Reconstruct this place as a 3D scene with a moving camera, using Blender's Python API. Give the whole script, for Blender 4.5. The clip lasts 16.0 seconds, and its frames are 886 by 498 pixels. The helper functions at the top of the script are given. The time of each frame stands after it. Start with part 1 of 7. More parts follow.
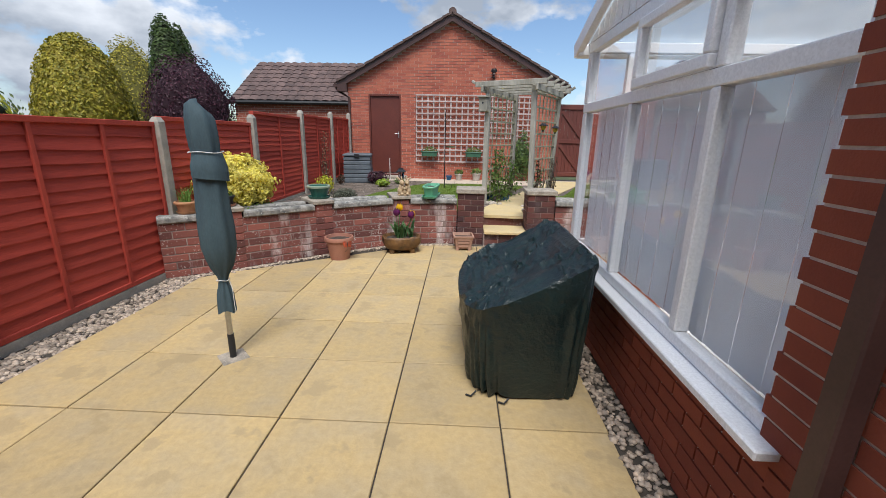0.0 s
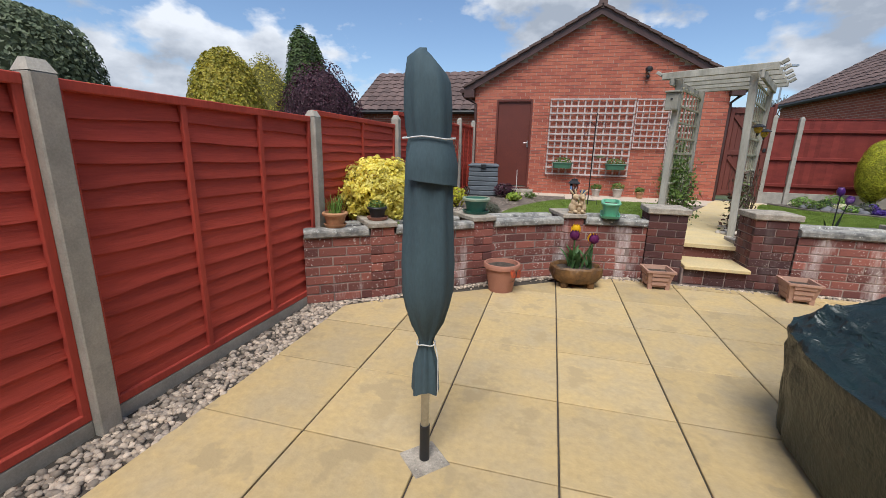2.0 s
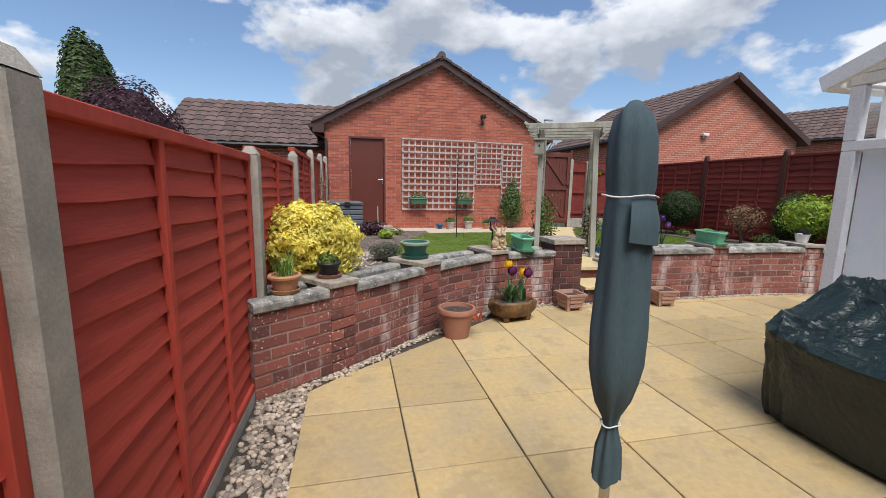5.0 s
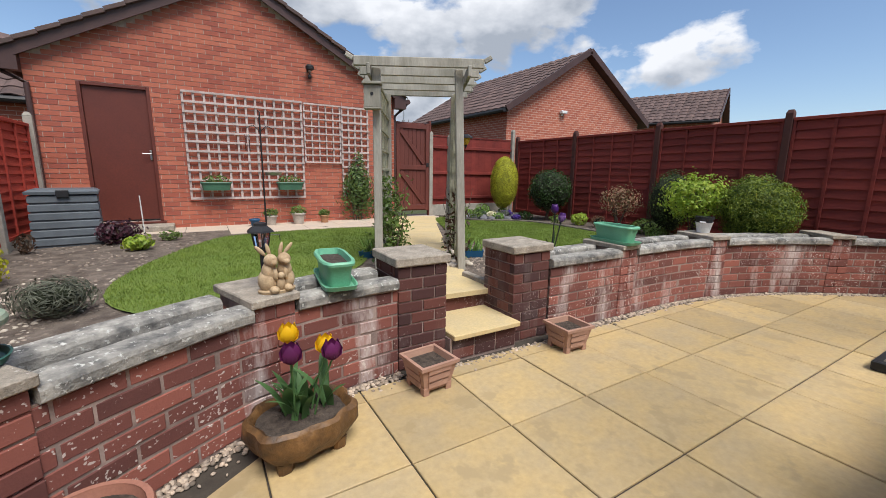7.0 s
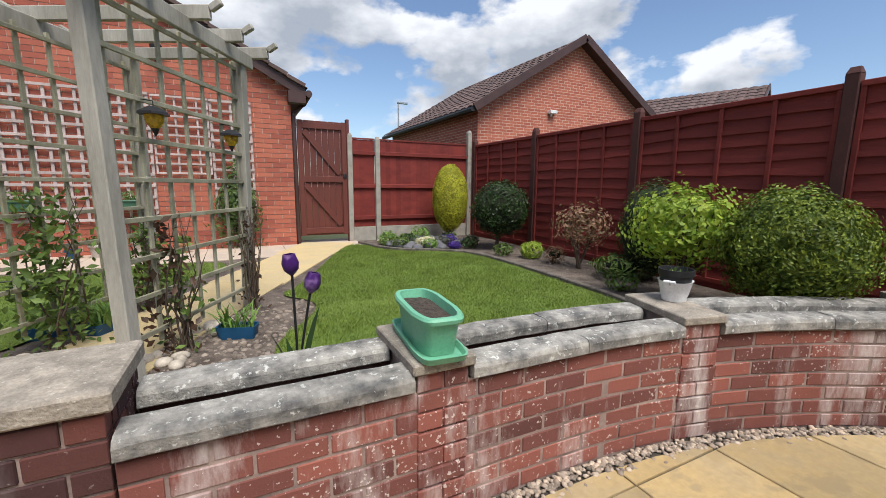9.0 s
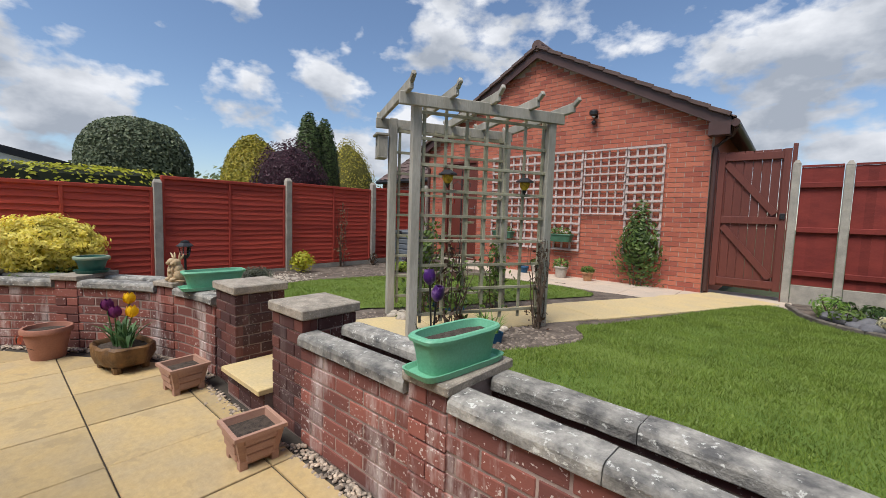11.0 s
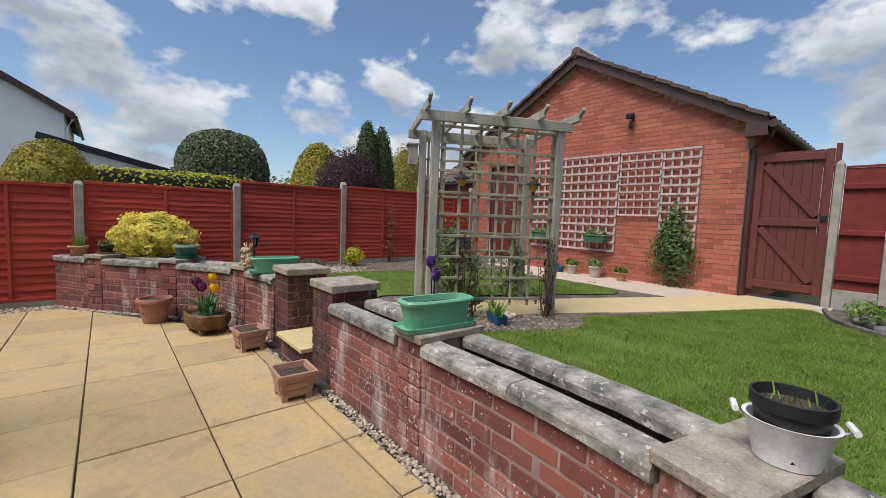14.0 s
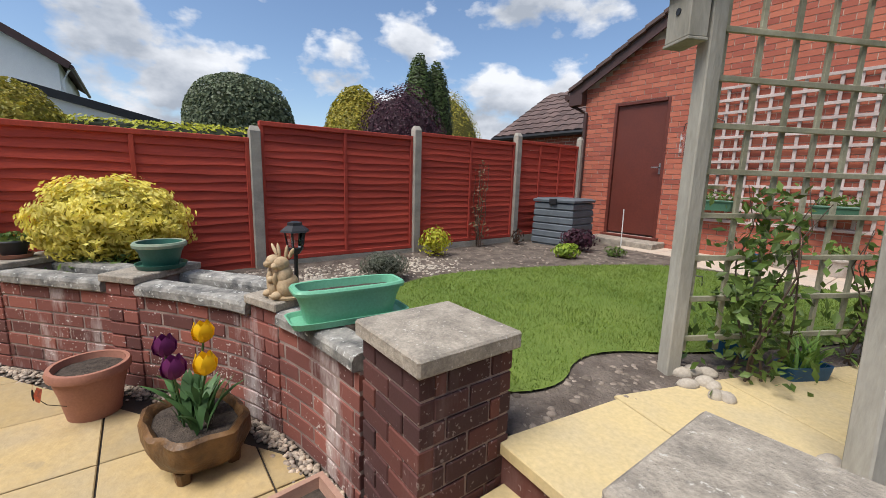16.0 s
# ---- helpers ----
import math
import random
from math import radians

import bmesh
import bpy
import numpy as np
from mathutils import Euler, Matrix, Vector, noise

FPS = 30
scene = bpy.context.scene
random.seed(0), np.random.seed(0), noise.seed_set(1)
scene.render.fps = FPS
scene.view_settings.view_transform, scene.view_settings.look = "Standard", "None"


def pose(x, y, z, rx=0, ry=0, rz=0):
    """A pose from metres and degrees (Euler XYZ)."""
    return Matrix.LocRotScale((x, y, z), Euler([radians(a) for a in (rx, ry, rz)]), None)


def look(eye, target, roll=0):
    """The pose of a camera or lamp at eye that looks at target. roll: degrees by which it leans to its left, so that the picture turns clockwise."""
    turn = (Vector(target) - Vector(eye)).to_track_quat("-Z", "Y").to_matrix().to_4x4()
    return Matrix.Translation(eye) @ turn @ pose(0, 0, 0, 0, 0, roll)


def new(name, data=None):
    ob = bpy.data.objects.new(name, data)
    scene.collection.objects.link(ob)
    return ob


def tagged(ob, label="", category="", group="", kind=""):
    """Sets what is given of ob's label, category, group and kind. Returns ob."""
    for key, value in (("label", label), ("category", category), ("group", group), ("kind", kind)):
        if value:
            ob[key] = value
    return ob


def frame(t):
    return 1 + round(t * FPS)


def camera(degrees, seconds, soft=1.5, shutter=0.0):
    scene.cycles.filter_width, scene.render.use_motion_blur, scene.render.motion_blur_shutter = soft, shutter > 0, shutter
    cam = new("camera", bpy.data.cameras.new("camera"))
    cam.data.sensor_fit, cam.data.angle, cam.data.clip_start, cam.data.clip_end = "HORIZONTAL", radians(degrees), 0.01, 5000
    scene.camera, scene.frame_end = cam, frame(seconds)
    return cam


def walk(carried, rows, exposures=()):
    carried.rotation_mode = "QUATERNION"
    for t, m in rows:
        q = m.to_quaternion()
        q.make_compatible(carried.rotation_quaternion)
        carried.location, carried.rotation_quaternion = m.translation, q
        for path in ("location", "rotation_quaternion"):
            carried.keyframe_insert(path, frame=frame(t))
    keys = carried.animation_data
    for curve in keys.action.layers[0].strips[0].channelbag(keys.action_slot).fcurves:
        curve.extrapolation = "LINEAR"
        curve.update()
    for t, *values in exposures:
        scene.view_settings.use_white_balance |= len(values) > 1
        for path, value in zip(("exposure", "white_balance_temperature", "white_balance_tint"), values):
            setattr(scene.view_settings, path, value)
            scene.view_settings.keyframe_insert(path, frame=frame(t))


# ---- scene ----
cam = camera(95.5, 16.0, 0.7)
PATH = [
    (0, (-0.231, -1.282, 1.5), (-0.307, 0.636, 0.969), 1.1),
    (0.5, (-0.29, -0.969, 1.441), (-0.545, 0.928, 0.885), 1.5),
    (1, (-0.433, -0.507, 1.391), (-0.822, 1.377, 0.871), 1.3),
    (1.5, (-0.694, -0.231, 1.344), (-1.184, 1.641, 0.87), 1.2),
    (2, (-1.329, -0.311, 1.347), (-1.817, 1.562, 0.874), 1.4),
    (2.1, (-1.462, -0.333, 1.353), (-1.954, 1.539, 0.88), 0.8),
    (2.5, (-1.932, -0.479, 1.395), (-2.386, 1.403, 0.924), 1.4),
    (3, (-2.322, -0.564, 1.411), (-2.459, 1.37, 0.952), 1.3),
    (3.5, (-2.658, -0.809, 1.434), (-2.295, 1.124, 1.119), 1.3),
    (3.7, (-2.717, -0.882, 1.438), (-2.28, 1.041, 1.151), 1.2),
    (5.8, (-2.535, 0.958, 1.39), (-2.113, 2.877, 1.062), 1),
    (6, (-2.373, 1.21, 1.403), (-1.898, 3.115, 1.062), 1.1),
    (6.5, (-1.932, 1.72, 1.383), (-1.135, 3.514, 1.043), 1),
    (7, (-1.338, 2.089, 1.36), (-0.327, 3.774, 0.986), 0.9),
    (7.5, (-0.563, 2.388, 1.356), (0.458, 4.057, 0.976), 1.2),
    (8, (0.151, 2.681, 1.372), (1.189, 4.345, 0.982), 1.2),
    (8.5, (0.832, 2.91, 1.322), (1.851, 4.585, 0.966), 0.9),
    (9, (1.502, 3.105, 1.365), (2.375, 4.87, 1.056), 0.5),
    (9.5, (2.031, 3.418, 1.367), (2.491, 5.342, 1.127), 0.5),
    (10, (2.442, 3.54, 1.38), (1.844, 5.441, 1.33), 0.5),
    (10.2, (2.614, 3.401, 1.382), (1.637, 5.139, 1.338), 1.1),
    (12.3, (4.156, 3.171, 1.36), (2.75, 4.58, 1.166), 1.8),
    (12.5, (4.26, 3.181, 1.369), (2.966, 4.693, 1.167), 1.8),
    (13, (4.489, 3.14, 1.355), (3.194, 4.654, 1.185), 1.8),
    (13.5, (4.446, 3.092, 1.361), (3.022, 4.489, 1.213), 1.9),
    (14, (3.964, 3.134, 1.347), (2.439, 4.418, 1.191), 2.2),
    (14.5, (3.251, 3.264, 1.338), (1.677, 4.484, 1.156), 2.4),
    (15, (2.488, 3.463, 1.303), (0.876, 4.619, 1.049), 2.1),
    (15.5, (1.684, 3.582, 1.347), (0.082, 4.736, 1.026), 2.1),
    (16, (1.029, 3.837, 1.312), (-0.539, 5.031, 0.971), 1.6),
]
walk(cam, [(t, look(eye, target, roll)) for t, eye, target, roll in PATH], [(0, 0.2, 6150, 10), (2.5, 0.18, 6150, 10), (7, 0.22, 6380, 11), (8.5, 0.25, 6380, 11), (9.5, 0.31, 6380, 11), (10.2, 0.24, 6380, 11), (12.3, 0.02, 6380, 11), (13.5, 0.03, 6380, 11), (15, 0.1, 6380, 11), (16, 0.25, 6380, 11)])

# ---- light ----
SUN_AZ, SUN_EL = radians(177), radians(61)      # the sun stands behind the walker, clockwise from +y
world = bpy.data.worlds.new("world")
scene.world = world
world.use_nodes = True
wn, wl = world.node_tree.nodes, world.node_tree.links
wn.clear()


def wnode(kind, **values):
    n = wn.new(kind)
    for key, value in values.items():
        n.inputs[key].default_value = value
    return n


sky = wnode("ShaderNodeTexSky")
sky.sky_type, sky.sun_disc = "NISHITA", False
sky.sun_elevation, sky.sun_rotation = SUN_EL, SUN_AZ
sky.air_density, sky.dust_density, sky.ozone_density = 1.0, 0.6, 2.5
coord = wnode("ShaderNodeTexCoord")
shift = wn.new("ShaderNodeMapping")
shift.inputs["Location"].default_value, shift.inputs["Scale"].default_value = (0.9, 2.6, 0.3), (1.0, 1.0, 1.75)
wl.new(coord.outputs["Generated"], shift.inputs["Vector"])
puff = wnode("ShaderNodeTexNoise", Scale=4.1, Detail=11.0, Roughness=0.52, Distortion=0.0)
wl.new(shift.outputs[0], puff.inputs["Vector"])
cover = wn.new("ShaderNodeValToRGB")
cover.color_ramp.elements[0].position, cover.color_ramp.elements[1].position = 0.50, 0.56
wl.new(puff.outputs["Fac"], cover.inputs["Fac"])
higher = wn.new("ShaderNodeVectorMath"); higher.operation = "ADD"; higher.inputs[1].default_value = (0, 0, 0.10)
wl.new(shift.outputs[0], higher.inputs[0])
under = wnode("ShaderNodeTexNoise", Scale=4.1, Detail=8.0, Roughness=0.52)
wl.new(higher.outputs[0], under.inputs["Vector"])
grey = wn.new("ShaderNodeValToRGB")
grey.color_ramp.elements[0].color, grey.color_ramp.elements[1].color = (0.80, 0.82, 0.85, 1), (0.36, 0.40, 0.46, 1)
grey.color_ramp.elements[0].position, grey.color_ramp.elements[1].position = 0.44, 0.62
wl.new(under.outputs["Fac"], grey.inputs["Fac"])
dim = wn.new("ShaderNodeVectorMath"); dim.operation = "SCALE"; dim.inputs["Scale"].default_value = 0.125
wl.new(sky.outputs[0], dim.inputs[0])
blend = wn.new("ShaderNodeMix"); blend.data_type = "RGBA"
wl.new(cover.outputs["Color"], blend.inputs["Factor"])
wl.new(dim.outputs[0], blend.inputs["A"]); wl.new(grey.outputs["Color"], blend.inputs["B"])
back = wnode("ShaderNodeBackground", Strength=1.0)
wl.new(blend.outputs["Result"], back.inputs["Color"])
wout = wnode("ShaderNodeOutputWorld")
wl.new(back.outputs[0], wout.inputs["Surface"])

sun = new("sun", bpy.data.lights.new("sun", "SUN"))
sun.data.energy, sun.data.angle, sun.data.color = 4.1, radians(30), (1.0, 0.95, 0.87)
sun.matrix_world = look((math.sin(SUN_AZ) * math.cos(SUN_EL) * 50, math.cos(SUN_AZ) * math.cos(SUN_EL) * 50, math.sin(SUN_EL) * 50), (0, 0, 0))


# ---- mesh tools ----
class Shape:
    """Vertices and faces of one mesh, put together from simple solids."""

    def __init__(self):
        self.v, self.f = [], []

    def add(self, verts, faces, m=None):
        n = len(self.v)
        self.v += [tuple(m @ Vector(p)) for p in verts] if m is not None else [tuple(p) for p in verts]
        self.f += [tuple(i + n for i in f) for f in faces]
        return self

    def box(self, x0, x1, y0, y1, z0, z1, m=None, c=0.0):
        """A box; c chamfers its edges."""
        if c <= 0:
            v = [(x, y, z) for x in (x0, x1) for y in (y0, y1) for z in (z0, z1)]
            return self.add(v, [(0, 1, 3, 2), (4, 6, 7, 5), (0, 4, 5, 1), (2, 3, 7, 6), (0, 2, 6, 4), (1, 5, 7, 3)], m)
        lo, hi, v, at = (x0, y0, z0), (x1, y1, z1), [], {}
        for corner in [(i, j, k) for i in (0, 1) for j in (0, 1) for k in (0, 1)]:
            for axis in range(3):
                p = [(hi[n] - c if s else lo[n] + c) if n != axis else (hi[n] if s else lo[n]) for n, s in enumerate(corner)]
                at[corner, axis] = len(v)
                v.append(p)
        faces = []
        for axis in range(3):
            a, b = [n for n in range(3) if n != axis]
            for s in (0, 1):
                ring = []
                for i, j in ((0, 0), (1, 0), (1, 1), (0, 1)):
                    cor = [0, 0, 0]; cor[axis] = s; cor[a] = i; cor[b] = j
                    ring.append(at[tuple(cor), axis])
                faces.append(tuple(ring if (s == 1) == (axis != 1) else ring[::-1]))
        for axis in range(3):
            a, b = [n for n in range(3) if n != axis]
            for i in (0, 1):
                for j in (0, 1):
                    c0, c1 = [0, 0, 0], [0, 0, 0]
                    for q, s in ((c0, 0), (c1, 1)):
                        q[axis], q[a], q[b] = s, i, j
                    quad = (at[tuple(c0), a], at[tuple(c1), a], at[tuple(c1), b], at[tuple(c0), b])
                    faces.append(quad if (i == j) == (axis == 1) else quad[::-1])
        for cor in [(i, j, k) for i in (0, 1) for j in (0, 1) for k in (0, 1)]:
            tri = tuple(at[cor, n] for n in range(3))
            faces.append(tri if sum(cor) % 2 else tri[::-1])
        return self.add(v, faces, m)

    def beam(self, a, b, w, h, c=0.003, roll=0.0):
        """A squared bar from a to b, w wide and h high."""
        a, b = Vector(a), Vector(b)
        d = b - a
        up = Vector((0, 0, 1)) if abs(d.normalized().z) < 0.95 else Vector((0, 1, 0))
        x = d.normalized(); y = up.cross(x).normalized(); z = x.cross(y)
        m = Matrix((x, y, z)).transposed().to_4x4()
        m.translation = a
        return self.box(0, d.length, -w / 2, w / 2, -h / 2, h / 2, m @ Matrix.Rotation(roll, 4, "X"), c)

    def loft(self, rings, n=24, power=2.0, m=None, close=True, bow=0.0):
        """Rings of (half x, half y, z) with round (2) or squarish (6) outline, from the bottom outside up and over to the inside."""
        v, f = [], []
        for hx, hy, z in rings:
            for k in range(n):
                a = 2 * math.pi * (k + 0.5) / n
                ca, sa = math.cos(a), math.sin(a)
                u = math.copysign(abs(ca) ** (2 / power), ca)
                v.append((hx * u, hy * math.copysign(abs(sa) ** (2 / power), sa) * (1 - bow * u * u), z))
        for i in range(len(rings) - 1):
            for k in range(n):
                a, b = i * n + k, i * n + (k + 1) % n
                f.append((a, b, b + n, a + n))
        if close:
            f.append(tuple(reversed(range(n))))
            f.append(tuple(range((len(rings) - 1) * n, len(rings) * n)))
        return self.add(v, f, m)

    def tube(self, points, radii, n=7, m=None):
        pts = [Vector(p) for p in points]
        radii = radii if isinstance(radii, (list, tuple)) else [radii] * len(pts)
        v, f = [], []
        for i, p in enumerate(pts):
            d = (pts[min(i + 1, len(pts) - 1)] - pts[max(i - 1, 0)]).normalized()
            x = d.orthogonal().normalized() if abs(d.z) > 0.9 or i < 0 else d.cross(Vector((0, 0, 1))).normalized()
            if abs(d.z) > 0.9:
                x = Vector((1, 0, 0)) - d * d.x
                x.normalize()
            y = d.cross(x)
            v += [p + radii[i] * (math.cos(2 * math.pi * k / n) * x + math.sin(2 * math.pi * k / n) * y) for k in range(n)]
        for i in range(len(pts) - 1):
            for k in range(n):
                a, b = i * n + k, i * n + (k + 1) % n
                f.append((a, b, b + n, a + n))
        f += [tuple(reversed(range(n))), tuple(range((len(pts) - 1) * n, len(pts) * n))]
        return self.add(v, f, m)

    def prism(self, outline, z0, z1, m=None):
        """An upright solid over a flat outline."""
        n = len(outline)
        v = [(x, y, z0) for x, y in outline] + [(x, y, z1) for x, y in outline]
        f = [tuple(reversed(range(n))), tuple(range(n, 2 * n))]
        f += [(k, (k + 1) % n, n + (k + 1) % n, n + k) for k in range(n)]
        return self.add(v, f, m)

    def mesh(self, name, smooth=0.0):
        me = bpy.data.meshes.new(name)
        me.from_pydata(self.v, [], self.f)
        if smooth:
            me.shade_smooth()
            me.set_sharp_from_angle(angle=radians(smooth))
        return me


def part(name, shape, material, parent=None, label="", m=None, smooth=0.0, kind=""):
    """One mesh object under a thing or a part."""
    me = shape.mesh(name, smooth) if isinstance(shape, Shape) else shape
    if not me.materials:
        me.materials.append(material)
    ob = new(name, me)
    if parent is not None:
        ob.parent = parent
    if m is not None:
        ob.matrix_basis = m
    return tagged(ob, label, kind=kind)


def thing(name, label, category, m=None, group="", kind=""):
    ob = new(name)
    ob.empty_display_size = 0.1
    if m is not None:
        ob.matrix_basis = m
    return tagged(ob, label, category, group, kind)


def solo(name, shape, material, label, category="", m=None, smooth=0.0, kind="", group=""):
    ob = part(name, shape, material, None, label, m, smooth, kind)
    return tagged(ob, label, category, group, kind)


# ---- materials ----
def mat(name, col, col2=None, rough=0.8, scale=6.0, bump=0.25, bscale=90.0, rand=0.0, island=0.0, metal=0.0, stretch=(1, 1, 1), spec=0.4,
        ramp=(0.35, 0.65), spots=None, spot_scale=30.0, spot_at=0.62, coat=0.0, bdist=0.004, grain=0.25):
    """A surface with stains at one scale, grain at another and relief. rand: how far pieces differ in brightness."""
    material = bpy.data.materials.new(name)
    material.use_nodes = True
    nt = material.node_tree
    N, L = nt.nodes, nt.links
    bsdf = N["Principled BSDF"]
    bsdf.inputs["Roughness"].default_value, bsdf.inputs["Metallic"].default_value = rough, metal
    bsdf.inputs["Specular IOR Level"].default_value = spec
    bsdf.inputs["Coat Weight"].default_value = coat
    geo = N.new("ShaderNodeNewGeometry")
    mp = N.new("ShaderNodeMapping"); mp.inputs["Scale"].default_value = stretch
    L.new(geo.outputs["Position"], mp.inputs["Vector"])
    col2 = col2 or tuple(c * 0.72 for c in col)

    def noisy(s, detail=5.0):
        n = N.new("ShaderNodeTexNoise"); n.inputs["Scale"].default_value = s; n.inputs["Detail"].default_value = detail
        n.inputs["Roughness"].default_value = 0.62
        L.new(mp.outputs[0], n.inputs["Vector"])
        return n

    def mixed(fac, a, b, kind="MIX"):
        x = N.new("ShaderNodeMix"); x.data_type = "RGBA"; x.blend_type = kind
        for sock, val in (("Factor", fac), ("A", a), ("B", b)):
            if isinstance(val, tuple):
                x.inputs[sock].default_value = (*val[:3], 1)
            elif isinstance(val, (int, float)):
                x.inputs[sock].default_value = val
            else:
                L.new(val, x.inputs[sock])
        return x.outputs["Result"]

    r = N.new("ShaderNodeValToRGB")
    r.color_ramp.elements[0].position, r.color_ramp.elements[1].position = ramp
    L.new(noisy(scale).outputs["Fac"], r.inputs["Fac"])
    colour = mixed(r.outputs["Color"], col, col2)
    fine = noisy(bscale, 3.0)
    fr = N.new("ShaderNodeMapRange"); fr.inputs["To Min"].default_value = 1 - grain; fr.inputs["To Max"].default_value = 1 + grain
    L.new(fine.outputs["Fac"], fr.inputs["Value"])
    vm = N.new("ShaderNodeVectorMath"); vm.operation = "SCALE"
    L.new(colour, vm.inputs[0]); L.new(fr.outputs[0], vm.inputs["Scale"])
    colour = vm.outputs[0]
    if spots:
        sr = N.new("ShaderNodeValToRGB")
        sr.color_ramp.elements[0].position, sr.color_ramp.elements[1].position = spot_at, spot_at + 0.06
        L.new(noisy(spot_scale, 4.0).outputs["Fac"], sr.inputs["Fac"])
        colour = mixed(sr.outputs["Color"], colour, spots)
    for amount, socket in ((rand, "object"), (island, "island")):
        if amount:
            src = N.new("ShaderNodeObjectInfo").outputs["Random"] if socket == "object" else geo.outputs["Random Per Island"]
            mr = N.new("ShaderNodeMapRange"); mr.inputs["To Min"].default_value = 1 - amount; mr.inputs["To Max"].default_value = 1 + amount
            L.new(src, mr.inputs["Value"])
            v2 = N.new("ShaderNodeVectorMath"); v2.operation = "SCALE"
            L.new(colour, v2.inputs[0]); L.new(mr.outputs[0], v2.inputs["Scale"])
            colour = v2.outputs[0]
    L.new(colour, bsdf.inputs["Base Color"])
    if bump:
        b = N.new("ShaderNodeBump"); b.inputs["Strength"].default_value = bump; b.inputs["Distance"].default_value = bdist
        add = N.new("ShaderNodeMath"); add.operation = "ADD"
        L.new(fine.outputs["Fac"], add.inputs[0]); L.new(noisy(bscale * 0.22, 4.0).outputs["Fac"], add.inputs[1])
        L.new(add.outputs[0], b.inputs["Height"]); L.new(b.outputs[0], bsdf.inputs["Normal"])
    return material


def leaf_mat(name, col, col2, var=0.35, rough=0.5, through_light=0.25):
    material = bpy.data.materials.new(name)
    material.use_nodes = True
    nt = material.node_tree
    N, L = nt.nodes, nt.links
    bsdf, out = N["Principled BSDF"], N["Material Output"]
    bsdf.inputs["Roughness"].default_value = rough
    bsdf.inputs["Specular IOR Level"].default_value = 0.3
    geo = N.new("ShaderNodeNewGeometry")
    mix = N.new("ShaderNodeMix"); mix.data_type = "RGBA"
    mix.inputs["A"].default_value, mix.inputs["B"].default_value = (*col, 1), (*col2, 1)
    L.new(geo.outputs["Random Per Island"], mix.inputs["Factor"])
    tn = N.new("ShaderNodeTexNoise"); tn.inputs["Scale"].default_value = 5.0
    L.new(geo.outputs["Position"], tn.inputs["Vector"])
    mr = N.new("ShaderNodeMapRange"); mr.inputs["From Min"].default_value, mr.inputs["From Max"].default_value = 0.3, 0.7
    mr.inputs["To Min"].default_value, mr.inputs["To Max"].default_value = 1 - var, 1 + var
    L.new(tn.outputs["Fac"], mr.inputs["Value"])
    vm = N.new("ShaderNodeVectorMath"); vm.operation = "SCALE"
    L.new(mix.outputs["Result"], vm.inputs[0]); L.new(mr.outputs[0], vm.inputs["Scale"])
    L.new(vm.outputs[0], bsdf.inputs["Base Color"])
    tl = N.new("ShaderNodeBsdfTranslucent"); L.new(vm.outputs[0], tl.inputs["Color"])
    ms = N.new("ShaderNodeMixShader"); ms.inputs[0].default_value = through_light
    L.new(bsdf.outputs[0], ms.inputs[1]); L.new(tl.outputs[0], ms.inputs[2]); L.new(ms.outputs[0], out.inputs["Surface"])
    return material


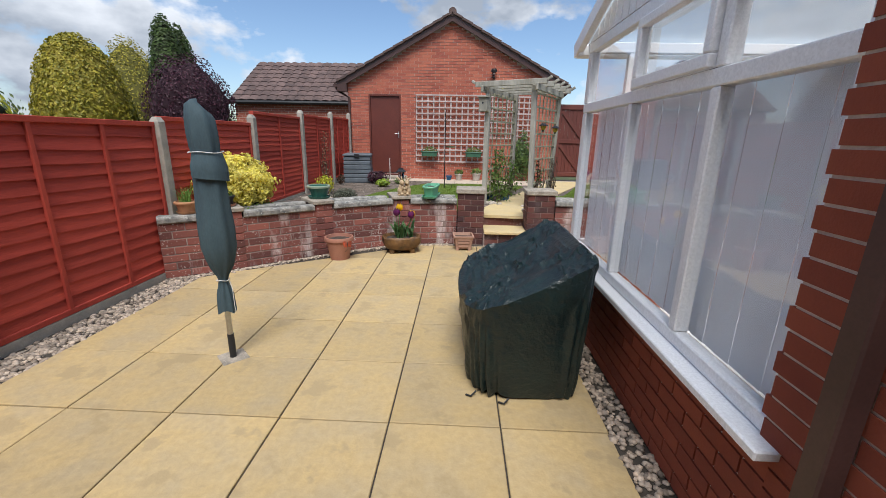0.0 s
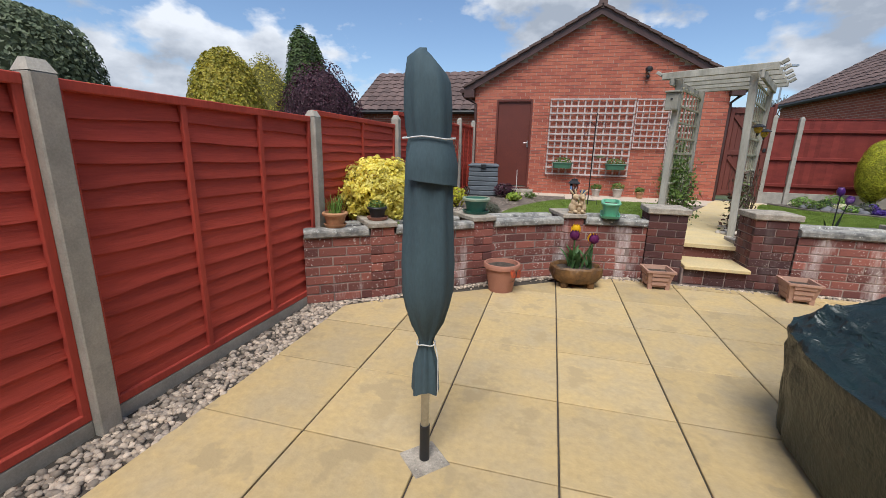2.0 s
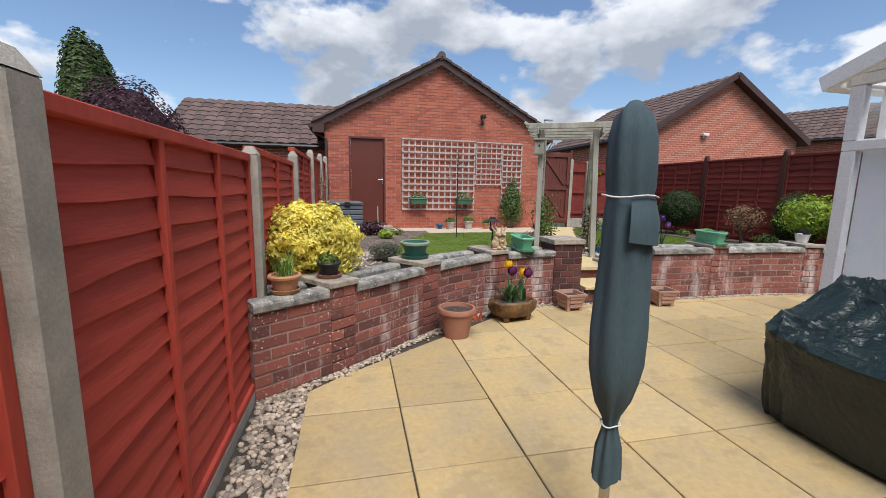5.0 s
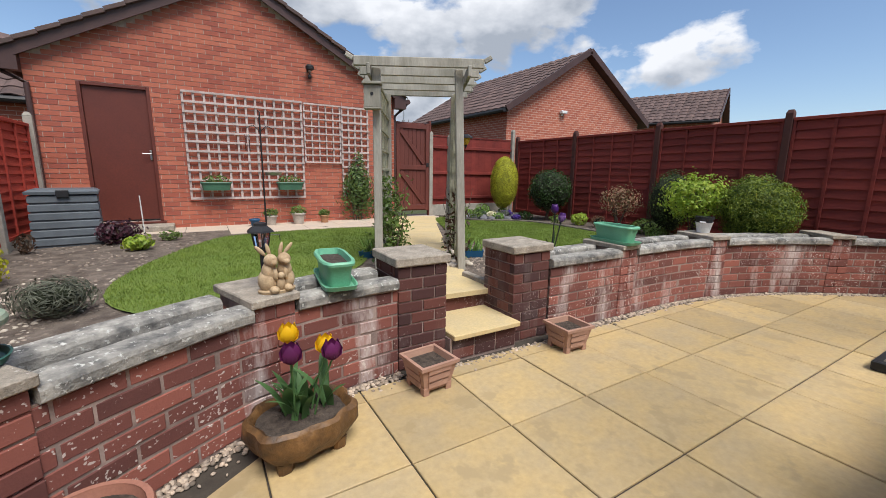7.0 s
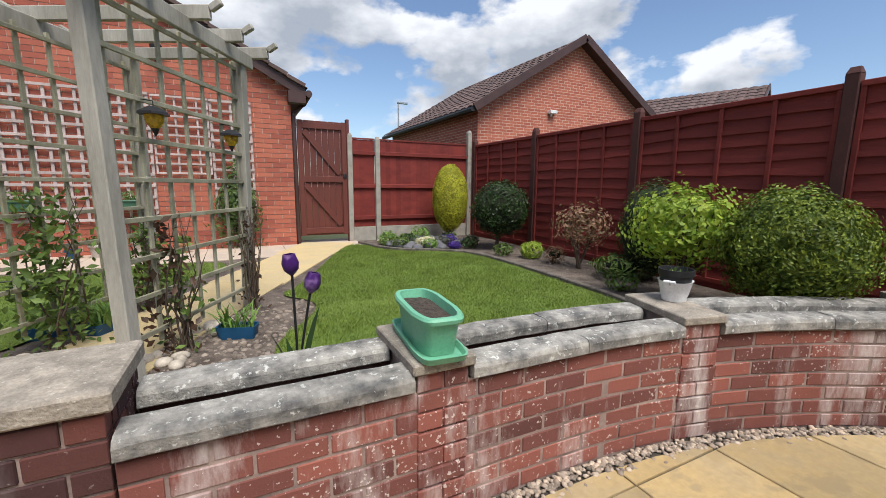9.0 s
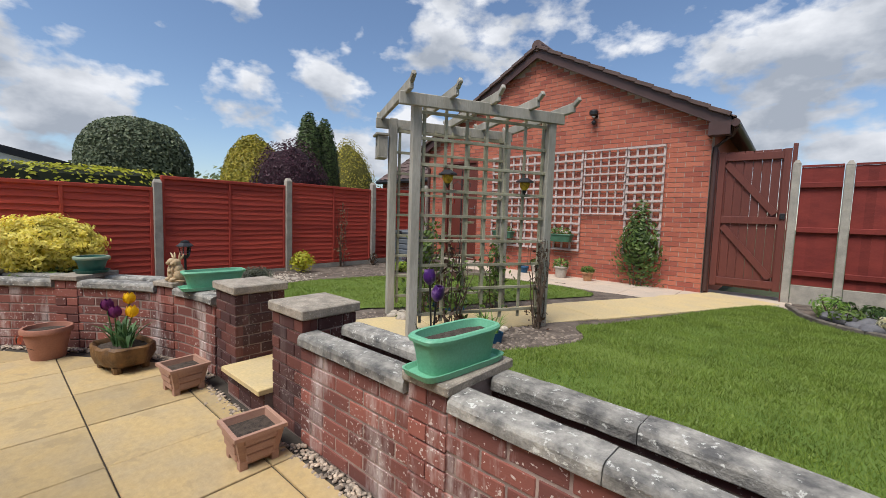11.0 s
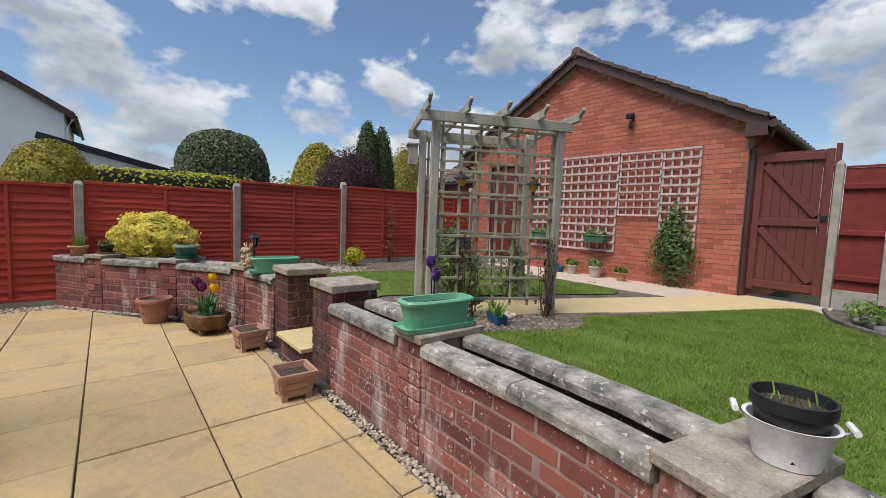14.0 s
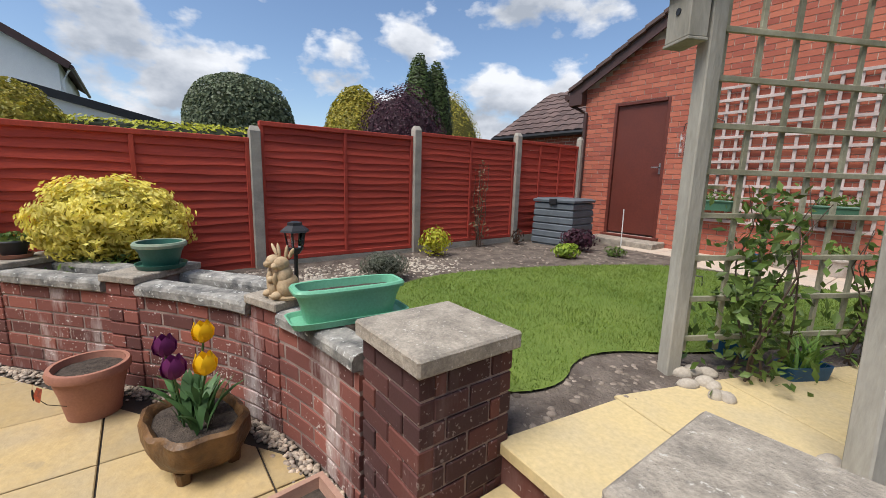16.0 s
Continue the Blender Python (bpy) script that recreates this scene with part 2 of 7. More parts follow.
def brick_mat(name, light, dark, mid, bloom=0.0, island=False, specks=0.0):
    """Fired clay with piece-to-piece colour; bloom: white lime runs below the coping; specks: small lime spots."""
    material = mat(name, mid, tuple(c * 0.8 for c in mid), rough=0.88, scale=9, bump=0.5, bscale=110, bdist=0.003)
    nt = material.node_tree
    N, L = nt.nodes, nt.links
    bsdf = N["Principled BSDF"]
    old = bsdf.inputs["Base Color"].links[0].from_socket
    geo = N.new("ShaderNodeNewGeometry")
    src = geo.outputs["Random Per Island"] if island else N.new("ShaderNodeObjectInfo").outputs["Random"]
    ramp = N.new("ShaderNodeValToRGB")
    ramp.color_ramp.elements[0].color, ramp.color_ramp.elements[1].color = (*dark, 1), (*light, 1)
    e = ramp.color_ramp.elements.new(0.45); e.color = (*mid, 1)
    L.new(src, ramp.inputs["Fac"])
    mix = N.new("ShaderNodeMix"); mix.data_type = "RGBA"; mix.inputs["Factor"].default_value = 0.62
    L.new(old, mix.inputs["A"]); L.new(ramp.outputs["Color"], mix.inputs["B"])
    colour = mix.outputs["Result"]
    if bloom:
        mp = N.new("ShaderNodeMapping"); mp.inputs["Scale"].default_value = (2.3, 2.3, 0.55)
        L.new(geo.outputs["Position"], mp.inputs["Vector"])
        n = N.new("ShaderNodeTexNoise"); n.inputs["Scale"].default_value = 1.35; n.inputs["Detail"].default_value = 7; n.inputs["Roughness"].default_value = 0.7
        L.new(mp.outputs[0], n.inputs["Vector"])
        r = N.new("ShaderNodeValToRGB"); r.color_ramp.elements[0].position, r.color_ramp.elements[1].position = 0.53, 0.70
        r.color_ramp.elements[1].color = (bloom, bloom, bloom, 1)
        L.new(n.outputs["Fac"], r.inputs["Fac"])
        m2 = N.new("ShaderNodeMix"); m2.data_type = "RGBA"; m2.inputs["B"].default_value = (0.60, 0.55, 0.53, 1)
        L.new(r.outputs["Color"], m2.inputs["Factor"]); L.new(colour, m2.inputs["A"])
        colour = m2.outputs["Result"]
    if specks:
        vo = N.new("ShaderNodeTexNoise"); vo.inputs["Scale"].default_value = 55; vo.inputs["Detail"].default_value = 2
        L.new(geo.outputs["Position"], vo.inputs["Vector"])
        big = N.new("ShaderNodeTexNoise"); big.inputs["Scale"].default_value = 3.0
        L.new(geo.outputs["Position"], big.inputs["Vector"])
        ad = N.new("ShaderNodeMath"); ad.operation = "MULTIPLY_ADD"; ad.inputs[1].default_value = 0.35
        L.new(big.outputs["Fac"], ad.inputs[0]); L.new(vo.outputs["Fac"], ad.inputs[2])
        r = N.new("ShaderNodeValToRGB"); r.color_ramp.elements[0].position, r.color_ramp.elements[1].position = 0.84, 0.87
        r.color_ramp.elements[1].color = (specks, specks, specks, 1)
        L.new(ad.outputs[0], r.inputs["Fac"])
        m3 = N.new("ShaderNodeMix"); m3.data_type = "RGBA"; m3.inputs["B"].default_value = (0.62, 0.56, 0.52, 1)
        L.new(r.outputs["Color"], m3.inputs["Factor"]); L.new(colour, m3.inputs["A"])
        colour = m3.outputs["Result"]
    L.new(colour, bsdf.inputs["Base Color"])
    return material


def glass_mat(name, tint=(0.98, 0.99, 1.0)):
    material = bpy.data.materials.new(name)
    material.use_nodes = True
    bsdf = material.node_tree.nodes["Principled BSDF"]
    bsdf.inputs["Base Color"].default_value = (*tint, 1)
    bsdf.inputs["Roughness"].default_value = 0.02
    bsdf.inputs["Transmission Weight"].default_value = 1.0
    bsdf.inputs["IOR"].default_value = 1.5
    return material


SLAB = mat("sandstone_paving", (0.43, 0.315, 0.150), (0.375, 0.292, 0.168), rough=0.72, scale=3.2, bump=0.5, bscale=26, rand=0.11, bdist=0.008, ramp=(0.40, 0.64), grain=0.22, spots=(0.345, 0.262, 0.140), spot_scale=4.0, spot_at=0.57)
STEP_STONE = mat("buff_step_stone", (0.55, 0.43, 0.22), (0.48, 0.39, 0.23), rough=0.75, scale=4, bump=0.25, bscale=50)
PALE_PAVING = mat("pale_pink_paving", (0.52, 0.42, 0.33), (0.45, 0.38, 0.31), rough=0.8, scale=3, bump=0.25, bscale=50)
JOINT = mat("dark_joint_sand", (0.06, 0.05, 0.04), rough=0.95, scale=12)
WALL_BRICK = brick_mat("weathered_wall_brick", (0.33, 0.112, 0.082), (0.06, 0.027, 0.027), (0.19, 0.066, 0.053), bloom=0.85, specks=0.75)
PIER_BRICK = brick_mat("dark_pier_brick", (0.17, 0.055, 0.040), (0.034, 0.018, 0.020), (0.075, 0.029, 0.027), bloom=0.12, specks=0.25)
GARAGE_BRICK = brick_mat("orange_red_brick", (0.50, 0.165, 0.100), (0.26, 0.066, 0.048), (0.385, 0.112, 0.070), island=True)
HOUSE_BRICK = brick_mat("deep_red_brick", (0.30, 0.075, 0.04), (0.18, 0.04, 0.025), (0.245, 0.058, 0.03), island=True)
MORTAR = mat("pale_mortar", (0.56, 0.45, 0.38), rough=0.95, scale=14)
DARK_MORTAR = mat("weathered_mortar", (0.34, 0.26, 0.23), (0.17, 0.125, 0.112), rough=0.95, scale=5)
COPING = mat("lichened_concrete_coping", (0.36, 0.345, 0.31), (0.095, 0.094, 0.092), rough=0.92, scale=9, bump=0.8, bscale=70, spots=(0.50, 0.50, 0.47), spot_scale=34, spot_at=0.60, bdist=0.008, rand=0.12)
CAP = mat("weathered_concrete_cap", (0.37, 0.325, 0.265), (0.215, 0.19, 0.158), rough=0.95, scale=11, bump=0.9, bscale=95, spots=(0.47, 0.44, 0.39), spot_scale=55, spot_at=0.62, bdist=0.006, grain=0.5)
CONCRETE = mat("fence_post_concrete", (0.38, 0.35, 0.30), (0.27, 0.255, 0.22), rough=0.9, scale=7, bump=0.5, bscale=100)
RED_WOOD = mat("red_stained_boards", (0.47, 0.072, 0.046), (0.33, 0.047, 0.033), rough=0.72, scale=3, bump=0.5, bscale=60, stretch=(1, 0.16, 2.2), rand=0.14, spec=0.25)
RED_BATTEN = mat("red_stained_battens", (0.45, 0.070, 0.045), (0.33, 0.048, 0.034), rough=0.7, scale=4, bump=0.4, bscale=60, stretch=(1, 1, 0.2), spec=0.25)
BROWN_RED = mat("brown_red_fence_boards", (0.20, 0.035, 0.027), (0.145, 0.025, 0.021), rough=0.75, scale=3, bump=0.5, bscale=60, stretch=(1, 0.16, 2.2), rand=0.14, spec=0.25)
POST_BROWN = mat("dark_brown_fence_post", (0.085, 0.030, 0.024), rough=0.8, scale=4)
BROWN_PAINT = mat("reddish_brown_paint", (0.125, 0.030, 0.020), (0.105, 0.026, 0.018), rough=0.5, scale=3, bump=0.1, bscale=40)
GATE_PAINT = mat("brown_gate_paint", (0.135, 0.036, 0.026), (0.11, 0.03, 0.022), rough=0.6, scale=4, bump=0.3, bscale=60, stretch=(1, 1, .2))
FASCIA = mat("dark_brown_fascia", (0.075, 0.038, 0.034), rough=0.45, scale=3, bump=0.05)
GREY_WOOD = mat("silvered_pergola_timber", (0.38, 0.36, 0.31), (0.23, 0.22, 0.18), rough=0.85, scale=5, bump=0.6, bscale=70, stretch=(1, 1, 0.22), rand=0.1)
GREEN_WOOD = mat("green_grey_lattice_timber", (0.36, 0.345, 0.25), (0.22, 0.21, 0.14), rough=0.85, scale=5, bump=0.4, bscale=70, rand=0.12)
TRELLIS = mat("pale_weathered_trellis", (0.52, 0.43, 0.40), (0.38, 0.31, 0.29), rough=0.85, scale=6, bump=0.3, rand=0.1)
ROOF = mat("brown_roof_tile", (0.135, 0.088, 0.078), (0.085, 0.058, 0.054), rough=0.85, scale=4, bump=0.4, bscale=60, island=0.22)
WHITE_PVC = mat("white_pvc", (0.80, 0.81, 0.83), (0.76, 0.77, 0.80), rough=0.35, scale=2, bump=0.02, spec=0.5)
RENDER_WHITE = mat("white_render", (0.76, 0.77, 0.78), (0.70, 0.71, 0.73), rough=0.9, scale=1.5, bump=0.2)
SOIL = mat("dry_garden_soil", (0.175, 0.143, 0.118), (0.075, 0.058, 0.047), rough=1.0, scale=6, bump=1.0, bscale=45, bdist=0.02, spots=(0.30, 0.27, 0.24), spot_scale=48, spot_at=0.66)
COMPOST = mat("dark_compost", (0.095, 0.073, 0.057), (0.036, 0.027, 0.022), rough=1.0, scale=34, bump=1.0, bscale=120, bdist=0.01, spots=(0.32, 0.29, 0.25), spot_scale=120, spot_at=0.68)
CLOD = mat("grey_brown_clods", (0.26, 0.215, 0.175), (0.15, 0.12, 0.098), rough=1.0, scale=22, bump=0.8, bscale=90, island=0.4)
LAWN = mat("lawn_thatch", (0.135, 0.190, 0.034), (0.095, 0.155, 0.024), rough=0.95, scale=1.4, bump=0.8, bscale=90, bdist=0.01)
GRASS_BLADE = leaf_mat("grass_blades", (0.205, 0.270, 0.050), (0.130, 0.205, 0.034), var=0.22)
PEBBLE = mat("mixed_pebbles", (0.42, 0.335, 0.255), (0.25, 0.21, 0.175), rough=0.85, scale=20, bump=0.3, island=0.55)
PEBBLE_BED = mat("gravel_bed", (0.24, 0.20, 0.16), rough=0.95, scale=40, bump=0.8)
EDGE_STONE = mat("dark_weathered_edging", (0.17, 0.15, 0.125), (0.08, 0.07, 0.06), rough=0.95, scale=9, bump=0.6, bscale=80)
FIELD = mat("distant_ground", (0.07, 0.09, 0.035), (0.05, 0.06, 0.03), rough=1, scale=0.3)


def bonded_mat(name, one, two, joint):
    """Brickwork seen from afar, in courses of 75 mm over walls along x or y."""
    material = mat(name, one, two, rough=0.9, scale=9, bump=0.3)
    N, L = material.node_tree.nodes, material.node_tree.links
    geo = N.new("ShaderNodeNewGeometry")
    cut = N.new("ShaderNodeSeparateXYZ"); L.new(geo.outputs["Position"], cut.inputs[0])
    along = N.new("ShaderNodeMath"); along.operation = "ADD"
    L.new(cut.outputs[0], along.inputs[0]); L.new(cut.outputs[1], along.inputs[1])
    flat = N.new("ShaderNodeCombineXYZ")
    L.new(along.outputs[0], flat.inputs[0]); L.new(cut.outputs[2], flat.inputs[1])
    bond = N.new("ShaderNodeTexBrick")
    for key, value in (("Scale", 1.0), ("Mortar Size", 0.006), ("Mortar Smooth", 0.2), ("Brick Width", 0.225), ("Row Height", 0.075), ("Bias", 0.0), ("Color1", (*one, 1)), ("Color2", (*two, 1)), ("Mortar", (*joint, 1))):
        bond.inputs[key].default_value = value
    L.new(flat.outputs[0], bond.inputs["Vector"])
    L.new(bond.outputs["Color"], N["Principled BSDF"].inputs["Base Color"])
    return material


FAR_BRICK = bonded_mat("orange_bonded_brick", (0.44, 0.135, 0.082), (0.33, 0.090, 0.058), (0.52, 0.38, 0.31))
GLASS = glass_mat("window_glass")
STEEL = mat("galvanised_steel", (0.55, 0.55, 0.54), rough=0.35, metal=1.0, bump=0.05)
BLACK_METAL = mat("black_painted_metal", (0.02, 0.02, 0.022), rough=0.45, bump=0.05)
BARK = mat("brown_bark", (0.10, 0.07, 0.05), rough=0.95, scale=12, bump=0.8, stretch=(1, 1, 0.3))

# ---- ground, patio and garden levels ----
GARDEN = 0.37
LEFT_WALL = [(-3.32, 2.62), (-2.85, 2.95), (-2.35, 3.38), (-1.9, 3.78), (-1.5, 4.08), (-1.1, 4.30), (-0.7, 4.41), (-0.27, 4.45)]
RIGHT_WALL = [(1.13, 4.44), (2.2, 4.44), (3.1, 4.43), (3.7, 4.33), (4.3, 4.14), (4.8, 3.89), (5.3, 3.58), (5.72, 3.27)]
FENCE_X, RIGHT_X, BACK_Y, GARAGE_Y = -3.36, 5.74, 10.32, 10.2
GRID_X, GRID_Y, PITCH = 0.025, 3.60, 0.607


class Track:
    """A line in plan, rounded off, with places by distance along it. Offsets count towards the patio."""

    def __init__(self, pts):
        pts = [Vector(p) for p in pts]
        for _ in range(2):
            pts = [pts[0]] + [q for a, b in zip(pts, pts[1:]) for q in (a.lerp(b, 0.25), a.lerp(b, 0.75))] + [pts[-1]]
        self.p, self.s = pts, [0.0]
        for a, b in zip(pts, pts[1:]):
            self.s.append(self.s[-1] + (b - a).length)
        self.length = self.s[-1]

    def at(self, s, off=0.0):
        s = min(max(s, 0.0), self.length)
        k = max(i for i in range(len(self.p) - 1) if self.s[i] <= s + 1e-9)
        t = (self.p[k + 1] - self.p[k]).normalized()
        p = self.p[k] + t * (s - self.s[k])
        return p + off * Vector((t.y, -t.x)), t

    def nearest(self, x):
        return min((abs(p.x - x), s) for p, s in zip(self.p, self.s))[1]

    def sweep(self, shape, s0, s1, section, step=0.09):
        n = max(1, round((s1 - s0) / step))
        rows = []
        for i in range(n + 1):
            rows.append([(*self.at(s0 + (s1 - s0) * i / n, o)[0], z) for o, z in section])
        k = len(section)
        v = [q for row in rows for q in row]
        f = [(i * k + j, i * k + (j + 1) % k, (i + 1) * k + (j + 1) % k, (i + 1) * k + j) for i in range(n) for j in range(k)]
        f += [tuple(reversed(range(k))), tuple(range(n * k, n * k + k))]
        return shape.add(v, f)


LEFT, RIGHT = Track(LEFT_WALL), Track(RIGHT_WALL)


def ccw(poly):
    area = sum(a[0] * b[1] - b[0] * a[1] for a, b in zip(poly, poly[1:] + poly[:1]))
    return poly if area > 0 else poly[::-1]


def clip(poly, a, b):
    """The part of a flat outline to the right of the way from a to b."""
    out, side = [], lambda p: (b[0] - a[0]) * (p[1] - a[1]) - (b[1] - a[1]) * (p[0] - a[0])
    for p, q in zip(poly, poly[1:] + poly[:1]):
        sp, sq = side(p), side(q)
        if sp <= 0:
            out.append(p)
        if sp * sq < 0:
            k = sp / (sp - sq)
            out.append((p[0] + k * (q[0] - p[0]), p[1] + k * (q[1] - p[1])))
    return out


def inside(p, poly):
    hit = False
    for (x0, y0), (x1, y1) in zip(poly, poly[1:] + poly[:1]):
        if (y0 > p[1]) != (y1 > p[1]) and p[0] < (x1 - x0) * (p[1] - y0) / (y1 - y0) + x0:
            hit = not hit
    return hit


def slab_shape(poly, top=0.0, thick=0.04, edge=0.004):
    cx, cy = sum(p[0] for p in poly) / len(poly), sum(p[1] for p in poly) / len(poly)
    n, v = len(poly), []
    for z, k in ((top - thick, 0.0), (top - edge, 0.0), (top, edge)):
        for x, y in poly:
            d = math.hypot(x - cx, y - cy) or 1
            v.append((x - (x - cx) / d * k * 1.4, y - (y - cy) / d * k * 1.4, z))
    f = [tuple(range(2 * n, 3 * n))]
    f += [(r * n + k, r * n + (k + 1) % n, (r + 1) * n + (k + 1) % n, (r + 1) * n + k) for r in (0, 1) for k in range(n)]
    return Shape().add(v, f)


ground = solo("ground", Shape().box(-300, 300, -300, 300, -0.4, -0.06), FIELD, "flat green ground beyond the garden", kind="structure")
base = Shape().box(FENCE_X, RIGHT_X, -6, 4.6, -0.055, -0.012)
solo("patio_base", base, JOINT, "dark sand joints under the patio slabs", kind="structure")


def sheet(name, poly, z, material, label, lumps=0.0, step=0.12, thick=0.1):
    """A sheet of earth or turf over an outline, gently uneven."""
    bm = bmesh.new()
    face = bm.faces.new([bm.verts.new((x, y, z)) for x, y in ccw(poly)])
    bmesh.ops.triangulate(bm, faces=[face])
    for _ in range(6):
        long = [e for e in bm.edges if e.calc_length() > step * 2.2]
        if not long:
            break
        bmesh.ops.subdivide_edges(bm, edges=long, cuts=1)
        bmesh.ops.triangulate(bm, faces=bm.faces[:])
    for v in bm.verts:
        v.co.z += lumps * (noise.noise(v.co * 2.3) + 0.6 * noise.noise(v.co * 7.1))
    me = bpy.data.meshes.new(name)
    bm.to_mesh(me)
    bm.free()
    me.shade_smooth()
    return solo(name, me, material, label, kind="structure")


BEHIND_LEFT = [tuple(LEFT.at(s, -0.30)[0]) for s in np.linspace(0, LEFT.length, 14)]
BEHIND_RIGHT = [tuple(RIGHT.at(s, -0.30)[0]) for s in np.linspace(0, RIGHT.length, 14)]
earth = BEHIND_LEFT + [(0.09, 4.9), (0.09, 5.0), (0.77, 5.0), (0.77, 4.9)] + BEHIND_RIGHT + [(RIGHT_X, BACK_Y), (FENCE_X, BACK_Y)]
sheet("flower_bed_soil", earth, GARDEN - 0.004, SOIL, "dry crumbly soil of the raised garden beds", 0.010)

def rounded(poly):
    for _ in range(2):
        poly = [(a[0] + k * (b[0] - a[0]), a[1] + k * (b[1] - a[1])) for a, b in zip(poly, poly[1:] + poly[:1]) for k in (0.25, 0.75)]
    return poly


LAWN_LEFT = rounded([(-1.95, 5.55), (-2.1, 6.2), (-1.95, 7.0), (-1.65, 7.8), (-1.3, 8.5), (-0.9, 8.95), (1.5, 9.0), (0.9, 7.75), (0.5, 6.95), (0.15, 6.2),
             (-0.08, 5.95), (-0.16, 5.65), (0.0, 5.35), (-0.10, 5.08), (-0.4, 4.93), (-1.0, 4.95), (-1.5, 5.1)])
LAWN_RIGHT = rounded([(2.0, 4.96), (1.62, 5.35), (1.62, 5.75), (1.95, 6.2), (2.02, 6.6), (1.72, 6.9), (1.95, 7.15), (2.86, 9.5), (3.22, 9.85), (3.42, 8.9), (4.22, 8.5), (4.50, 8.02), (4.49, 7.0),
              (4.45, 6.2), (4.40, 5.35), (4.14, 4.94), (3.6, 4.91), (2.8, 4.93)])
sheet("lawn_near_garage", LAWN_LEFT, GARDEN + 0.012, LAWN, "short green lawn between bed and path", 0.008)
sheet("lawn_large", LAWN_RIGHT, GARDEN + 0.012, LAWN, "short mown green lawn beside the path", 0.008)


def grass(name, poly, count, height, label):
    rng = np.random.default_rng(len(name))
    xs, ys = [p[0] for p in poly], [p[1] for p in poly]
    pts = np.column_stack([rng.uniform(min(xs), max(xs), count), rng.uniform(min(ys), max(ys), count)])
    pts = pts[[inside(p, poly) for p in pts]]
    n = len(pts)
    a, h, w = rng.uniform(0, 6.283, n), height * rng.uniform(0.5, 1.3, n), rng.uniform(0.002, 0.004, n)
    lean = rng.normal(0, 0.5, (n, 2)) * h[:, None]
    p0 = np.column_stack([pts[:, 0] - w * np.cos(a), pts[:, 1] - w * np.sin(a), np.full(n, GARDEN + 0.008)])
    p1 = np.column_stack([pts[:, 0] + w * np.cos(a), pts[:, 1] + w * np.sin(a), np.full(n, GARDEN + 0.008)])
    p2 = np.column_stack([pts[:, 0] + lean[:, 0], pts[:, 1] + lean[:, 1], GARDEN + 0.01 + h])
    v = np.stack([p0, p1, p2], 1).reshape(-1, 3)
    me = bpy.data.meshes.new(name)
    me.from_pydata(v.tolist(), [], np.arange(3 * n).reshape(-1, 3).tolist())
    return solo(name, me, GRASS_BLADE, label, "grass", kind="stuff")


grass("grass_near_garage", LAWN_LEFT, 80000, 0.022, "short mown green grass blades")
grass("grass_large_lawn", LAWN_RIGHT, 170000, 0.022, "short mown green grass blades of the larger lawn")


def pebbles(name, places, size, label, z=0.0, material=None):
    """Small rounded stones, each its own little lump, at the places given."""
    rng = np.random.default_rng(len(places))
    t = (1 + 5 ** 0.5) / 2
    ico = np.array([(-1, t, 0), (1, t, 0), (-1, -t, 0), (1, -t, 0), (0, -1, t), (0, 1, t), (0, -1, -t), (0, 1, -t), (t, 0, -1), (t, 0, 1), (-t, 0, -1), (-t, 0, 1)]) / math.sqrt(1 + t * t)
    tri = np.array([(0, 11, 5), (0, 5, 1), (0, 1, 7), (0, 7, 10), (0, 10, 11), (1, 5, 9), (5, 11, 4), (11, 10, 2), (10, 7, 6), (7, 1, 8), (3, 9, 4), (3, 4, 2), (3, 2, 6), (3, 6, 8), (3, 8, 9), (4, 9, 5), (2, 4, 11), (6, 2, 10), (8, 6, 7), (9, 8, 1)])
    v, f = [], []
    for i, p in enumerate(places):
        s = size * rng.uniform(0.55, 1.25) * np.array([1, rng.uniform(0.6, 1), rng.uniform(0.4, 0.75)])
        a = rng.uniform(0, 6.283)
        q = ico * s * rng.uniform(0.85, 1.15, (12, 1))
        q = np.column_stack([q[:, 0] * math.cos(a) - q[:, 1] * math.sin(a), q[:, 0] * math.sin(a) + q[:, 1] * math.cos(a), q[:, 2]])
        v += (q + [p[0], p[1], (p[2] if len(p) > 2 else z) + s[2] * 0.4]).tolist()
        f += (tri + 12 * i).tolist()
    me = bpy.data.meshes.new(name)
    me.from_pydata(v, [], f)
    me.shade_smooth()
    return solo(name, me, material or PEBBLE, label, "gravel", kind="stuff")


rng = np.random.default_rng(5)
strip = [(rng.uniform(FENCE_X + 0.06, -3.0), rng.uniform(-2.4, 2.75)) for _ in range(3400)]
pebbles("gravel_by_fence", strip, 0.021, "loose grey and buff gravel along the fence foot", -0.012)
foot = []
for track in (LEFT, RIGHT):
    for _ in range(int(track.length * 340)):
        foot.append(tuple(track.at(rng.uniform(0, track.length), abs(rng.normal(0, 0.05)) + 0.012)[0]))
foot += [(rng.uniform(-0.27, 1.13), 4.36 - abs(rng.normal(0, 0.045))) for _ in range(200)]
pebbles("gravel_by_wall", foot, 0.016, "narrow line of pale pebbles at the wall foot", -0.006)
side = [(rng.uniform(0.60, 0.755), rng.uniform(-2.5, 2.3)) for _ in range(1500)]
pebbles("gravel_by_house", side, 0.019, "loose brown and grey gravel along the house wall", -0.008)


# ---- brick walls ----
def brick_mesh(length=0.215, depth=0.1, height=0.072, c=0.004):
    return Shape().box(-length / 2, length / 2, 0, depth, 0, height, c=c).mesh("brick")


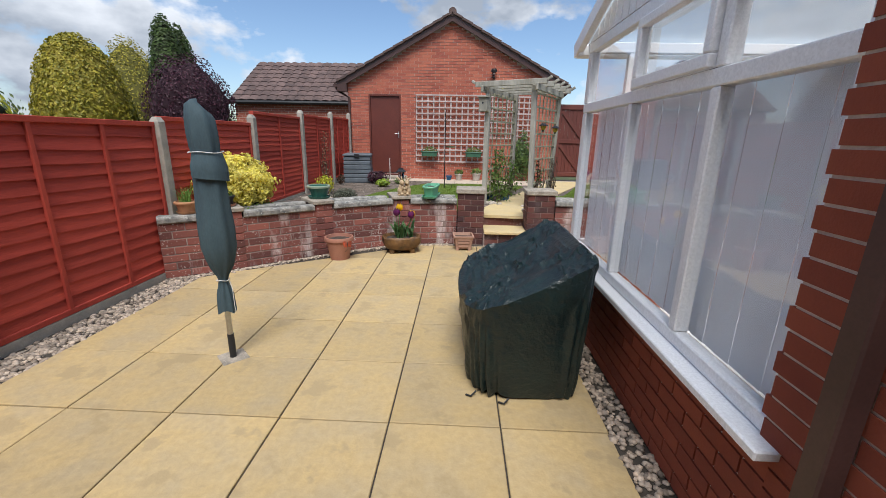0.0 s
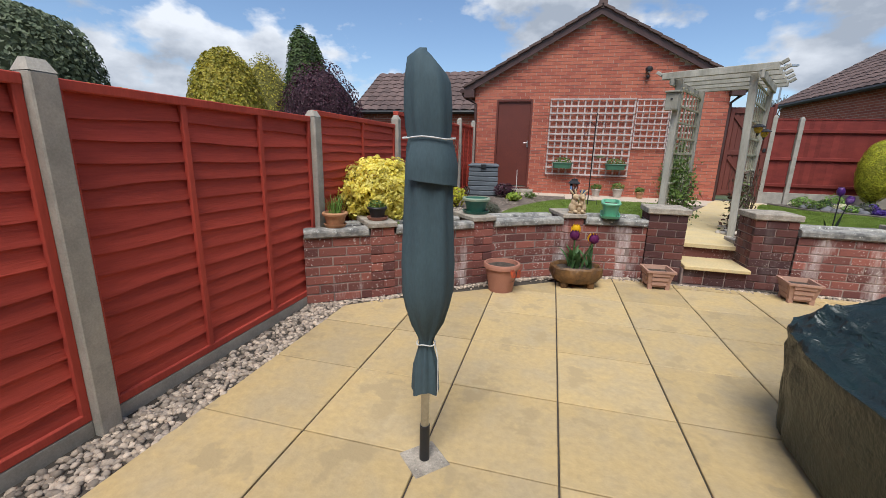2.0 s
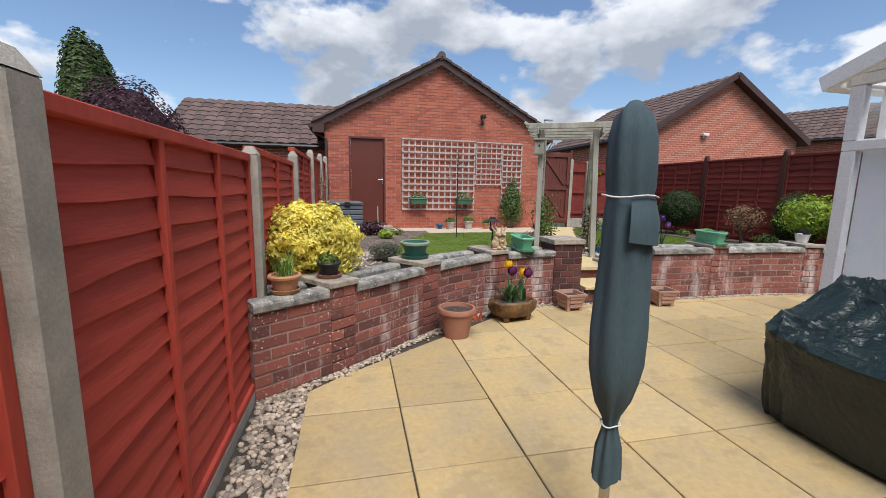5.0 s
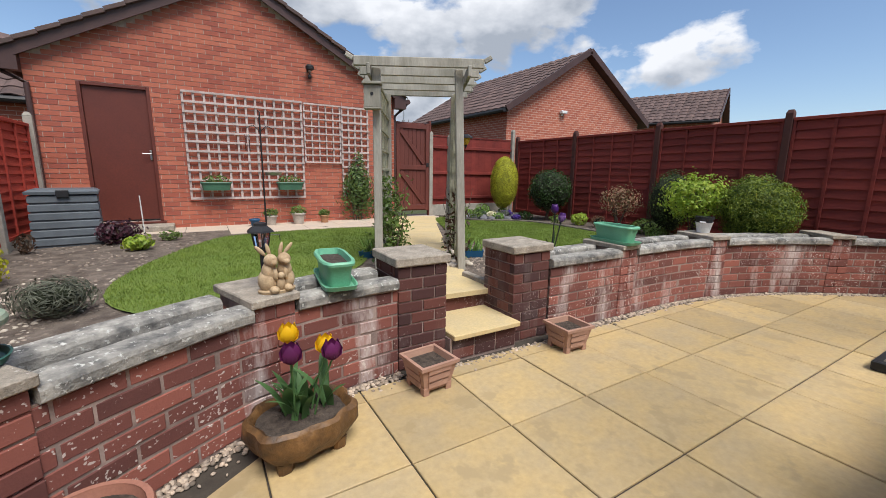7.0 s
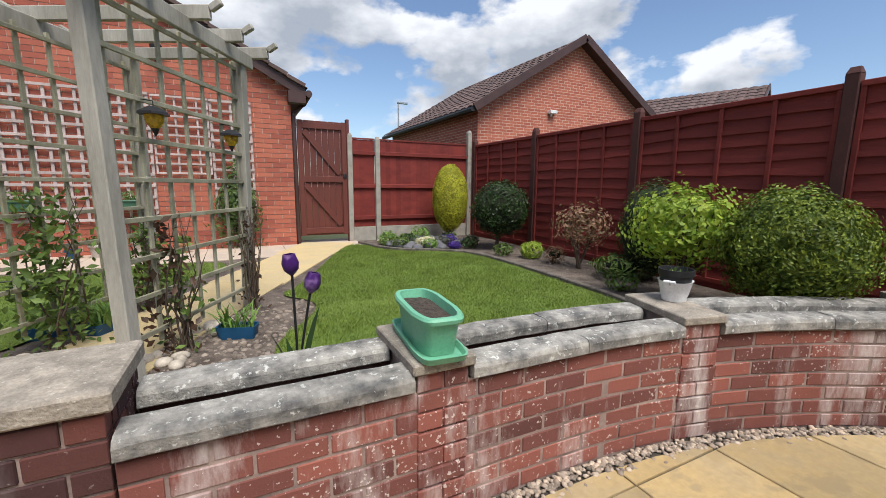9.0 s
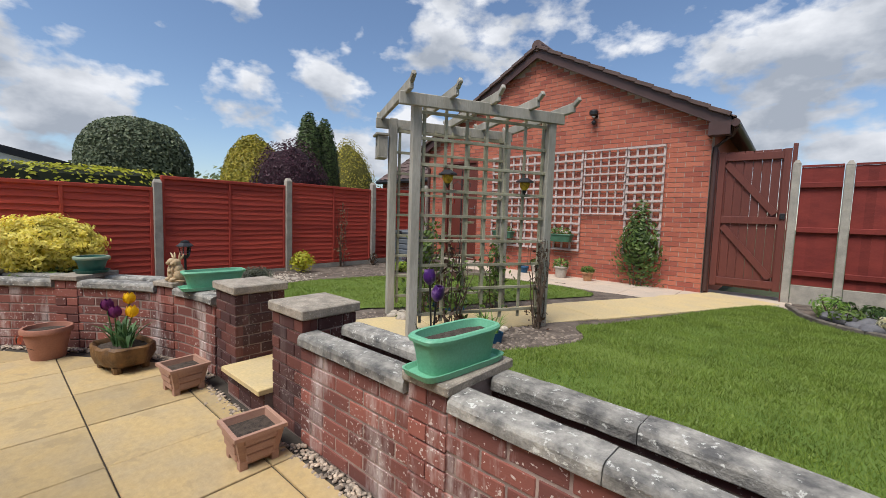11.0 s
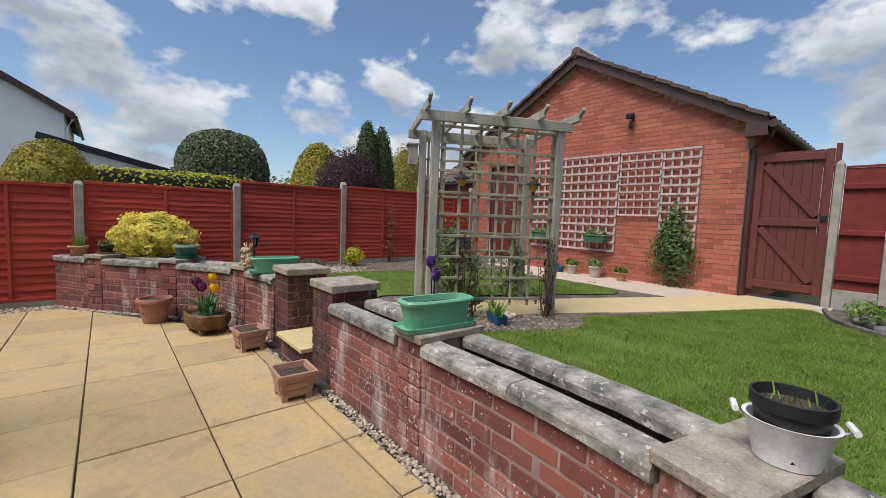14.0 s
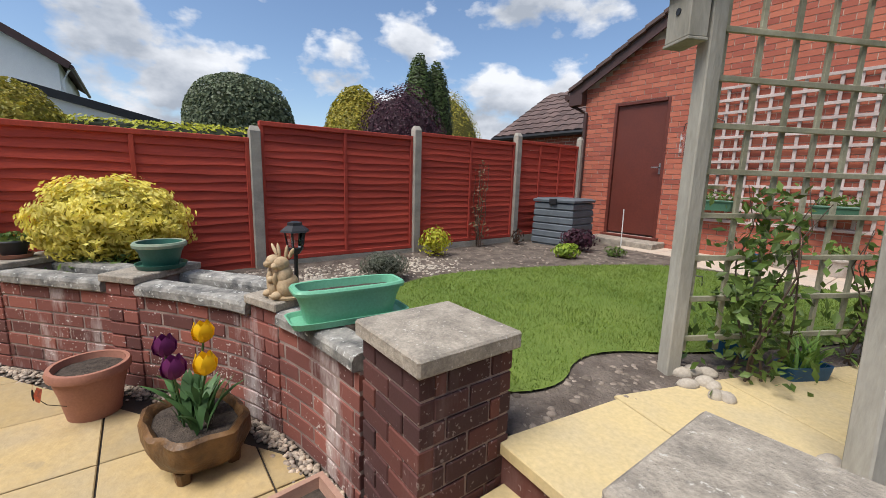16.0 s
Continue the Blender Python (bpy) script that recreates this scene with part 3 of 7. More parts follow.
BRICK = brick_mesh()
BRICK.materials.append(WALL_BRICK)
BRICK_DARK = brick_mesh()
BRICK_DARK.materials.append(PIER_BRICK)


def lay_brick(mesh, parent, p, t, s, z, material):
    """One brick with its front face at p, along t, s times the full length."""
    x, n = Vector((t.x, t.y, 0)), Vector((t.y, -t.x, 0))
    m = Matrix((x * s, -n, Vector((0, 0, 1)))).transposed().to_4x4()
    m.translation = (p.x + n.x * random.uniform(0.002, 0.006), p.y + n.y * random.uniform(0.002, 0.006), z)
    return part("brick", mesh, material, parent, m=m)


COPE = [(0.024, 0.594), (0.031, 0.600), (0.031, 0.640), (0.022, 0.657), (0.004, 0.664), (-0.10, 0.664), (-0.118, 0.652), (-0.118, 0.594)]


def retaining_wall(name, track, caps, label, lead=0.0):
    """A low double-skinned planter wall: brick front, lichened copings on both skins, flat cap stones on its small piers."""
    root = thing(name, label, "garden wall", kind="structure")
    body = Shape()
    track.sweep(body, 0, track.length, [(-0.001, -0.05), (-0.001, 0.59), (-0.10, 0.59), (-0.10, -0.05)])
    part("mortar_core", body, DARK_MORTAR, root)
    rear = Shape()
    track.sweep(rear, 0, track.length, [(-0.31, -0.05), (-0.31, 0.588), (-0.42, 0.588), (-0.42, -0.05)])
    part("rear_skin", rear, PIER_BRICK, root, "darker brick rear skin")
    bed = Shape()
    track.sweep(bed, 0, track.length, [(-0.09, 0.40), (-0.09, 0.555), (-0.32, 0.555), (-0.32, 0.40)])
    part("trough_soil", bed, COMPOST, root, "dark soil in the planting trough")
    for c in range(7):
        s = -0.12 if c % 2 else 0.0
        while s < track.length - 0.03:
            a, b = max(s, 0.0), min(s + 0.229, track.length)
            if b - a > 0.03:
                p, t = track.at((a + b) / 2)
                lay_brick(BRICK, root, p, t, (b - a) / 0.215, c * 0.0843 + 0.003, WALL_BRICK)
            s += 0.24
    for off in (0.0, -0.305):
        edges = [0.0] + [q for s in caps for q in (s - 0.125, s + 0.125)] + [track.length]
        for a, b in zip(edges[::2], edges[1::2]):
            if b - a < 0.08:
                continue
            n = max(1, round((b - a) / 0.62))
            for k in range(n):
                stone = Shape()
                lo, hi = a + (b - a) * k / n + 0.002, a + (b - a) * (k + 1) / n - 0.002
                tilt = random.uniform(-0.003, 0.003)
                track.sweep(stone, lo, hi, [(o + off, z + tilt * (o < -0.04)) for o, z in COPE])
                for i, p in enumerate(stone.v):
                    q = Vector(p) * 9
                    stone.v[i] = (p[0] + 0.004 * noise.noise(q), p[1] + 0.004 * noise.noise(q + Vector((7, 0, 0))), p[2] + 0.005 * noise.noise(q + Vector((0, 9, 0))))
                part("coping_stone", stone, COPING, root, "mossy grey concrete coping", smooth=24)
    for s in caps:
        p, t = track.at(s)
        n = Vector((t.y, -t.x))
        m = Matrix((Vector((t.x, t.y, 0)), Vector((-n.x, -n.y, 0)), Vector((0, 0, 1)))).transposed().to_4x4()
        m.translation = (p.x, p.y, 0)
        pier = Shape().box(-0.115, 0.115, -0.012, 0.10, 0.0, 0.655, c=0.004)
        for c in range(8):
            for k in ((-0.057, 0.057) if c % 2 else (0.0,)):
                w = 0.107 if c % 2 else 0.219
                q = m @ Vector((k, -0.012, 0))
                part("brick", BRICK, WALL_BRICK, root, m=Matrix.Translation((q.x, q.y, c * 0.0825 + 0.003)) @ m.to_3x3().to_4x4() @ Matrix.Diagonal((w / 0.215, 0.9, 1, 1)))
        part("pier_core", Shape().box(-0.112, 0.112, -0.004, 0.42, 0.45, 0.657, m), DARK_MORTAR, root)
        cap = Shape().box(-0.135, 0.135, -0.035, 0.45, 0.66, 0.705, m, 0.006)
        part("cap_stone", cap, CAP, root, "flat pale grey concrete cap stone", smooth=30)
    return root


retaining_wall("wall_garden_left", LEFT, [LEFT.nearest(-2.83) + 0.02, LEFT.nearest(-1.93), LEFT.nearest(-1.0)], "curved red brick retaining wall with lichened grey copings")
retaining_wall("wall_garden_right", RIGHT, [1.035, 2.520, 4.131], "curved weathered brick retaining wall with white lime stains")


def gate_pier(name, x0, x1, y0, y1, label):
    root = thing(name, label, "brick pier", kind="structure")
    g = 0.012
    x0, x1, y0, y1 = x0 + g, x1 - g, y0 + g, y1 - g
    part("mortar_core", Shape().box(x0 + 0.008, x1 - 0.008, y0 + 0.008, y1 - 0.008, -0.05, 0.735), DARK_MORTAR, root)
    w = x1 - x0
    for c in range(9):
        z = c * 0.0817 + 0.003
        cuts = ((0, 0.5), (0.5, 1)) if c % 2 else ((0, 0.26), (0.26, 0.74), (0.74, 1))
        for k, (a, b) in enumerate(((Vector((x0, y0)), Vector((x1, y0))), (Vector((x1, y0)), Vector((x1, y1))), (Vector((x1, y1)), Vector((x0, y1))), (Vector((x0, y1)), Vector((x0, y0))))):
            for lo, hi in cuts:
                if k % 2:
                    lo, hi = max(lo, 0.13), min(hi, 0.87)
                if hi - lo < 0.05:
                    continue
                t = (b - a).normalized()
                p = a.lerp(b, (lo + hi) / 2)
                lay_brick(BRICK_DARK, root, p - 0.004 * Vector((t.y, -t.x)), t, ((hi - lo) * w - 0.009) / 0.215, z, PIER_BRICK)
    cap = Shape().box(x0 - 0.02, x1 + 0.02, y0 - 0.02, y1 + 0.02, 0.737, 0.80, c=0.008)
    cx, cy = (x0 + x1) / 2, (y0 + y1) / 2
    cap.add([(x0 - 0.01, y0 - 0.01, 0.80), (x1 + 0.01, y0 - 0.01, 0.80), (x1 + 0.01, y1 + 0.01, 0.80), (x0 - 0.01, y1 + 0.01, 0.80), (cx, cy, 0.818)], [(0, 1, 4), (1, 2, 4), (2, 3, 4), (3, 0, 4)])
    part("cap_stone", cap, CAP, root, "pale weathered concrete pier cap")
    return root


gate_pier("pier_left", -0.275, 0.135, 4.445, 4.865, "square dark brick gate pier with concrete cap")
gate_pier("pier_right", 0.722, 1.135, 4.437, 4.85, "square dark brick gate pier with concrete cap")

# ---- steps and paths ----
steps = thing("steps", "two buff stone steps between the brick piers", "steps", kind="structure")
part("lower_riser", Shape().box(0.12, 0.735, 4.40, 4.80, -0.05, 0.175), DARK_MORTAR, steps)
for k in range(3):
    for c in range(2):
        part("brick", BRICK_DARK, PIER_BRICK, steps, m=pose(0.235 + k * 0.2, 4.393, 0.01 + c * 0.083) @ Matrix.Diagonal((0.88, 1, 1.1, 1)))
part("lower_tread", Shape().box(0.128, 0.745, 4.35, 4.84, 0.175, 0.215, c=0.006), STEP_STONE, steps, "buff stone lower tread")
part("upper_riser", Shape().box(0.10, 0.76, 4.83, 5.0, 0.1, 0.335), PIER_BRICK, steps)
part("side_kerb", Shape().box(0.775, 0.84, 4.86, 5.25, 0.2, 0.42, c=0.008), CAP, steps)
path = thing("path", "yellow stone garden path leading under the pergola to the gate", "path", kind="structure")
line = Track([(0.43, 4.79), (0.46, 5.2), (0.66, 5.8), (1.18, 6.95), (1.75, 8.1), (2.35, 9.3), (2.8, 10.2)])
n = 10
for k in range(n):
    a, b = line.length * k / n + 0.004, line.length * (k + 1) / n - 0.004
    half = 0.335 if k < 1 else 0.36 if k < 5 else 0.39 if k < 8 else 0.44
    quad = [tuple(line.at(a, half)[0]), tuple(line.at(b, half if k != 0 else 0.36)[0]), tuple(line.at(b, -half)[0]), tuple(line.at(a, -half)[0])]
    part("paving_slab", slab_shape(ccw(quad), GARDEN + 0.008, 0.045), STEP_STONE, path)
walk_way = thing("garage_path", "pale pinkish paving along the garage wall", "path", kind="structure")
for k in range(8):
    x = -2.2 + k * 0.607
    right_end = x + 0.6
    part("paving_slab", slab_shape([(x, 9.08 if k > 1 else 9.55), (right_end, 9.08 if k > 1 else 9.55), (right_end, 9.62), (x, 9.62)], GARDEN + 0.004), PALE_PAVING, walk_way)
    part("paving_slab", slab_shape([(x, 9.63), (right_end, 9.63), (right_end, GARAGE_Y), (x, GARAGE_Y)], GARDEN + 0.004), PALE_PAVING, walk_way)
part("gate_slab", slab_shape([(2.3, 9.75), (3.3, 9.75), (3.3, 10.7), (2.3, 10.7)], GARDEN + 0.002), PALE_PAVING, walk_way)

edging = thing("lawn_edging", "low weathered stone edging between lawn and flower bed", "edging", kind="structure")
rim = Track([(3.26, 9.92), (3.47, 8.95), (4.27, 8.55), (4.56, 8.04), (4.55, 7.0), (4.51, 6.2), (4.44, 5.33), (4.24, 5.0)])
for k in range(24):
    a, b = rim.length * k / 24, rim.length * (k + 1) / 24 - 0.008
    stone = Shape()
    rim.sweep(stone, a, b, [(0.026, GARDEN - 0.03), (0.026, GARDEN + 0.035), (0.016, GARDEN + 0.045), (-0.016, GARDEN + 0.045), (-0.026, GARDEN + 0.035), (-0.026, GARDEN - 0.03)])
    part("edging_stone", stone, EDGE_STONE, edging)

# ---- fences ----
def slat_mesh(length, height, seed, material, wave=0.007):
    rng, v, f, n = random.Random(seed), [], [], 14
    ph, k = rng.uniform(0, 6), rng.uniform(2, 4)
    for i in range(n + 1):
        y = length * i / n
        w = wave * (math.sin(k * y + ph) + 0.7 * math.sin(7.3 * y + 2 * ph)) + rng.uniform(-0.002, 0.002)
        v += [(-0.004, y, height), (0.020, y, w), (0.028, y, w + 0.001), (0.004, y, height)]
    for i in range(n):
        for j in range(4):
            a = i * 4
            f.append((a + j, a + (j + 1) % 4, a + 4 + (j + 1) % 4, a + 4 + j))
    f += [(0, 1, 2, 3), tuple(n * 4 + q for q in (3, 2, 1, 0))]
    me = Shape().add(v, f).mesh("slat")
    me.materials.append(material)
    return me


def fence_panel(m, length, height, boards, battens, slat_mat, batten_mat, label, group, pitch=0.118, wide=0.036):
    """A waney-lap panel: overlapping wavy boards behind upright battens in a frame."""
    root = thing("fence_panel", label, "fence panel", m, group)
    count = int((height - 0.06) / pitch)
    for k in range(count):
        part("slat", boards[k % len(boards)], slat_mat, root, m=Matrix.Translation((0, 0.0, 0.03 + k * (height - 0.07) / count)) @ Matrix.Diagonal((1, length / 1.82, 1, 1)))
    part("top_rail", Shape().box(-0.02, 0.05, 0, length, height - 0.045, height, c=0.004), batten_mat, root)
    part("bottom_rail", Shape().box(-0.02, 0.045, 0, length, 0, 0.045, c=0.004), batten_mat, root)
    for y in [0.0] + [length * (k + 1) / (battens + 1) - wide / 2 for k in range(battens)] + [length - wide]:
        part("batten", Shape().box(0.018, 0.044, y, y + wide, 0.04, height - 0.04, c=0.003), batten_mat, root)
    return root


def post_shape(h, w=0.105, top=0.03):
    return Shape().loft([(w / 2, w / 2, -0.1), (w / 2, w / 2, h - top), (w / 2 - 0.015, w / 2 - 0.015, h - 0.012), (w / 2.6, w / 2.6, h)], 4, 40, pose(0, 0, 0, 0, 0, 0))


BOARDS_RED = [slat_mesh(1.82, 0.115, k, RED_WOOD) for k in range(5)]
BOARDS_BROWN = [slat_mesh(1.82, 0.145, 20 + k, BROWN_RED) for k in range(5)]


def square_post(name, x, y, z0, z1, material, label, group, w=0.1):
    s = Shape().box(-w / 2, w / 2, -w / 2, w / 2, z0, z1 - 0.05, c=0.006)
    s.add([(-w / 2, -w / 2, z1 - 0.05), (w / 2, -w / 2, z1 - 0.05), (w / 2, w / 2, z1 - 0.05), (-w / 2, w / 2, z1 - 0.05), (-w / 5, -w / 3, z1), (w / 5, -w / 3, z1), (w / 5, w / 3, z1), (-w / 5, w / 3, z1)],
          [(0, 1, 5, 4), (1, 2, 6, 5), (2, 3, 7, 6), (3, 0, 4, 7), (4, 5, 6, 7)])
    return solo(name, s, material, label, "fence post", Matrix.Translation((x, y, 0)), group=group)


POSTS = [(-2.92, 1.64), (-1.0, 1.64), (0.92, 1.66), (2.87, 1.65), (4.80, 1.775), (6.69, 1.955), (8.53, 2.035), (10.12, 2.10)]
PANELS = [(0.07, 1.60, 0), (0.07, 1.60, 0), (0.07, 1.60, 2), (0.32, 1.66, 1), (0.42, 1.83, 1), (0.45, 1.89, 1), (0.47, 1.94, 2)]
for k, (y, top) in enumerate(POSTS):
    square_post("concrete_post", FENCE_X + 0.03, y, -0.1, top, CONCRETE, "grey weathered concrete fence post", "concrete posts along the red fence")
for k, ((y0, _), (y1, _)) in enumerate(zip(POSTS, POSTS[1:])):
    z0, z1, battens = PANELS[k]
    fence_panel(pose(FENCE_X - 0.01, y0 + 0.05, z0), y1 - y0 - 0.10, z1 - z0, BOARDS_RED[k % 3:] + BOARDS_RED[:k % 3], battens, RED_WOOD, RED_BATTEN,
                "red-stained overlapping board fence panel between concrete posts", "red fence panels", 0.076 if battens == 1 else 0.104)
    solo("gravel_board", Shape().box(FENCE_X - 0.01, FENCE_X + 0.035, y0 + 0.05, y1 - 0.05, z0 - 0.2, z0 - 0.003, c=0.004), CONCRETE, "concrete gravel board under the red fence", "gravel board", group="gravel boards")
for k in range(6):
    y1 = 10.22 - k * 1.87
    fence_panel(pose(RIGHT_X, y1 - 0.05, 0.42, 0, 0, 180), 1.77, 1.75, BOARDS_BROWN[k % 3:] + BOARDS_BROWN[:k % 3], 3, BROWN_RED, BROWN_RED, "brownish red overlapping board fence panel between timber posts", "brown-red fence panels", 0.13)
    square_post("timber_post", RIGHT_X - 0.02, y1, -0.1, 2.28, POST_BROWN, "dark brown timber fence post", "timber posts along the brown-red fence", 0.09)
    solo("base_board", Shape().box(RIGHT_X - 0.03, RIGHT_X + 0.02, y1 - 1.82, y1 - 0.05, 0.0, 0.417), BROWN_RED, "brown-red board at the fence foot", "gravel board", group="base boards")
# feather-edge fence beside the gate
for x, top in ((3.22, 2.26), (3.72, 2.22), (5.62, 2.45)):
    square_post("concrete_post", x, BACK_Y - 0.02, 0.0, top, CONCRETE, "grey concrete post beside the gate", "concrete posts beside the gate", 0.085)
for x0, x1 in ((3.27, 3.67), (3.77, 5.57)):
    root = thing("rail_fence_panel", "dark red fence panel with three horizontal rails", "fence panel", group="railed fence panels")
    w = 0.1
    k = 0
    while x0 + k * w < x1 - 0.02:
        part("board", Shape().box(x0 + k * w, min(x0 + (k + 1) * w + 0.012, x1), BACK_Y + 0.002 * (k % 2), BACK_Y + 0.014 + 0.002 * (k % 2), 0.62, 2.16), BROWN_RED, root)
        k += 1
    for z in (0.78, 1.35, 1.93):
        part("rail", Shape().box(x0, x1, BACK_Y - 0.04, BACK_Y - 0.001, z - 0.035, z + 0.035, c=0.006), BROWN_RED, root)
    part("top_strip", Shape().box(x0, x1, BACK_Y - 0.012, BACK_Y + 0.03, 2.165, 2.19), BROWN_RED, root)
    solo("gravel_board", Shape().box(x0, x1, BACK_Y - 0.03, BACK_Y + 0.02, 0.2, 0.615, c=0.004), CONCRETE, "pale concrete gravel board beside the gate", "gravel board", group="gravel boards beside the gate")
gate = thing("gate", "brown timber garden gate with ledges and diagonal braces, closed", "gate", pose(2.36, BACK_Y - 0.02, 0.50))
for k in range(8):
    part("board", Shape().box(k * 0.1, k * 0.1 + 0.096, 0, 0.02, 0, 1.92, c=0.003), GATE_PAINT, gate)
for z in (0.08, 0.96, 1.84):
    part("ledge", Shape().box(0, 0.8, -0.03, -0.001, z - 0.05, z + 0.05, c=0.004), GATE_PAINT, gate)
for x in (0.0, 0.72):
    part("stile", Shape().box(x, x + 0.08, -0.034, -0.002, 0.0, 1.92, c=0.004), GATE_PAINT, gate)
for z in (0.13, 1.01):
    part("brace", Shape().beam((0.10, -0.016, z + 0.74), (0.68, -0.016, z + 0.04), 0.028, 0.085), GATE_PAINT, gate)
part("latch", Shape().box(0.73, 0.79, -0.05, -0.03, 0.98, 1.06, c=0.004), BLACK_METAL, gate, "black latch")
solo("gate_post", Shape().box(2.29, 2.35, BACK_Y - 0.06, BACK_Y + 0.04, 0.2, 2.46, c=0.005), GATE_PAINT, "brown timber gate post against the garage", "gate post")
solo("gate_post", Shape().box(3.165, 3.215, BACK_Y - 0.05, BACK_Y + 0.05, 0.2, 2.48, c=0.005), GATE_PAINT, "brown timber gate post beside concrete post", "gate post")


# ---- buildings ----
def tiled_slope(shape, a, along, up, n_along, n_up, w=0.30, h=0.30):
    """Courses of rolled tiles on a roof slope from its lower corner a."""
    a, along, up = Vector(a), Vector(along).normalized(), Vector(up).normalized()
    nrm = along.cross(up).normalized()
    if nrm.z < 0:
        nrm = -nrm
    prof = [(0, 0.0), (0.25, 0.028), (0.5, 0.034), (0.75, 0.020), (1.0, 0.0)]
    for j in range(n_up):
        for i in range(n_along):
            v = []
            for e, lift_up in ((-0.02, 0.030), (h + 0.01, 0.006)):
                for k, z in prof:
                    v.append(a + along * (w * (i + k * 0.985)) + up * (h * j + e) + nrm * (z + lift_up))
            for k, z in prof:
                v.append(a + along * (w * (i + k * 0.985)) + up * (h * j - 0.02) + nrm * (z + 0.008))
            f = [(k, k + 1, k + 6, k + 5) for k in range(4)] + [(10 + k, 11 + k, k + 1, k) for k in range(4)]
            shape.add(v, f)
    return shape


def gable_bricks(shape, x0, x1, y, z0, top, holes, facing=-1):
    """Courses of bricks on a wall in the x-z plane up to the height top(x), leaving out the holes (x0, x1, z0, z1)."""
    c, z = 0, z0
    while True:
        zc = z + 0.033
        s = x0 - (0.1125 if c % 2 else 0)
        any_one = False
        while s < x1:
            a, b = max(s, x0), min(s + 0.216, x1)
            s += 0.225
            if b - a < 0.03:
                continue
            if top(a) < z + 0.066 or top(b) < z + 0.066:
                continue
            any_one = True
            pieces = [(a, b)]
            for h0, h1, hz0, hz1 in holes:
                if hz0 - 0.03 < zc < hz1 + 0.03:
                    pieces = [q for p0, p1 in pieces for q in ((p0, min(p1, h0)), (max(p0, h1), p1)) if q[1] - q[0] > 0.02]
            for p0, p1 in pieces:
                shape.box(p0, p1, y if facing > 0 else y - 0.008, y + 0.008 if facing > 0 else y, z, z + 0.065)
        z += 0.075
        c += 1
        if not any_one or c > 80:
            return shape


# garage
GX0, GX1, GAPEX, GEAVE, GTOP = -3.33, 2.27, -0.55, 2.92, 4.46
garage = thing("garage", "red brick garage with brown fascia and tiled gable roof", "garage", kind="structure")
def rake(x):
    return GTOP - (GTOP - GEAVE) * abs(x - GAPEX) / (GX1 - GAPEX)


DOOR = (-2.78, -1.90, 0.50, 2.60)
front = Shape()
for a, b, z0, z1 in ((GX0, DOOR[0], 0.2, GEAVE), (DOOR[1], GX1, 0.2, GEAVE), (DOOR[0], DOOR[1], DOOR[3], GEAVE), (DOOR[0], DOOR[1], 0.2, DOOR[2])):
    front.box(a, b, GARAGE_Y, GARAGE_Y + 0.22, z0, z1)
front.add([(GX0, GARAGE_Y, GEAVE), (GX1, GARAGE_Y, GEAVE), (GAPEX, GARAGE_Y, GTOP), (GX0, GARAGE_Y + 0.22, GEAVE), (GX1, GARAGE_Y + 0.22, GEAVE), (GAPEX, GARAGE_Y + 0.22, GTOP)], [(0, 1, 2), (5, 4, 3), (0, 2, 5, 3), (1, 4, 5, 2)])
part("gable_wall", front, MORTAR, garage)
part("brickwork", gable_bricks(Shape(), GX0, GX1, GARAGE_Y, 0.21, lambda x: rake(x), [DOOR]), GARAGE_BRICK, garage, kind="stuff")
part("side_wall", Shape().box(GX1 - 0.22, GX1, GARAGE_Y + 0.22, GARAGE_Y + 6, 0.2, GEAVE), GARAGE_BRICK, garage)
part("side_wall", Shape().box(GX0, GX0 + 0.22, GARAGE_Y + 0.22, GARAGE_Y + 6, 0.2, GEAVE), GARAGE_BRICK, garage)
slope = Vector((GX1 - GAPEX, 0, GEAVE - GTOP)).normalized()
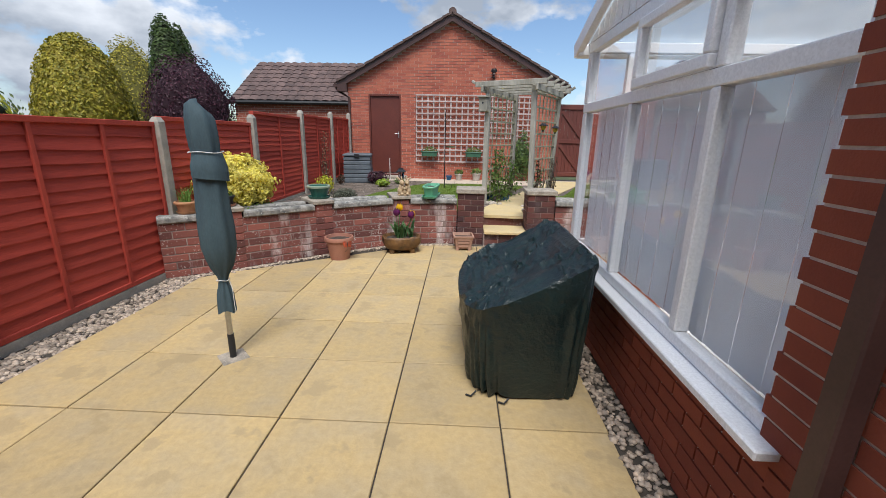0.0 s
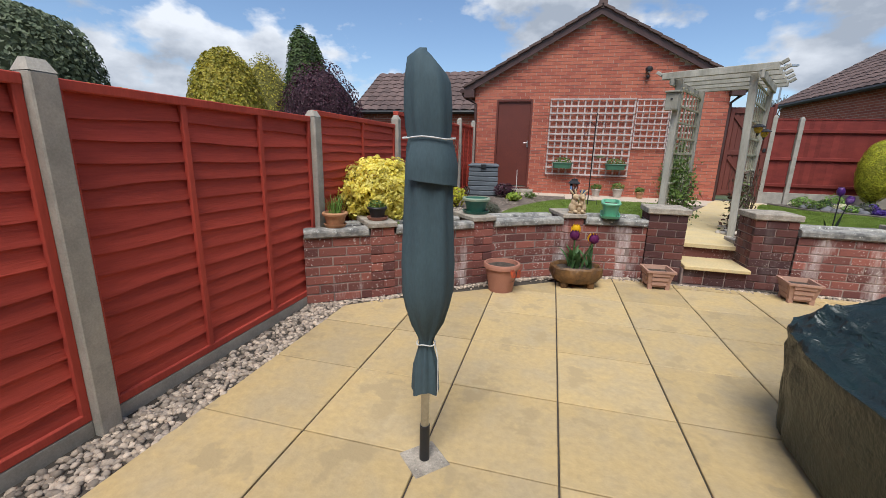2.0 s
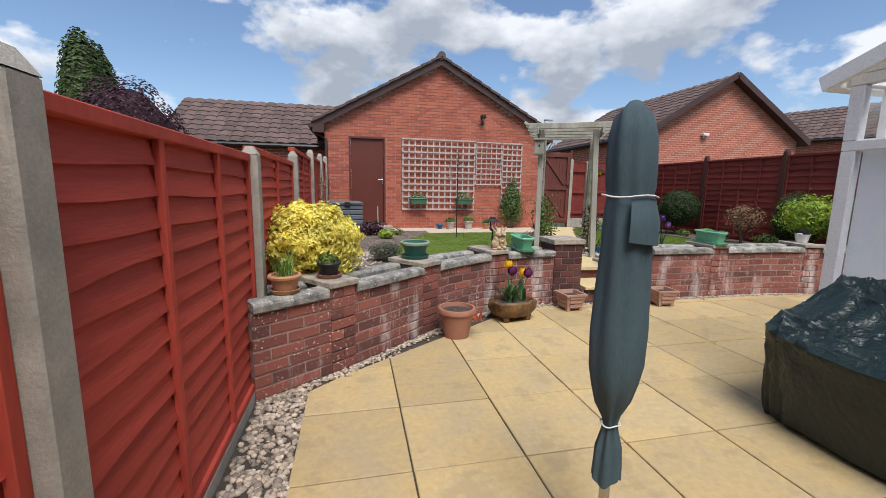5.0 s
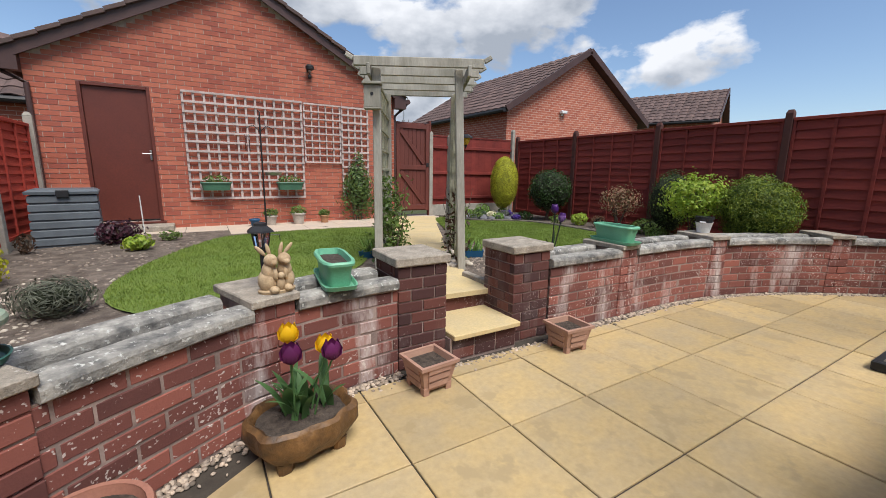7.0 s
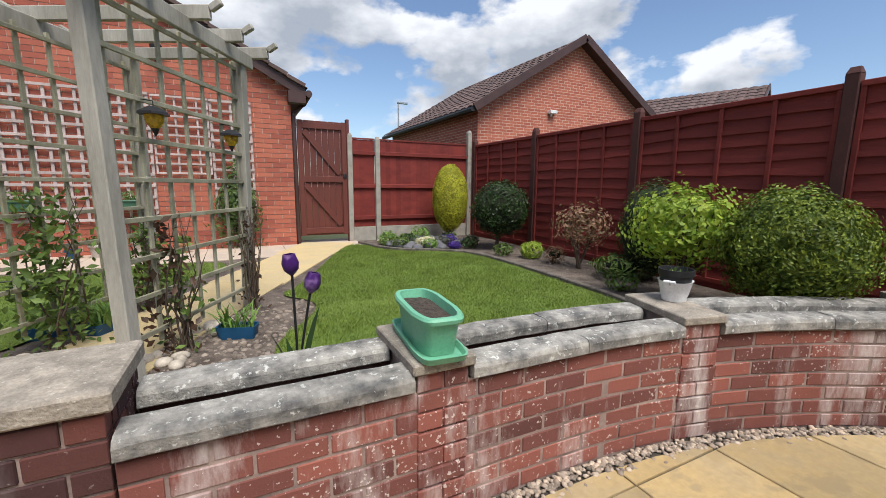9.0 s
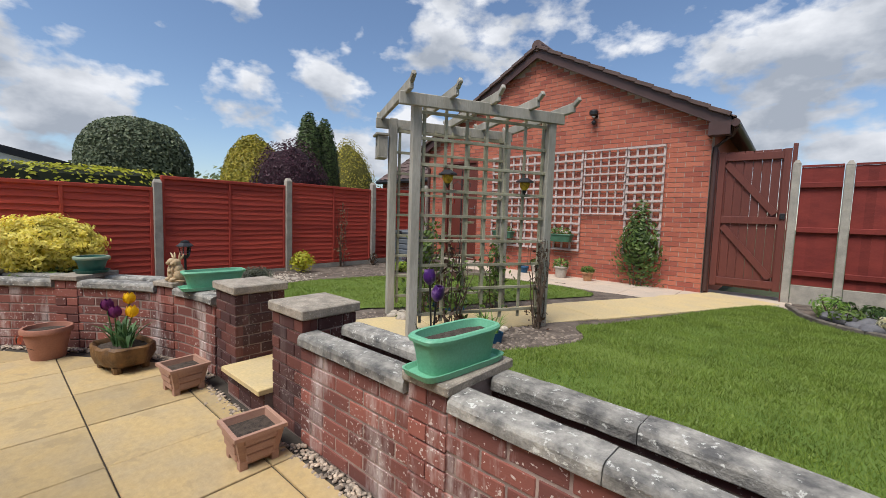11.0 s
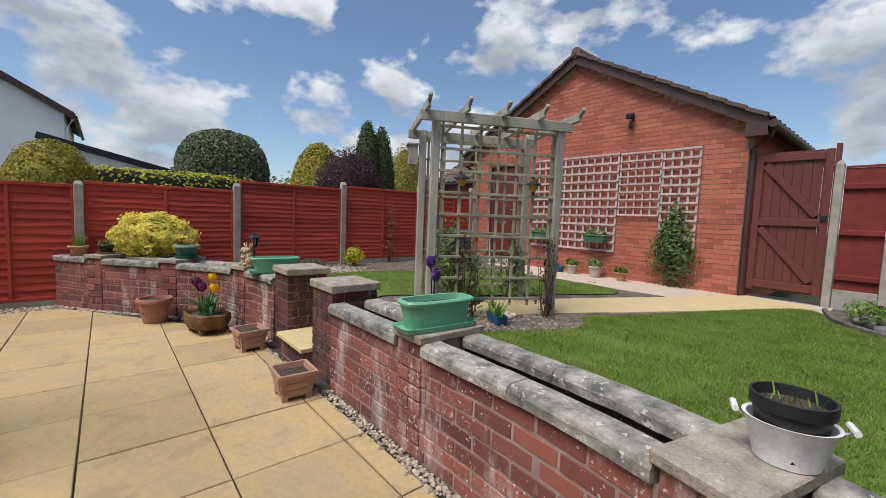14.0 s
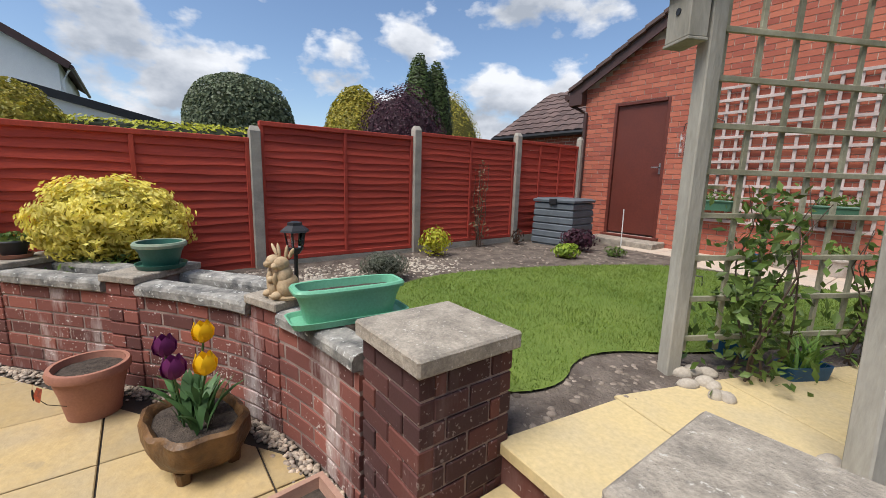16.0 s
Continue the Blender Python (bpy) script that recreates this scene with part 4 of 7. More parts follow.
for sgn in (-1, 1):
    tip = GAPEX + sgn * (GX1 - GAPEX + 0.22)
    tz = rake(GX1) - 0.22 * 0.54
    board = Shape()
    y0, y1 = GARAGE_Y - 0.14, GARAGE_Y - 0.11
    v = [(GAPEX, y0, GTOP + 0.10), (tip, y0, tz + 0.10), (tip, y0, tz - 0.10), (GAPEX, y0, GTOP - 0.11)]
    board.add(v + [(x, y1, z) for x, _, z in v], [(0, 1, 2, 3), (7, 6, 5, 4), (0, 4, 5, 1), (1, 5, 6, 2), (2, 6, 7, 3), (3, 7, 4, 0)])
    part("barge_board", board, FASCIA, garage, "dark brown barge board")
    soffit = Shape()
    v = [(GAPEX, y1, GTOP - 0.02), (tip, y1, tz - 0.02), (tip, GARAGE_Y + 6, tz - 0.02), (GAPEX, GARAGE_Y + 6, GTOP - 0.02)]
    soffit.add(v + [(x, y, z + 0.05) for x, y, z in v], [(0, 3, 2, 1), (4, 5, 6, 7), (0, 1, 5, 4), (1, 2, 6, 5), (2, 3, 7, 6), (3, 0, 4, 7)])
    part("soffit", soffit, FASCIA, garage)
    part("box_end", Shape().box(min(tip, tip - sgn * 0.26), max(tip, tip - sgn * 0.26), GARAGE_Y - 0.15, GARAGE_Y + 0.02, tz - 0.16, tz + 0.02), FASCIA, garage)
    up = Vector((GAPEX - tip, 0, GTOP - tz))
    rows = int(up.length / 0.30) + 1
    tiles = tiled_slope(Shape(), (tip, GARAGE_Y - 0.17, tz + 0.05), (0, 1, 0), up, 20, rows, 0.31, up.length / rows)
    part("roof_tiles", tiles, ROOF, garage, "brown interlocking roof tiles", kind="stuff")
    for k in range(rows):
        p = Vector((tip, GARAGE_Y - 0.165, tz + 0.055)) + up * ((k + 0.02) / rows)
        q = Vector((tip, GARAGE_Y - 0.165, tz + 0.055)) + up * ((k + 1.04) / rows)
        part("verge_tile", Shape().beam(p + Vector((0, 0, 0.045)), q + Vector((0, 0, 0.025)), 0.05, 0.055), ROOF, garage)
    part("gutter", Shape().tube([(tip + sgn * 0.05, GARAGE_Y - 0.14, tz - 0.01), (tip + sgn * 0.05, GARAGE_Y + 6, tz - 0.01)], 0.055, 10), FASCIA, garage, smooth=40)
    dx = GX1 + 0.04 if sgn > 0 else GX0 + 0.03
    dy = GARAGE_Y + 0.06 if sgn > 0 else GARAGE_Y - 0.04
    part("downpipe", Shape().tube([(tip + sgn * 0.05, GARAGE_Y - 0.05, tz - 0.05), (tip, dy, tz - 0.14), (dx, dy, tz - 0.30), (dx, dy, 0.40)], 0.034, 10), FASCIA, garage, "dark brown downpipe", smooth=40)
part("ridge", Shape().tube([(GAPEX, GARAGE_Y - 0.17, GTOP + 0.10), (GAPEX, GARAGE_Y + 6, GTOP + 0.10)], 0.10, 12), ROOF, garage, smooth=40)
door = thing("door_1", "closed plain reddish-brown garage side door", "door", kind="structure")
part("door_leaf", Shape().box(DOOR[0] + 0.05, DOOR[1] - 0.05, GARAGE_Y + 0.03, GARAGE_Y + 0.07, DOOR[2] + 0.03, DOOR[3] - 0.05, c=0.003), BROWN_PAINT, door)
for a, b, c, d in ((DOOR[0], DOOR[0] + 0.048, DOOR[2], DOOR[3]), (DOOR[1] - 0.048, DOOR[1], DOOR[2], DOOR[3]), (DOOR[0] + 0.05, DOOR[1] - 0.05, DOOR[3] - 0.048, DOOR[3])):
    part("door_frame", Shape().box(a, b, GARAGE_Y - 0.012, GARAGE_Y + 0.12, c, d, c=0.004), BROWN_PAINT, door)
part("sill", Shape().box(DOOR[0] - 0.04, DOOR[1] + 0.04, GARAGE_Y - 0.06, GARAGE_Y + 0.12, DOOR[2] - 0.035, DOOR[2] - 0.001, c=0.004), BROWN_PAINT, door)
handle = part("door_handle", Shape().box(-1.99, -1.96, GARAGE_Y + 0.015, GARAGE_Y + 0.029, 1.48, 1.64, c=0.003), STEEL, door, "small metal lever handle")
part("lever", Shape().tube([(-1.975, GARAGE_Y + 0.01, 1.58), (-1.975, GARAGE_Y - 0.03, 1.58), (-2.08, GARAGE_Y - 0.03, 1.58)], 0.009, 8), STEEL, handle, smooth=40)
solo("door_step", Shape().box(DOOR[0] - 0.1, DOOR[1] + 0.15, GARAGE_Y - 0.42, GARAGE_Y - 0.012, 0.3, 0.46, c=0.012), CAP, "pale concrete step below the garage door", "step", kind="structure")


def plain_house(name, x0, x1, y0, y1, eave, ridge, along, label, wall=None, over=0.25, tiles=True, base=0.0):
    """A neighbouring building with a pitched roof, its ridge along x or y."""
    root = thing(name, label, "building", kind="structure")
    wall = wall or FAR_BRICK
    part("wall", Shape().box(x0, x1, y0, y1, base, eave), wall, root)
    if along == "y":
        mid, half = (x0 + x1) / 2, (x1 - x0) / 2 + over
        for y in (y0, y1 - 0.2):
            g = Shape().add([(x0, y, eave), (x1, y, eave), (mid, y, ridge), (x0, y + 0.2, eave), (x1, y + 0.2, eave), (mid, y + 0.2, ridge)], [(0, 1, 2), (5, 4, 3), (0, 2, 5, 3), (1, 4, 5, 2)])
            part("gable", g, wall, root)
        for s in (-1, 1):
            low = Vector((mid + s * half, y0 - over, ridge - (ridge - eave) * half / ((x1 - x0) / 2)))
            up = Vector((mid, y0 - over, ridge)) - low
            deck = Shape()
            top = [low, low + up, low + up + Vector((0, y1 - y0 + 2 * over, 0)), low + Vector((0, y1 - y0 + 2 * over, 0))]
            deck.add([p + Vector((0, 0, 0.02)) for p in top] + [p + Vector((0, 0, -0.10)) for p in top], [(0, 1, 2, 3), (7, 6, 5, 4), (0, 4, 5, 1), (1, 5, 6, 2), (2, 6, 7, 3), (3, 7, 4, 0)])
            part("roof_deck", deck, FASCIA, root)
            nu, na = int(up.length / 0.32), int((y1 - y0 + 2 * over) / 0.32)
            part("roof_tiles", tiled_slope(Shape(), low + Vector((0, 0, 0.02)), (0, 1, 0), up, na, nu, (y1 - y0 + 2 * over) / na, up.length / nu), ROOF, root, "dark brown roof tiles", kind="stuff")
            part("gutter", Shape().tube([low + Vector((s * 0.05, 0, -0.04)), low + Vector((s * 0.05, y1 - y0 + 2 * over, -0.04))], 0.06, 8), BLACK_METAL, root)
            part("verge", Shape().beam(low + Vector((0, -0.02, 0.0)), low + up + Vector((0, -0.02, 0.0)), 0.05, 0.20), FASCIA, root)
    else:
        mid, half = (y0 + y1) / 2, (y1 - y0) / 2 + over
        for x in (x0, x1 - 0.2):
            g = Shape().add([(x, y0, eave), (x, y1, eave), (x, mid, ridge), (x + 0.2, y0, eave), (x + 0.2, y1, eave), (x + 0.2, mid, ridge)], [(2, 1, 0), (3, 4, 5), (3, 5, 2, 0), (2, 5, 4, 1)])
            part("gable", g, wall, root)
        for s in (-1, 1):
            low = Vector((x0 - over, mid + s * half, ridge - (ridge - eave) * half / ((y1 - y0) / 2)))
            up = Vector((x0 - over, mid, ridge)) - low
            top = [low, low + up, low + up + Vector((x1 - x0 + 2 * over, 0, 0)), low + Vector((x1 - x0 + 2 * over, 0, 0))]
            deck = Shape().add([p + Vector((0, 0, 0.02)) for p in top] + [p + Vector((0, 0, -0.10)) for p in top], [(0, 1, 2, 3), (7, 6, 5, 4), (0, 4, 5, 1), (1, 5, 6, 2), (2, 6, 7, 3), (3, 7, 4, 0)])
            part("roof_deck", deck, FASCIA, root)
            nu, na = int(up.length / 0.30), int((x1 - x0 + 2 * over) / 0.30)
            part("roof_tiles", tiled_slope(Shape(), low + Vector((0, 0, 0.02)), (1, 0, 0), up, na, nu, (x1 - x0 + 2 * over) / na, up.length / nu), ROOF, root, "brown roof tiles", kind="stuff")
            part("gutter", Shape().tube([low + Vector((0, s * 0.05, -0.04)), low + Vector((x1 - x0 + 2 * over, s * 0.05, -0.04))], 0.06, 8), BLACK_METAL, root)
    return root


plain_house("neighbour_bungalow", 6.95, 13.45, 12.2, 18.7, 3.42, 5.40, "y", "orange-red brick bungalow with brown tiled gable roof behind the fence")
plain_house("far_bungalow", -2.6, 2.6, -1.8, 3.4, 3.95, 5.5, "y", "far brick bungalow with dark tiled roof").matrix_basis = pose(20.27, 14.6, 0, 0, 0, 21)
plain_house("garage_block", -7.75, -3.1, 12.5, 17.0, 2.62, 4.05, "x", "low brick garage block with brown tiled roof", over=0.12)

# ---- house and conservatory ----
CX, CY0, CY1 = 0.76, -0.20, 2.26
house = thing("house_wall", "deep red brick wall of the house beside the patio", "house wall", kind="structure")
part("mortar_core", Shape().box(CX + 0.012, CX + 0.3, -7, CY0, -0.05, 2.7), MORTAR, house)
bricks = Shape()
for c in range(36):
    y = CY0 + (0.1125 if c % 2 else 0)
    while y > -3.2:
        front, edge = (-0.005, CY0 + (0.068 if c % 2 else 0.052)) if c > 7 else (0.002, CY0)
        top_y = edge if y > CY0 - 0.01 else y
        bricks.box(CX + front, CX + 0.03, max(y - 0.215, -3.2), min(top_y, edge), c * 0.075, c * 0.075 + 0.065)
        y -= 0.225
part("brickwork", bricks, HOUSE_BRICK, house, kind="stuff")
part("corner_mortar", Shape().box(CX - 0.001, CX + 0.03, CY0 - 0.3, CY0 + 0.05, 0.605, 2.7), MORTAR, house)
part("upper_wall", Shape().box(CX + 0.3, 6.0, -7, CY0 - 0.02, -0.05, 2.7), HOUSE_BRICK, house)
pipe = thing("downpipe", "brown square plastic downpipe on the brick house wall", "downpipe")
part("pipe", Shape().box(CX - 0.075, CX - 0.01, -0.43, -0.36, 0.05, 2.6, c=0.006), FASCIA, pipe)
part("bracket", Shape().box(CX - 0.08, CX + 0.01, -0.46, -0.33, 1.9, 1.94), FASCIA, pipe)

cons = thing("conservatory", "white framed conservatory on a low brick wall with blinds drawn", "conservatory", kind="structure")
part("mortar_core", Shape().box(CX + 0.012, CX + 0.2, CY0, CY1, -0.05, 0.56), MORTAR, cons)
low = Shape()
for c in range(7):
    y = CY0 + (0.1125 if c % 2 else 0) - 0.225
    while y < CY1:
        a, b = max(y, CY0), min(y + 0.215, CY1)
        if b - a > 0.03:
            low.box(CX + 0.002, CX + 0.03, a, b, c * 0.078, c * 0.078 + 0.068)
        y += 0.225
part("brickwork", low, HOUSE_BRICK, cons, kind="stuff")
part("end_wall", Shape().box(CX + 0.2, 4.2, CY1 - 0.2, CY1, -0.05, 0.56), HOUSE_BRICK, cons)
part("sill", Shape().box(CX - 0.075, CX + 0.10, CY0 - 0.03, CY1 + 0.05, 0.562, 0.60, c=0.006), WHITE_PVC, cons, "white pvc sill")
FX0, FX1 = CX + 0.0, CX + 0.07
def bar(y0, y1, z0, z1, x0=FX0, x1=FX1, name="frame_bar", to=None):
    return part(name, Shape().box(x0, x1, y0, y1, z0, z1, c=0.006), WHITE_PVC, to or cons)


bar(CY0, CY1, 0.602, 0.665)
bar(CY0, CY1, 1.715, 1.785)
bar(CY0, CY1, 2.16, 2.235)
COLS = [CY0, 0.46, 1.30, CY1]
for y, w in ((CY0 + 0.075, 0.03), (0.46, 0.06), (1.30, 0.05), (CY1 - 0.045, 0.09)):
    deep = FX0 + 0.02 if y < 0 else FX0
    bar(y - w / 2, y + w / 2, 0.667, 1.713, deep)
    bar(y - w / 2, y + w / 2, 1.787, 2.158, deep)
vent = part("top_vent", Shape().box(FX0 - 0.025, FX0 + 0.02, 0.505, 1.26, 1.79, 1.845, c=0.005), WHITE_PVC, cons, "white opening top light")
for y0, y1, z0, z1 in ((0.505, 0.555, 1.847, 2.10), (1.21, 1.26, 1.847, 2.10), (0.505, 1.26, 2.102, 2.155)):
    bar(y0, y1, z0, z1, FX0 - 0.025, FX0 + 0.02, "vent_bar", vent)
for a, b in zip(COLS, COLS[1:]):
    for z0, z1 in ((0.65, 1.73), (1.77, 2.17)):
        pane = part("pane", Shape().box(FX0 + 0.03, FX0 + 0.036, a + 0.02, b - 0.02, z0, z1), GLASS, cons, "clear glass reflecting the garden")
        pane.visible_shadow = False
BLIND = leaf_mat("white_fabric_blind", (0.93, 0.95, 0.98), (0.91, 0.93, 0.97), var=0.03, rough=0.9, through_light=0.35)
POLY = leaf_mat("translucent_roof_sheet", (0.52, 0.57, 0.62), (0.48, 0.53, 0.58), var=0.05, rough=0.3, through_light=0.35)
blind = thing("window_blind", "pale bluish-white vertical blind drawn behind the glass", "blind")
k = 0
y = CY0 + 0.05
while y < CY1 - 0.08:
    part("blind_slat", Shape().box(CX + 0.11 + 0.004 * (k % 2), CX + 0.1115 + 0.004 * (k % 2), y, y + 0.092, 0.64, 1.76), BLIND, blind)
    y += 0.09
    k += 1
part("head_rail", Shape().box(CX + 0.10, CX + 0.13, CY0, CY1, 1.762, 1.80), WHITE_PVC, blind)
# gable cladding and roof, the ridge running away from the patio
mid, rise = (CY0 + CY1) / 2, 0.42
clad = Shape().add([(CX, CY0 - 0.05, 2.237), (CX, CY1 + 0.05, 2.237), (CX, mid, 2.237 + rise), (CX + 0.06, CY0 - 0.05, 2.237), (CX + 0.06, CY1 + 0.05, 2.237), (CX + 0.06, mid, 2.237 + rise)],
                   [(2, 1, 0), (3, 4, 5), (0, 1, 4, 3), (2, 5, 4, 1), (3, 5, 2, 0)])
part("gable_panel", clad, WHITE_PVC, cons, "white ribbed gable cladding")
y = CY0 + 0.05
while y < CY1:
    h = rise * (1 - abs(y - mid) / (CY1 + 0.05 - mid))
    if h > 0.05:
        part("cladding_rib", Shape().box(CX - 0.006, CX - 0.0005, y, y + 0.012, 2.24, 2.237 + h - 0.01), WHITE_PVC, cons)
    y += 0.11
for s in (-1, 1):
    a, b = Vector((CX - 0.06, mid + s * (CY1 - mid + 0.14), 2.20)), Vector((CX - 0.06, mid, 2.237 + rise + 0.05))
    part("barge_board", Shape().beam(a, b, 0.05, 0.11), WHITE_PVC, cons)
    deck = Shape()
    q = [a, b, b + Vector((3.6, 0, 0)), a + Vector((3.6, 0, 0))]
    deck.add([p + Vector((0, 0, 0.05)) for p in q] + [p + Vector((0, 0, 0.0)) for p in q], [(0, 1, 2, 3), (7, 6, 5, 4), (0, 4, 5, 1), (1, 5, 6, 2), (2, 6, 7, 3), (3, 7, 4, 0)])
    part("roof_sheet", deck, POLY, cons, "milky translucent roof sheet").visible_shadow = False
part("gutter", Shape().box(CX - 0.07, 4.2, CY1 + 0.03, CY1 + 0.14, 2.15, 2.24, c=0.01), WHITE_PVC, cons)
for z0, z1 in ((0.60, 0.665), (1.715, 1.785), (2.16, 2.235)):
    part("end_bar", Shape().box(CX + 0.071, 4.2, CY1 - 0.07, CY1, z0, z1, c=0.005), WHITE_PVC, cons)
for k in range(5):
    x = CX + 0.3 + k * 0.78
    part("end_post", Shape().box(x, x + 0.06, CY1 - 0.065, CY1 - 0.005, 0.66, 2.17, c=0.005), WHITE_PVC, cons)
part("end_pane", Shape().box(CX + 0.08, 4.2, CY1 - 0.04, CY1 - 0.034, 0.65, 2.17), GLASS, cons).visible_shadow = False
part("back_wall", Shape().box(4.2, 4.4, CY0, CY1, 0, 2.7), RENDER_WHITE, cons)
# floor hidden by the blind, whitened as a reflector to brighten it
part("floor", Shape().box(CX + 0.2, 4.2, CY0, CY1 - 0.2, 0.0, 0.1), RENDER_WHITE, cons, "unseen floor, white to bounce light onto the blind")

# unseen wall added behind the camera: shades the near patio, darkens reflections
rear = thing("unseen_shading_wall", "unseen plain deep red brick wall added to shade the patio end", "house wall", kind="structure")
part("wall", Shape().box(-3.6, CX, -3.9, -3.6, -0.05, 4.3), bonded_mat("deep_red_bonded_brick", (0.27, 0.066, 0.036), (0.19, 0.045, 0.027), (0.42, 0.32, 0.27)), rear)

# ---- plants: tools ----
def leaf_mesh(name, P, N, size, aspect=0.5, seed=0, fold=0.15):
    """Many small pointed leaves at the places P, facing about N."""
    rng = np.random.default_rng(seed)
    n = len(P)
    N = N / np.linalg.norm(N, axis=1, keepdims=True)
    T = np.cross(N, rng.normal(size=(n, 3)))
    T /= np.linalg.norm(T, axis=1, keepdims=True) + 1e-9
    S = np.cross(N, T)
    L = (size * rng.uniform(0.65, 1.3, n))[:, None]
    W = L * aspect * 0.5
    v = np.stack([P - T * L * 0.5, P + S * W + N * W * fold, P + T * L * 0.5, P - S * W + N * W * fold], 1).reshape(-1, 3)
    me = bpy.data.meshes.new(name)
    me.from_pydata(v.tolist(), [], np.arange(4 * n).reshape(-1, 4).tolist())
    return me


def crown(radii, count, seed, lump=0.12, freq=2.2, shell=0.3, flat=0.0, spread=0.7, taper=0.0, square=2.0):
    """Places and facings of leaves over an uneven rounded crown about the origin."""
    rng = np.random.default_rng(seed)
    d = rng.normal(size=(count, 3))
    d /= np.linalg.norm(d, axis=1, keepdims=True)
    off = Vector((seed * 3.7, seed * 1.3, 0))
    r = np.array([1 + lump * (noise.noise(Vector(q) * freq + off) + 0.6 * noise.noise(Vector(q) * freq * 2.7 + off)) for q in d])
    if square != 2.0:
        r = r / (np.abs(d) ** square).sum(1) ** (1 / square)
    p = d * (r * (1 - shell * rng.random(count) ** 2))[:, None]
    if taper:
        p[:, :2] *= (1 - taper * np.clip((p[:, 2:3] + 1) / 2, 0, 1))
    return p * np.array(radii), d / np.array(radii) + rng.normal(size=(count, 3)) * spread * 1.0 / max(radii)


def core_shape(radii, seed, lump=0.12, freq=2.2, k=0.82, taper=0.0, square=2.0):
    s, n, rows = Shape(), 18, 12
    off = Vector((seed * 3.7, seed * 1.3, 0))
    v = []
    for i in range(rows + 1):
        th = math.pi * (0.02 + 0.96 * i / rows)
        for j in range(n):
            d = Vector((math.sin(th) * math.cos(2 * math.pi * j / n), math.sin(th) * math.sin(2 * math.pi * j / n), -math.cos(th)))
            r = 1 + lump * (noise.noise(d * freq + off) + 0.6 * noise.noise(d * freq * 2.7 + off))
            if square != 2.0:
                r /= sum(abs(c) ** square for c in d) ** (1 / square)
            p = d * r * k
            f = 1 - taper * (p.z + 1) / 2
            v.append((p.x * radii[0] * f, p.y * radii[1] * f, p.z * radii[2]))
    f = [(i * n + j, i * n + (j + 1) % n, (i + 1) * n + (j + 1) % n, (i + 1) * n + j) for i in range(rows) for j in range(n)]
    f += [tuple(reversed(range(n))), tuple(range(rows * n, rows * n + n))]
    return s.add(v, f)


# near-black green, the shade deep in foliage put into a colour
SHADE_CORE = mat("shade_dark_core", (0.018, 0.024, 0.010), rough=1.0, scale=9, bump=0.8)


def bush(name, label, category, x, y, z0, radii, leaf, count, size, seed, lump=0.12, freq=2.2, shell=0.3, core=0.82, taper=0.0, aspect=0.5, stems=0, lift_z=0.0, square=2.0, group="", inner=None, spread=0.7):
    root = thing(name, label, category, pose(x, y, z0), group)
    h = radii[2] + lift_z
    P, N = crown(radii, count, seed, lump, freq, shell, taper=taper, square=square, spread=spread)
    part("foliage", leaf_mesh("foliage", P + np.array([0, 0, h]), N, size, aspect, seed), leaf, root)
    # added solid core stops see-through; its dark colour stands for inner shade
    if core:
        part("inner_growth", core_shape(radii, seed, lump, freq, core, taper, square), inner or SHADE_CORE, root, m=pose(0, 0, h), smooth=60)
    rs = random.Random(seed)
    for k in range(max(stems, 1)):
        a, b = rs.uniform(0, 6.28), rs.uniform(0.2, 0.7) if stems else 0.0
        tip = (math.cos(a) * radii[0] * b, math.sin(a) * radii[1] * b, h + radii[2] * rs.uniform(-0.1, 0.5))
        r = 0.012 if stems else max(0.03, radii[0] * 0.08)
        part("stem" if stems else "trunk", Shape().tube([(rs.uniform(-0.04, 0.04), rs.uniform(-0.04, 0.04), -0.03), (tip[0] * 0.4, tip[1] * 0.4, tip[2] * 0.45), tip], [r, r * 0.8, r * 0.5]), BARK, root, smooth=40)
    return root


def blade(shape, base, way, length, width, droop=0.5, n=5, m=None):
    """One long curved leaf."""
    b, w = Vector(base), Vector((math.cos(way), math.sin(way), 0))
    side = Vector((-w.y, w.x, 0))
    v, f = [], []
    for i in range(n + 1):
        t = i / n
        p = b + w * (length * 0.55 * t * (0.35 + droop * t)) + Vector((0, 0, length * (t - droop * 0.45 * t * t)))
        k = width * (0.55 + 1.2 * t) * (1 - t) ** 0.7 + 0.0005
        v += [p - side * k, p + side * k]
    f = [(2 * i, 2 * i + 1, 2 * i + 3, 2 * i + 2) for i in range(n)]
    return shape.add(v, f, m)


def ball(shape, c, r, n=14, rows=9, m=None, turn=None):
    """A rounded lump with three radii."""
    r = (r, r, r) if isinstance(r, (int, float)) else r
    t = Matrix.Translation(c) @ (turn or Matrix.Identity(4))
    t = m @ t if m is not None else t
    v = []
    for i in range(rows + 1):
        th = math.pi * (0.03 + 0.94 * i / rows)
        v += [(r[0] * math.sin(th) * math.cos(2 * math.pi * j / n), r[1] * math.sin(th) * math.sin(2 * math.pi * j / n), -r[2] * math.cos(th)) for j in range(n)]
    f = [(i * n + j, i * n + (j + 1) % n, (i + 1) * n + (j + 1) % n, (i + 1) * n + j) for i in range(rows) for j in range(n)]
    f += [tuple(reversed(range(n))), tuple(range(rows * n, rows * n + n))]
    return shape.add(v, f, t)


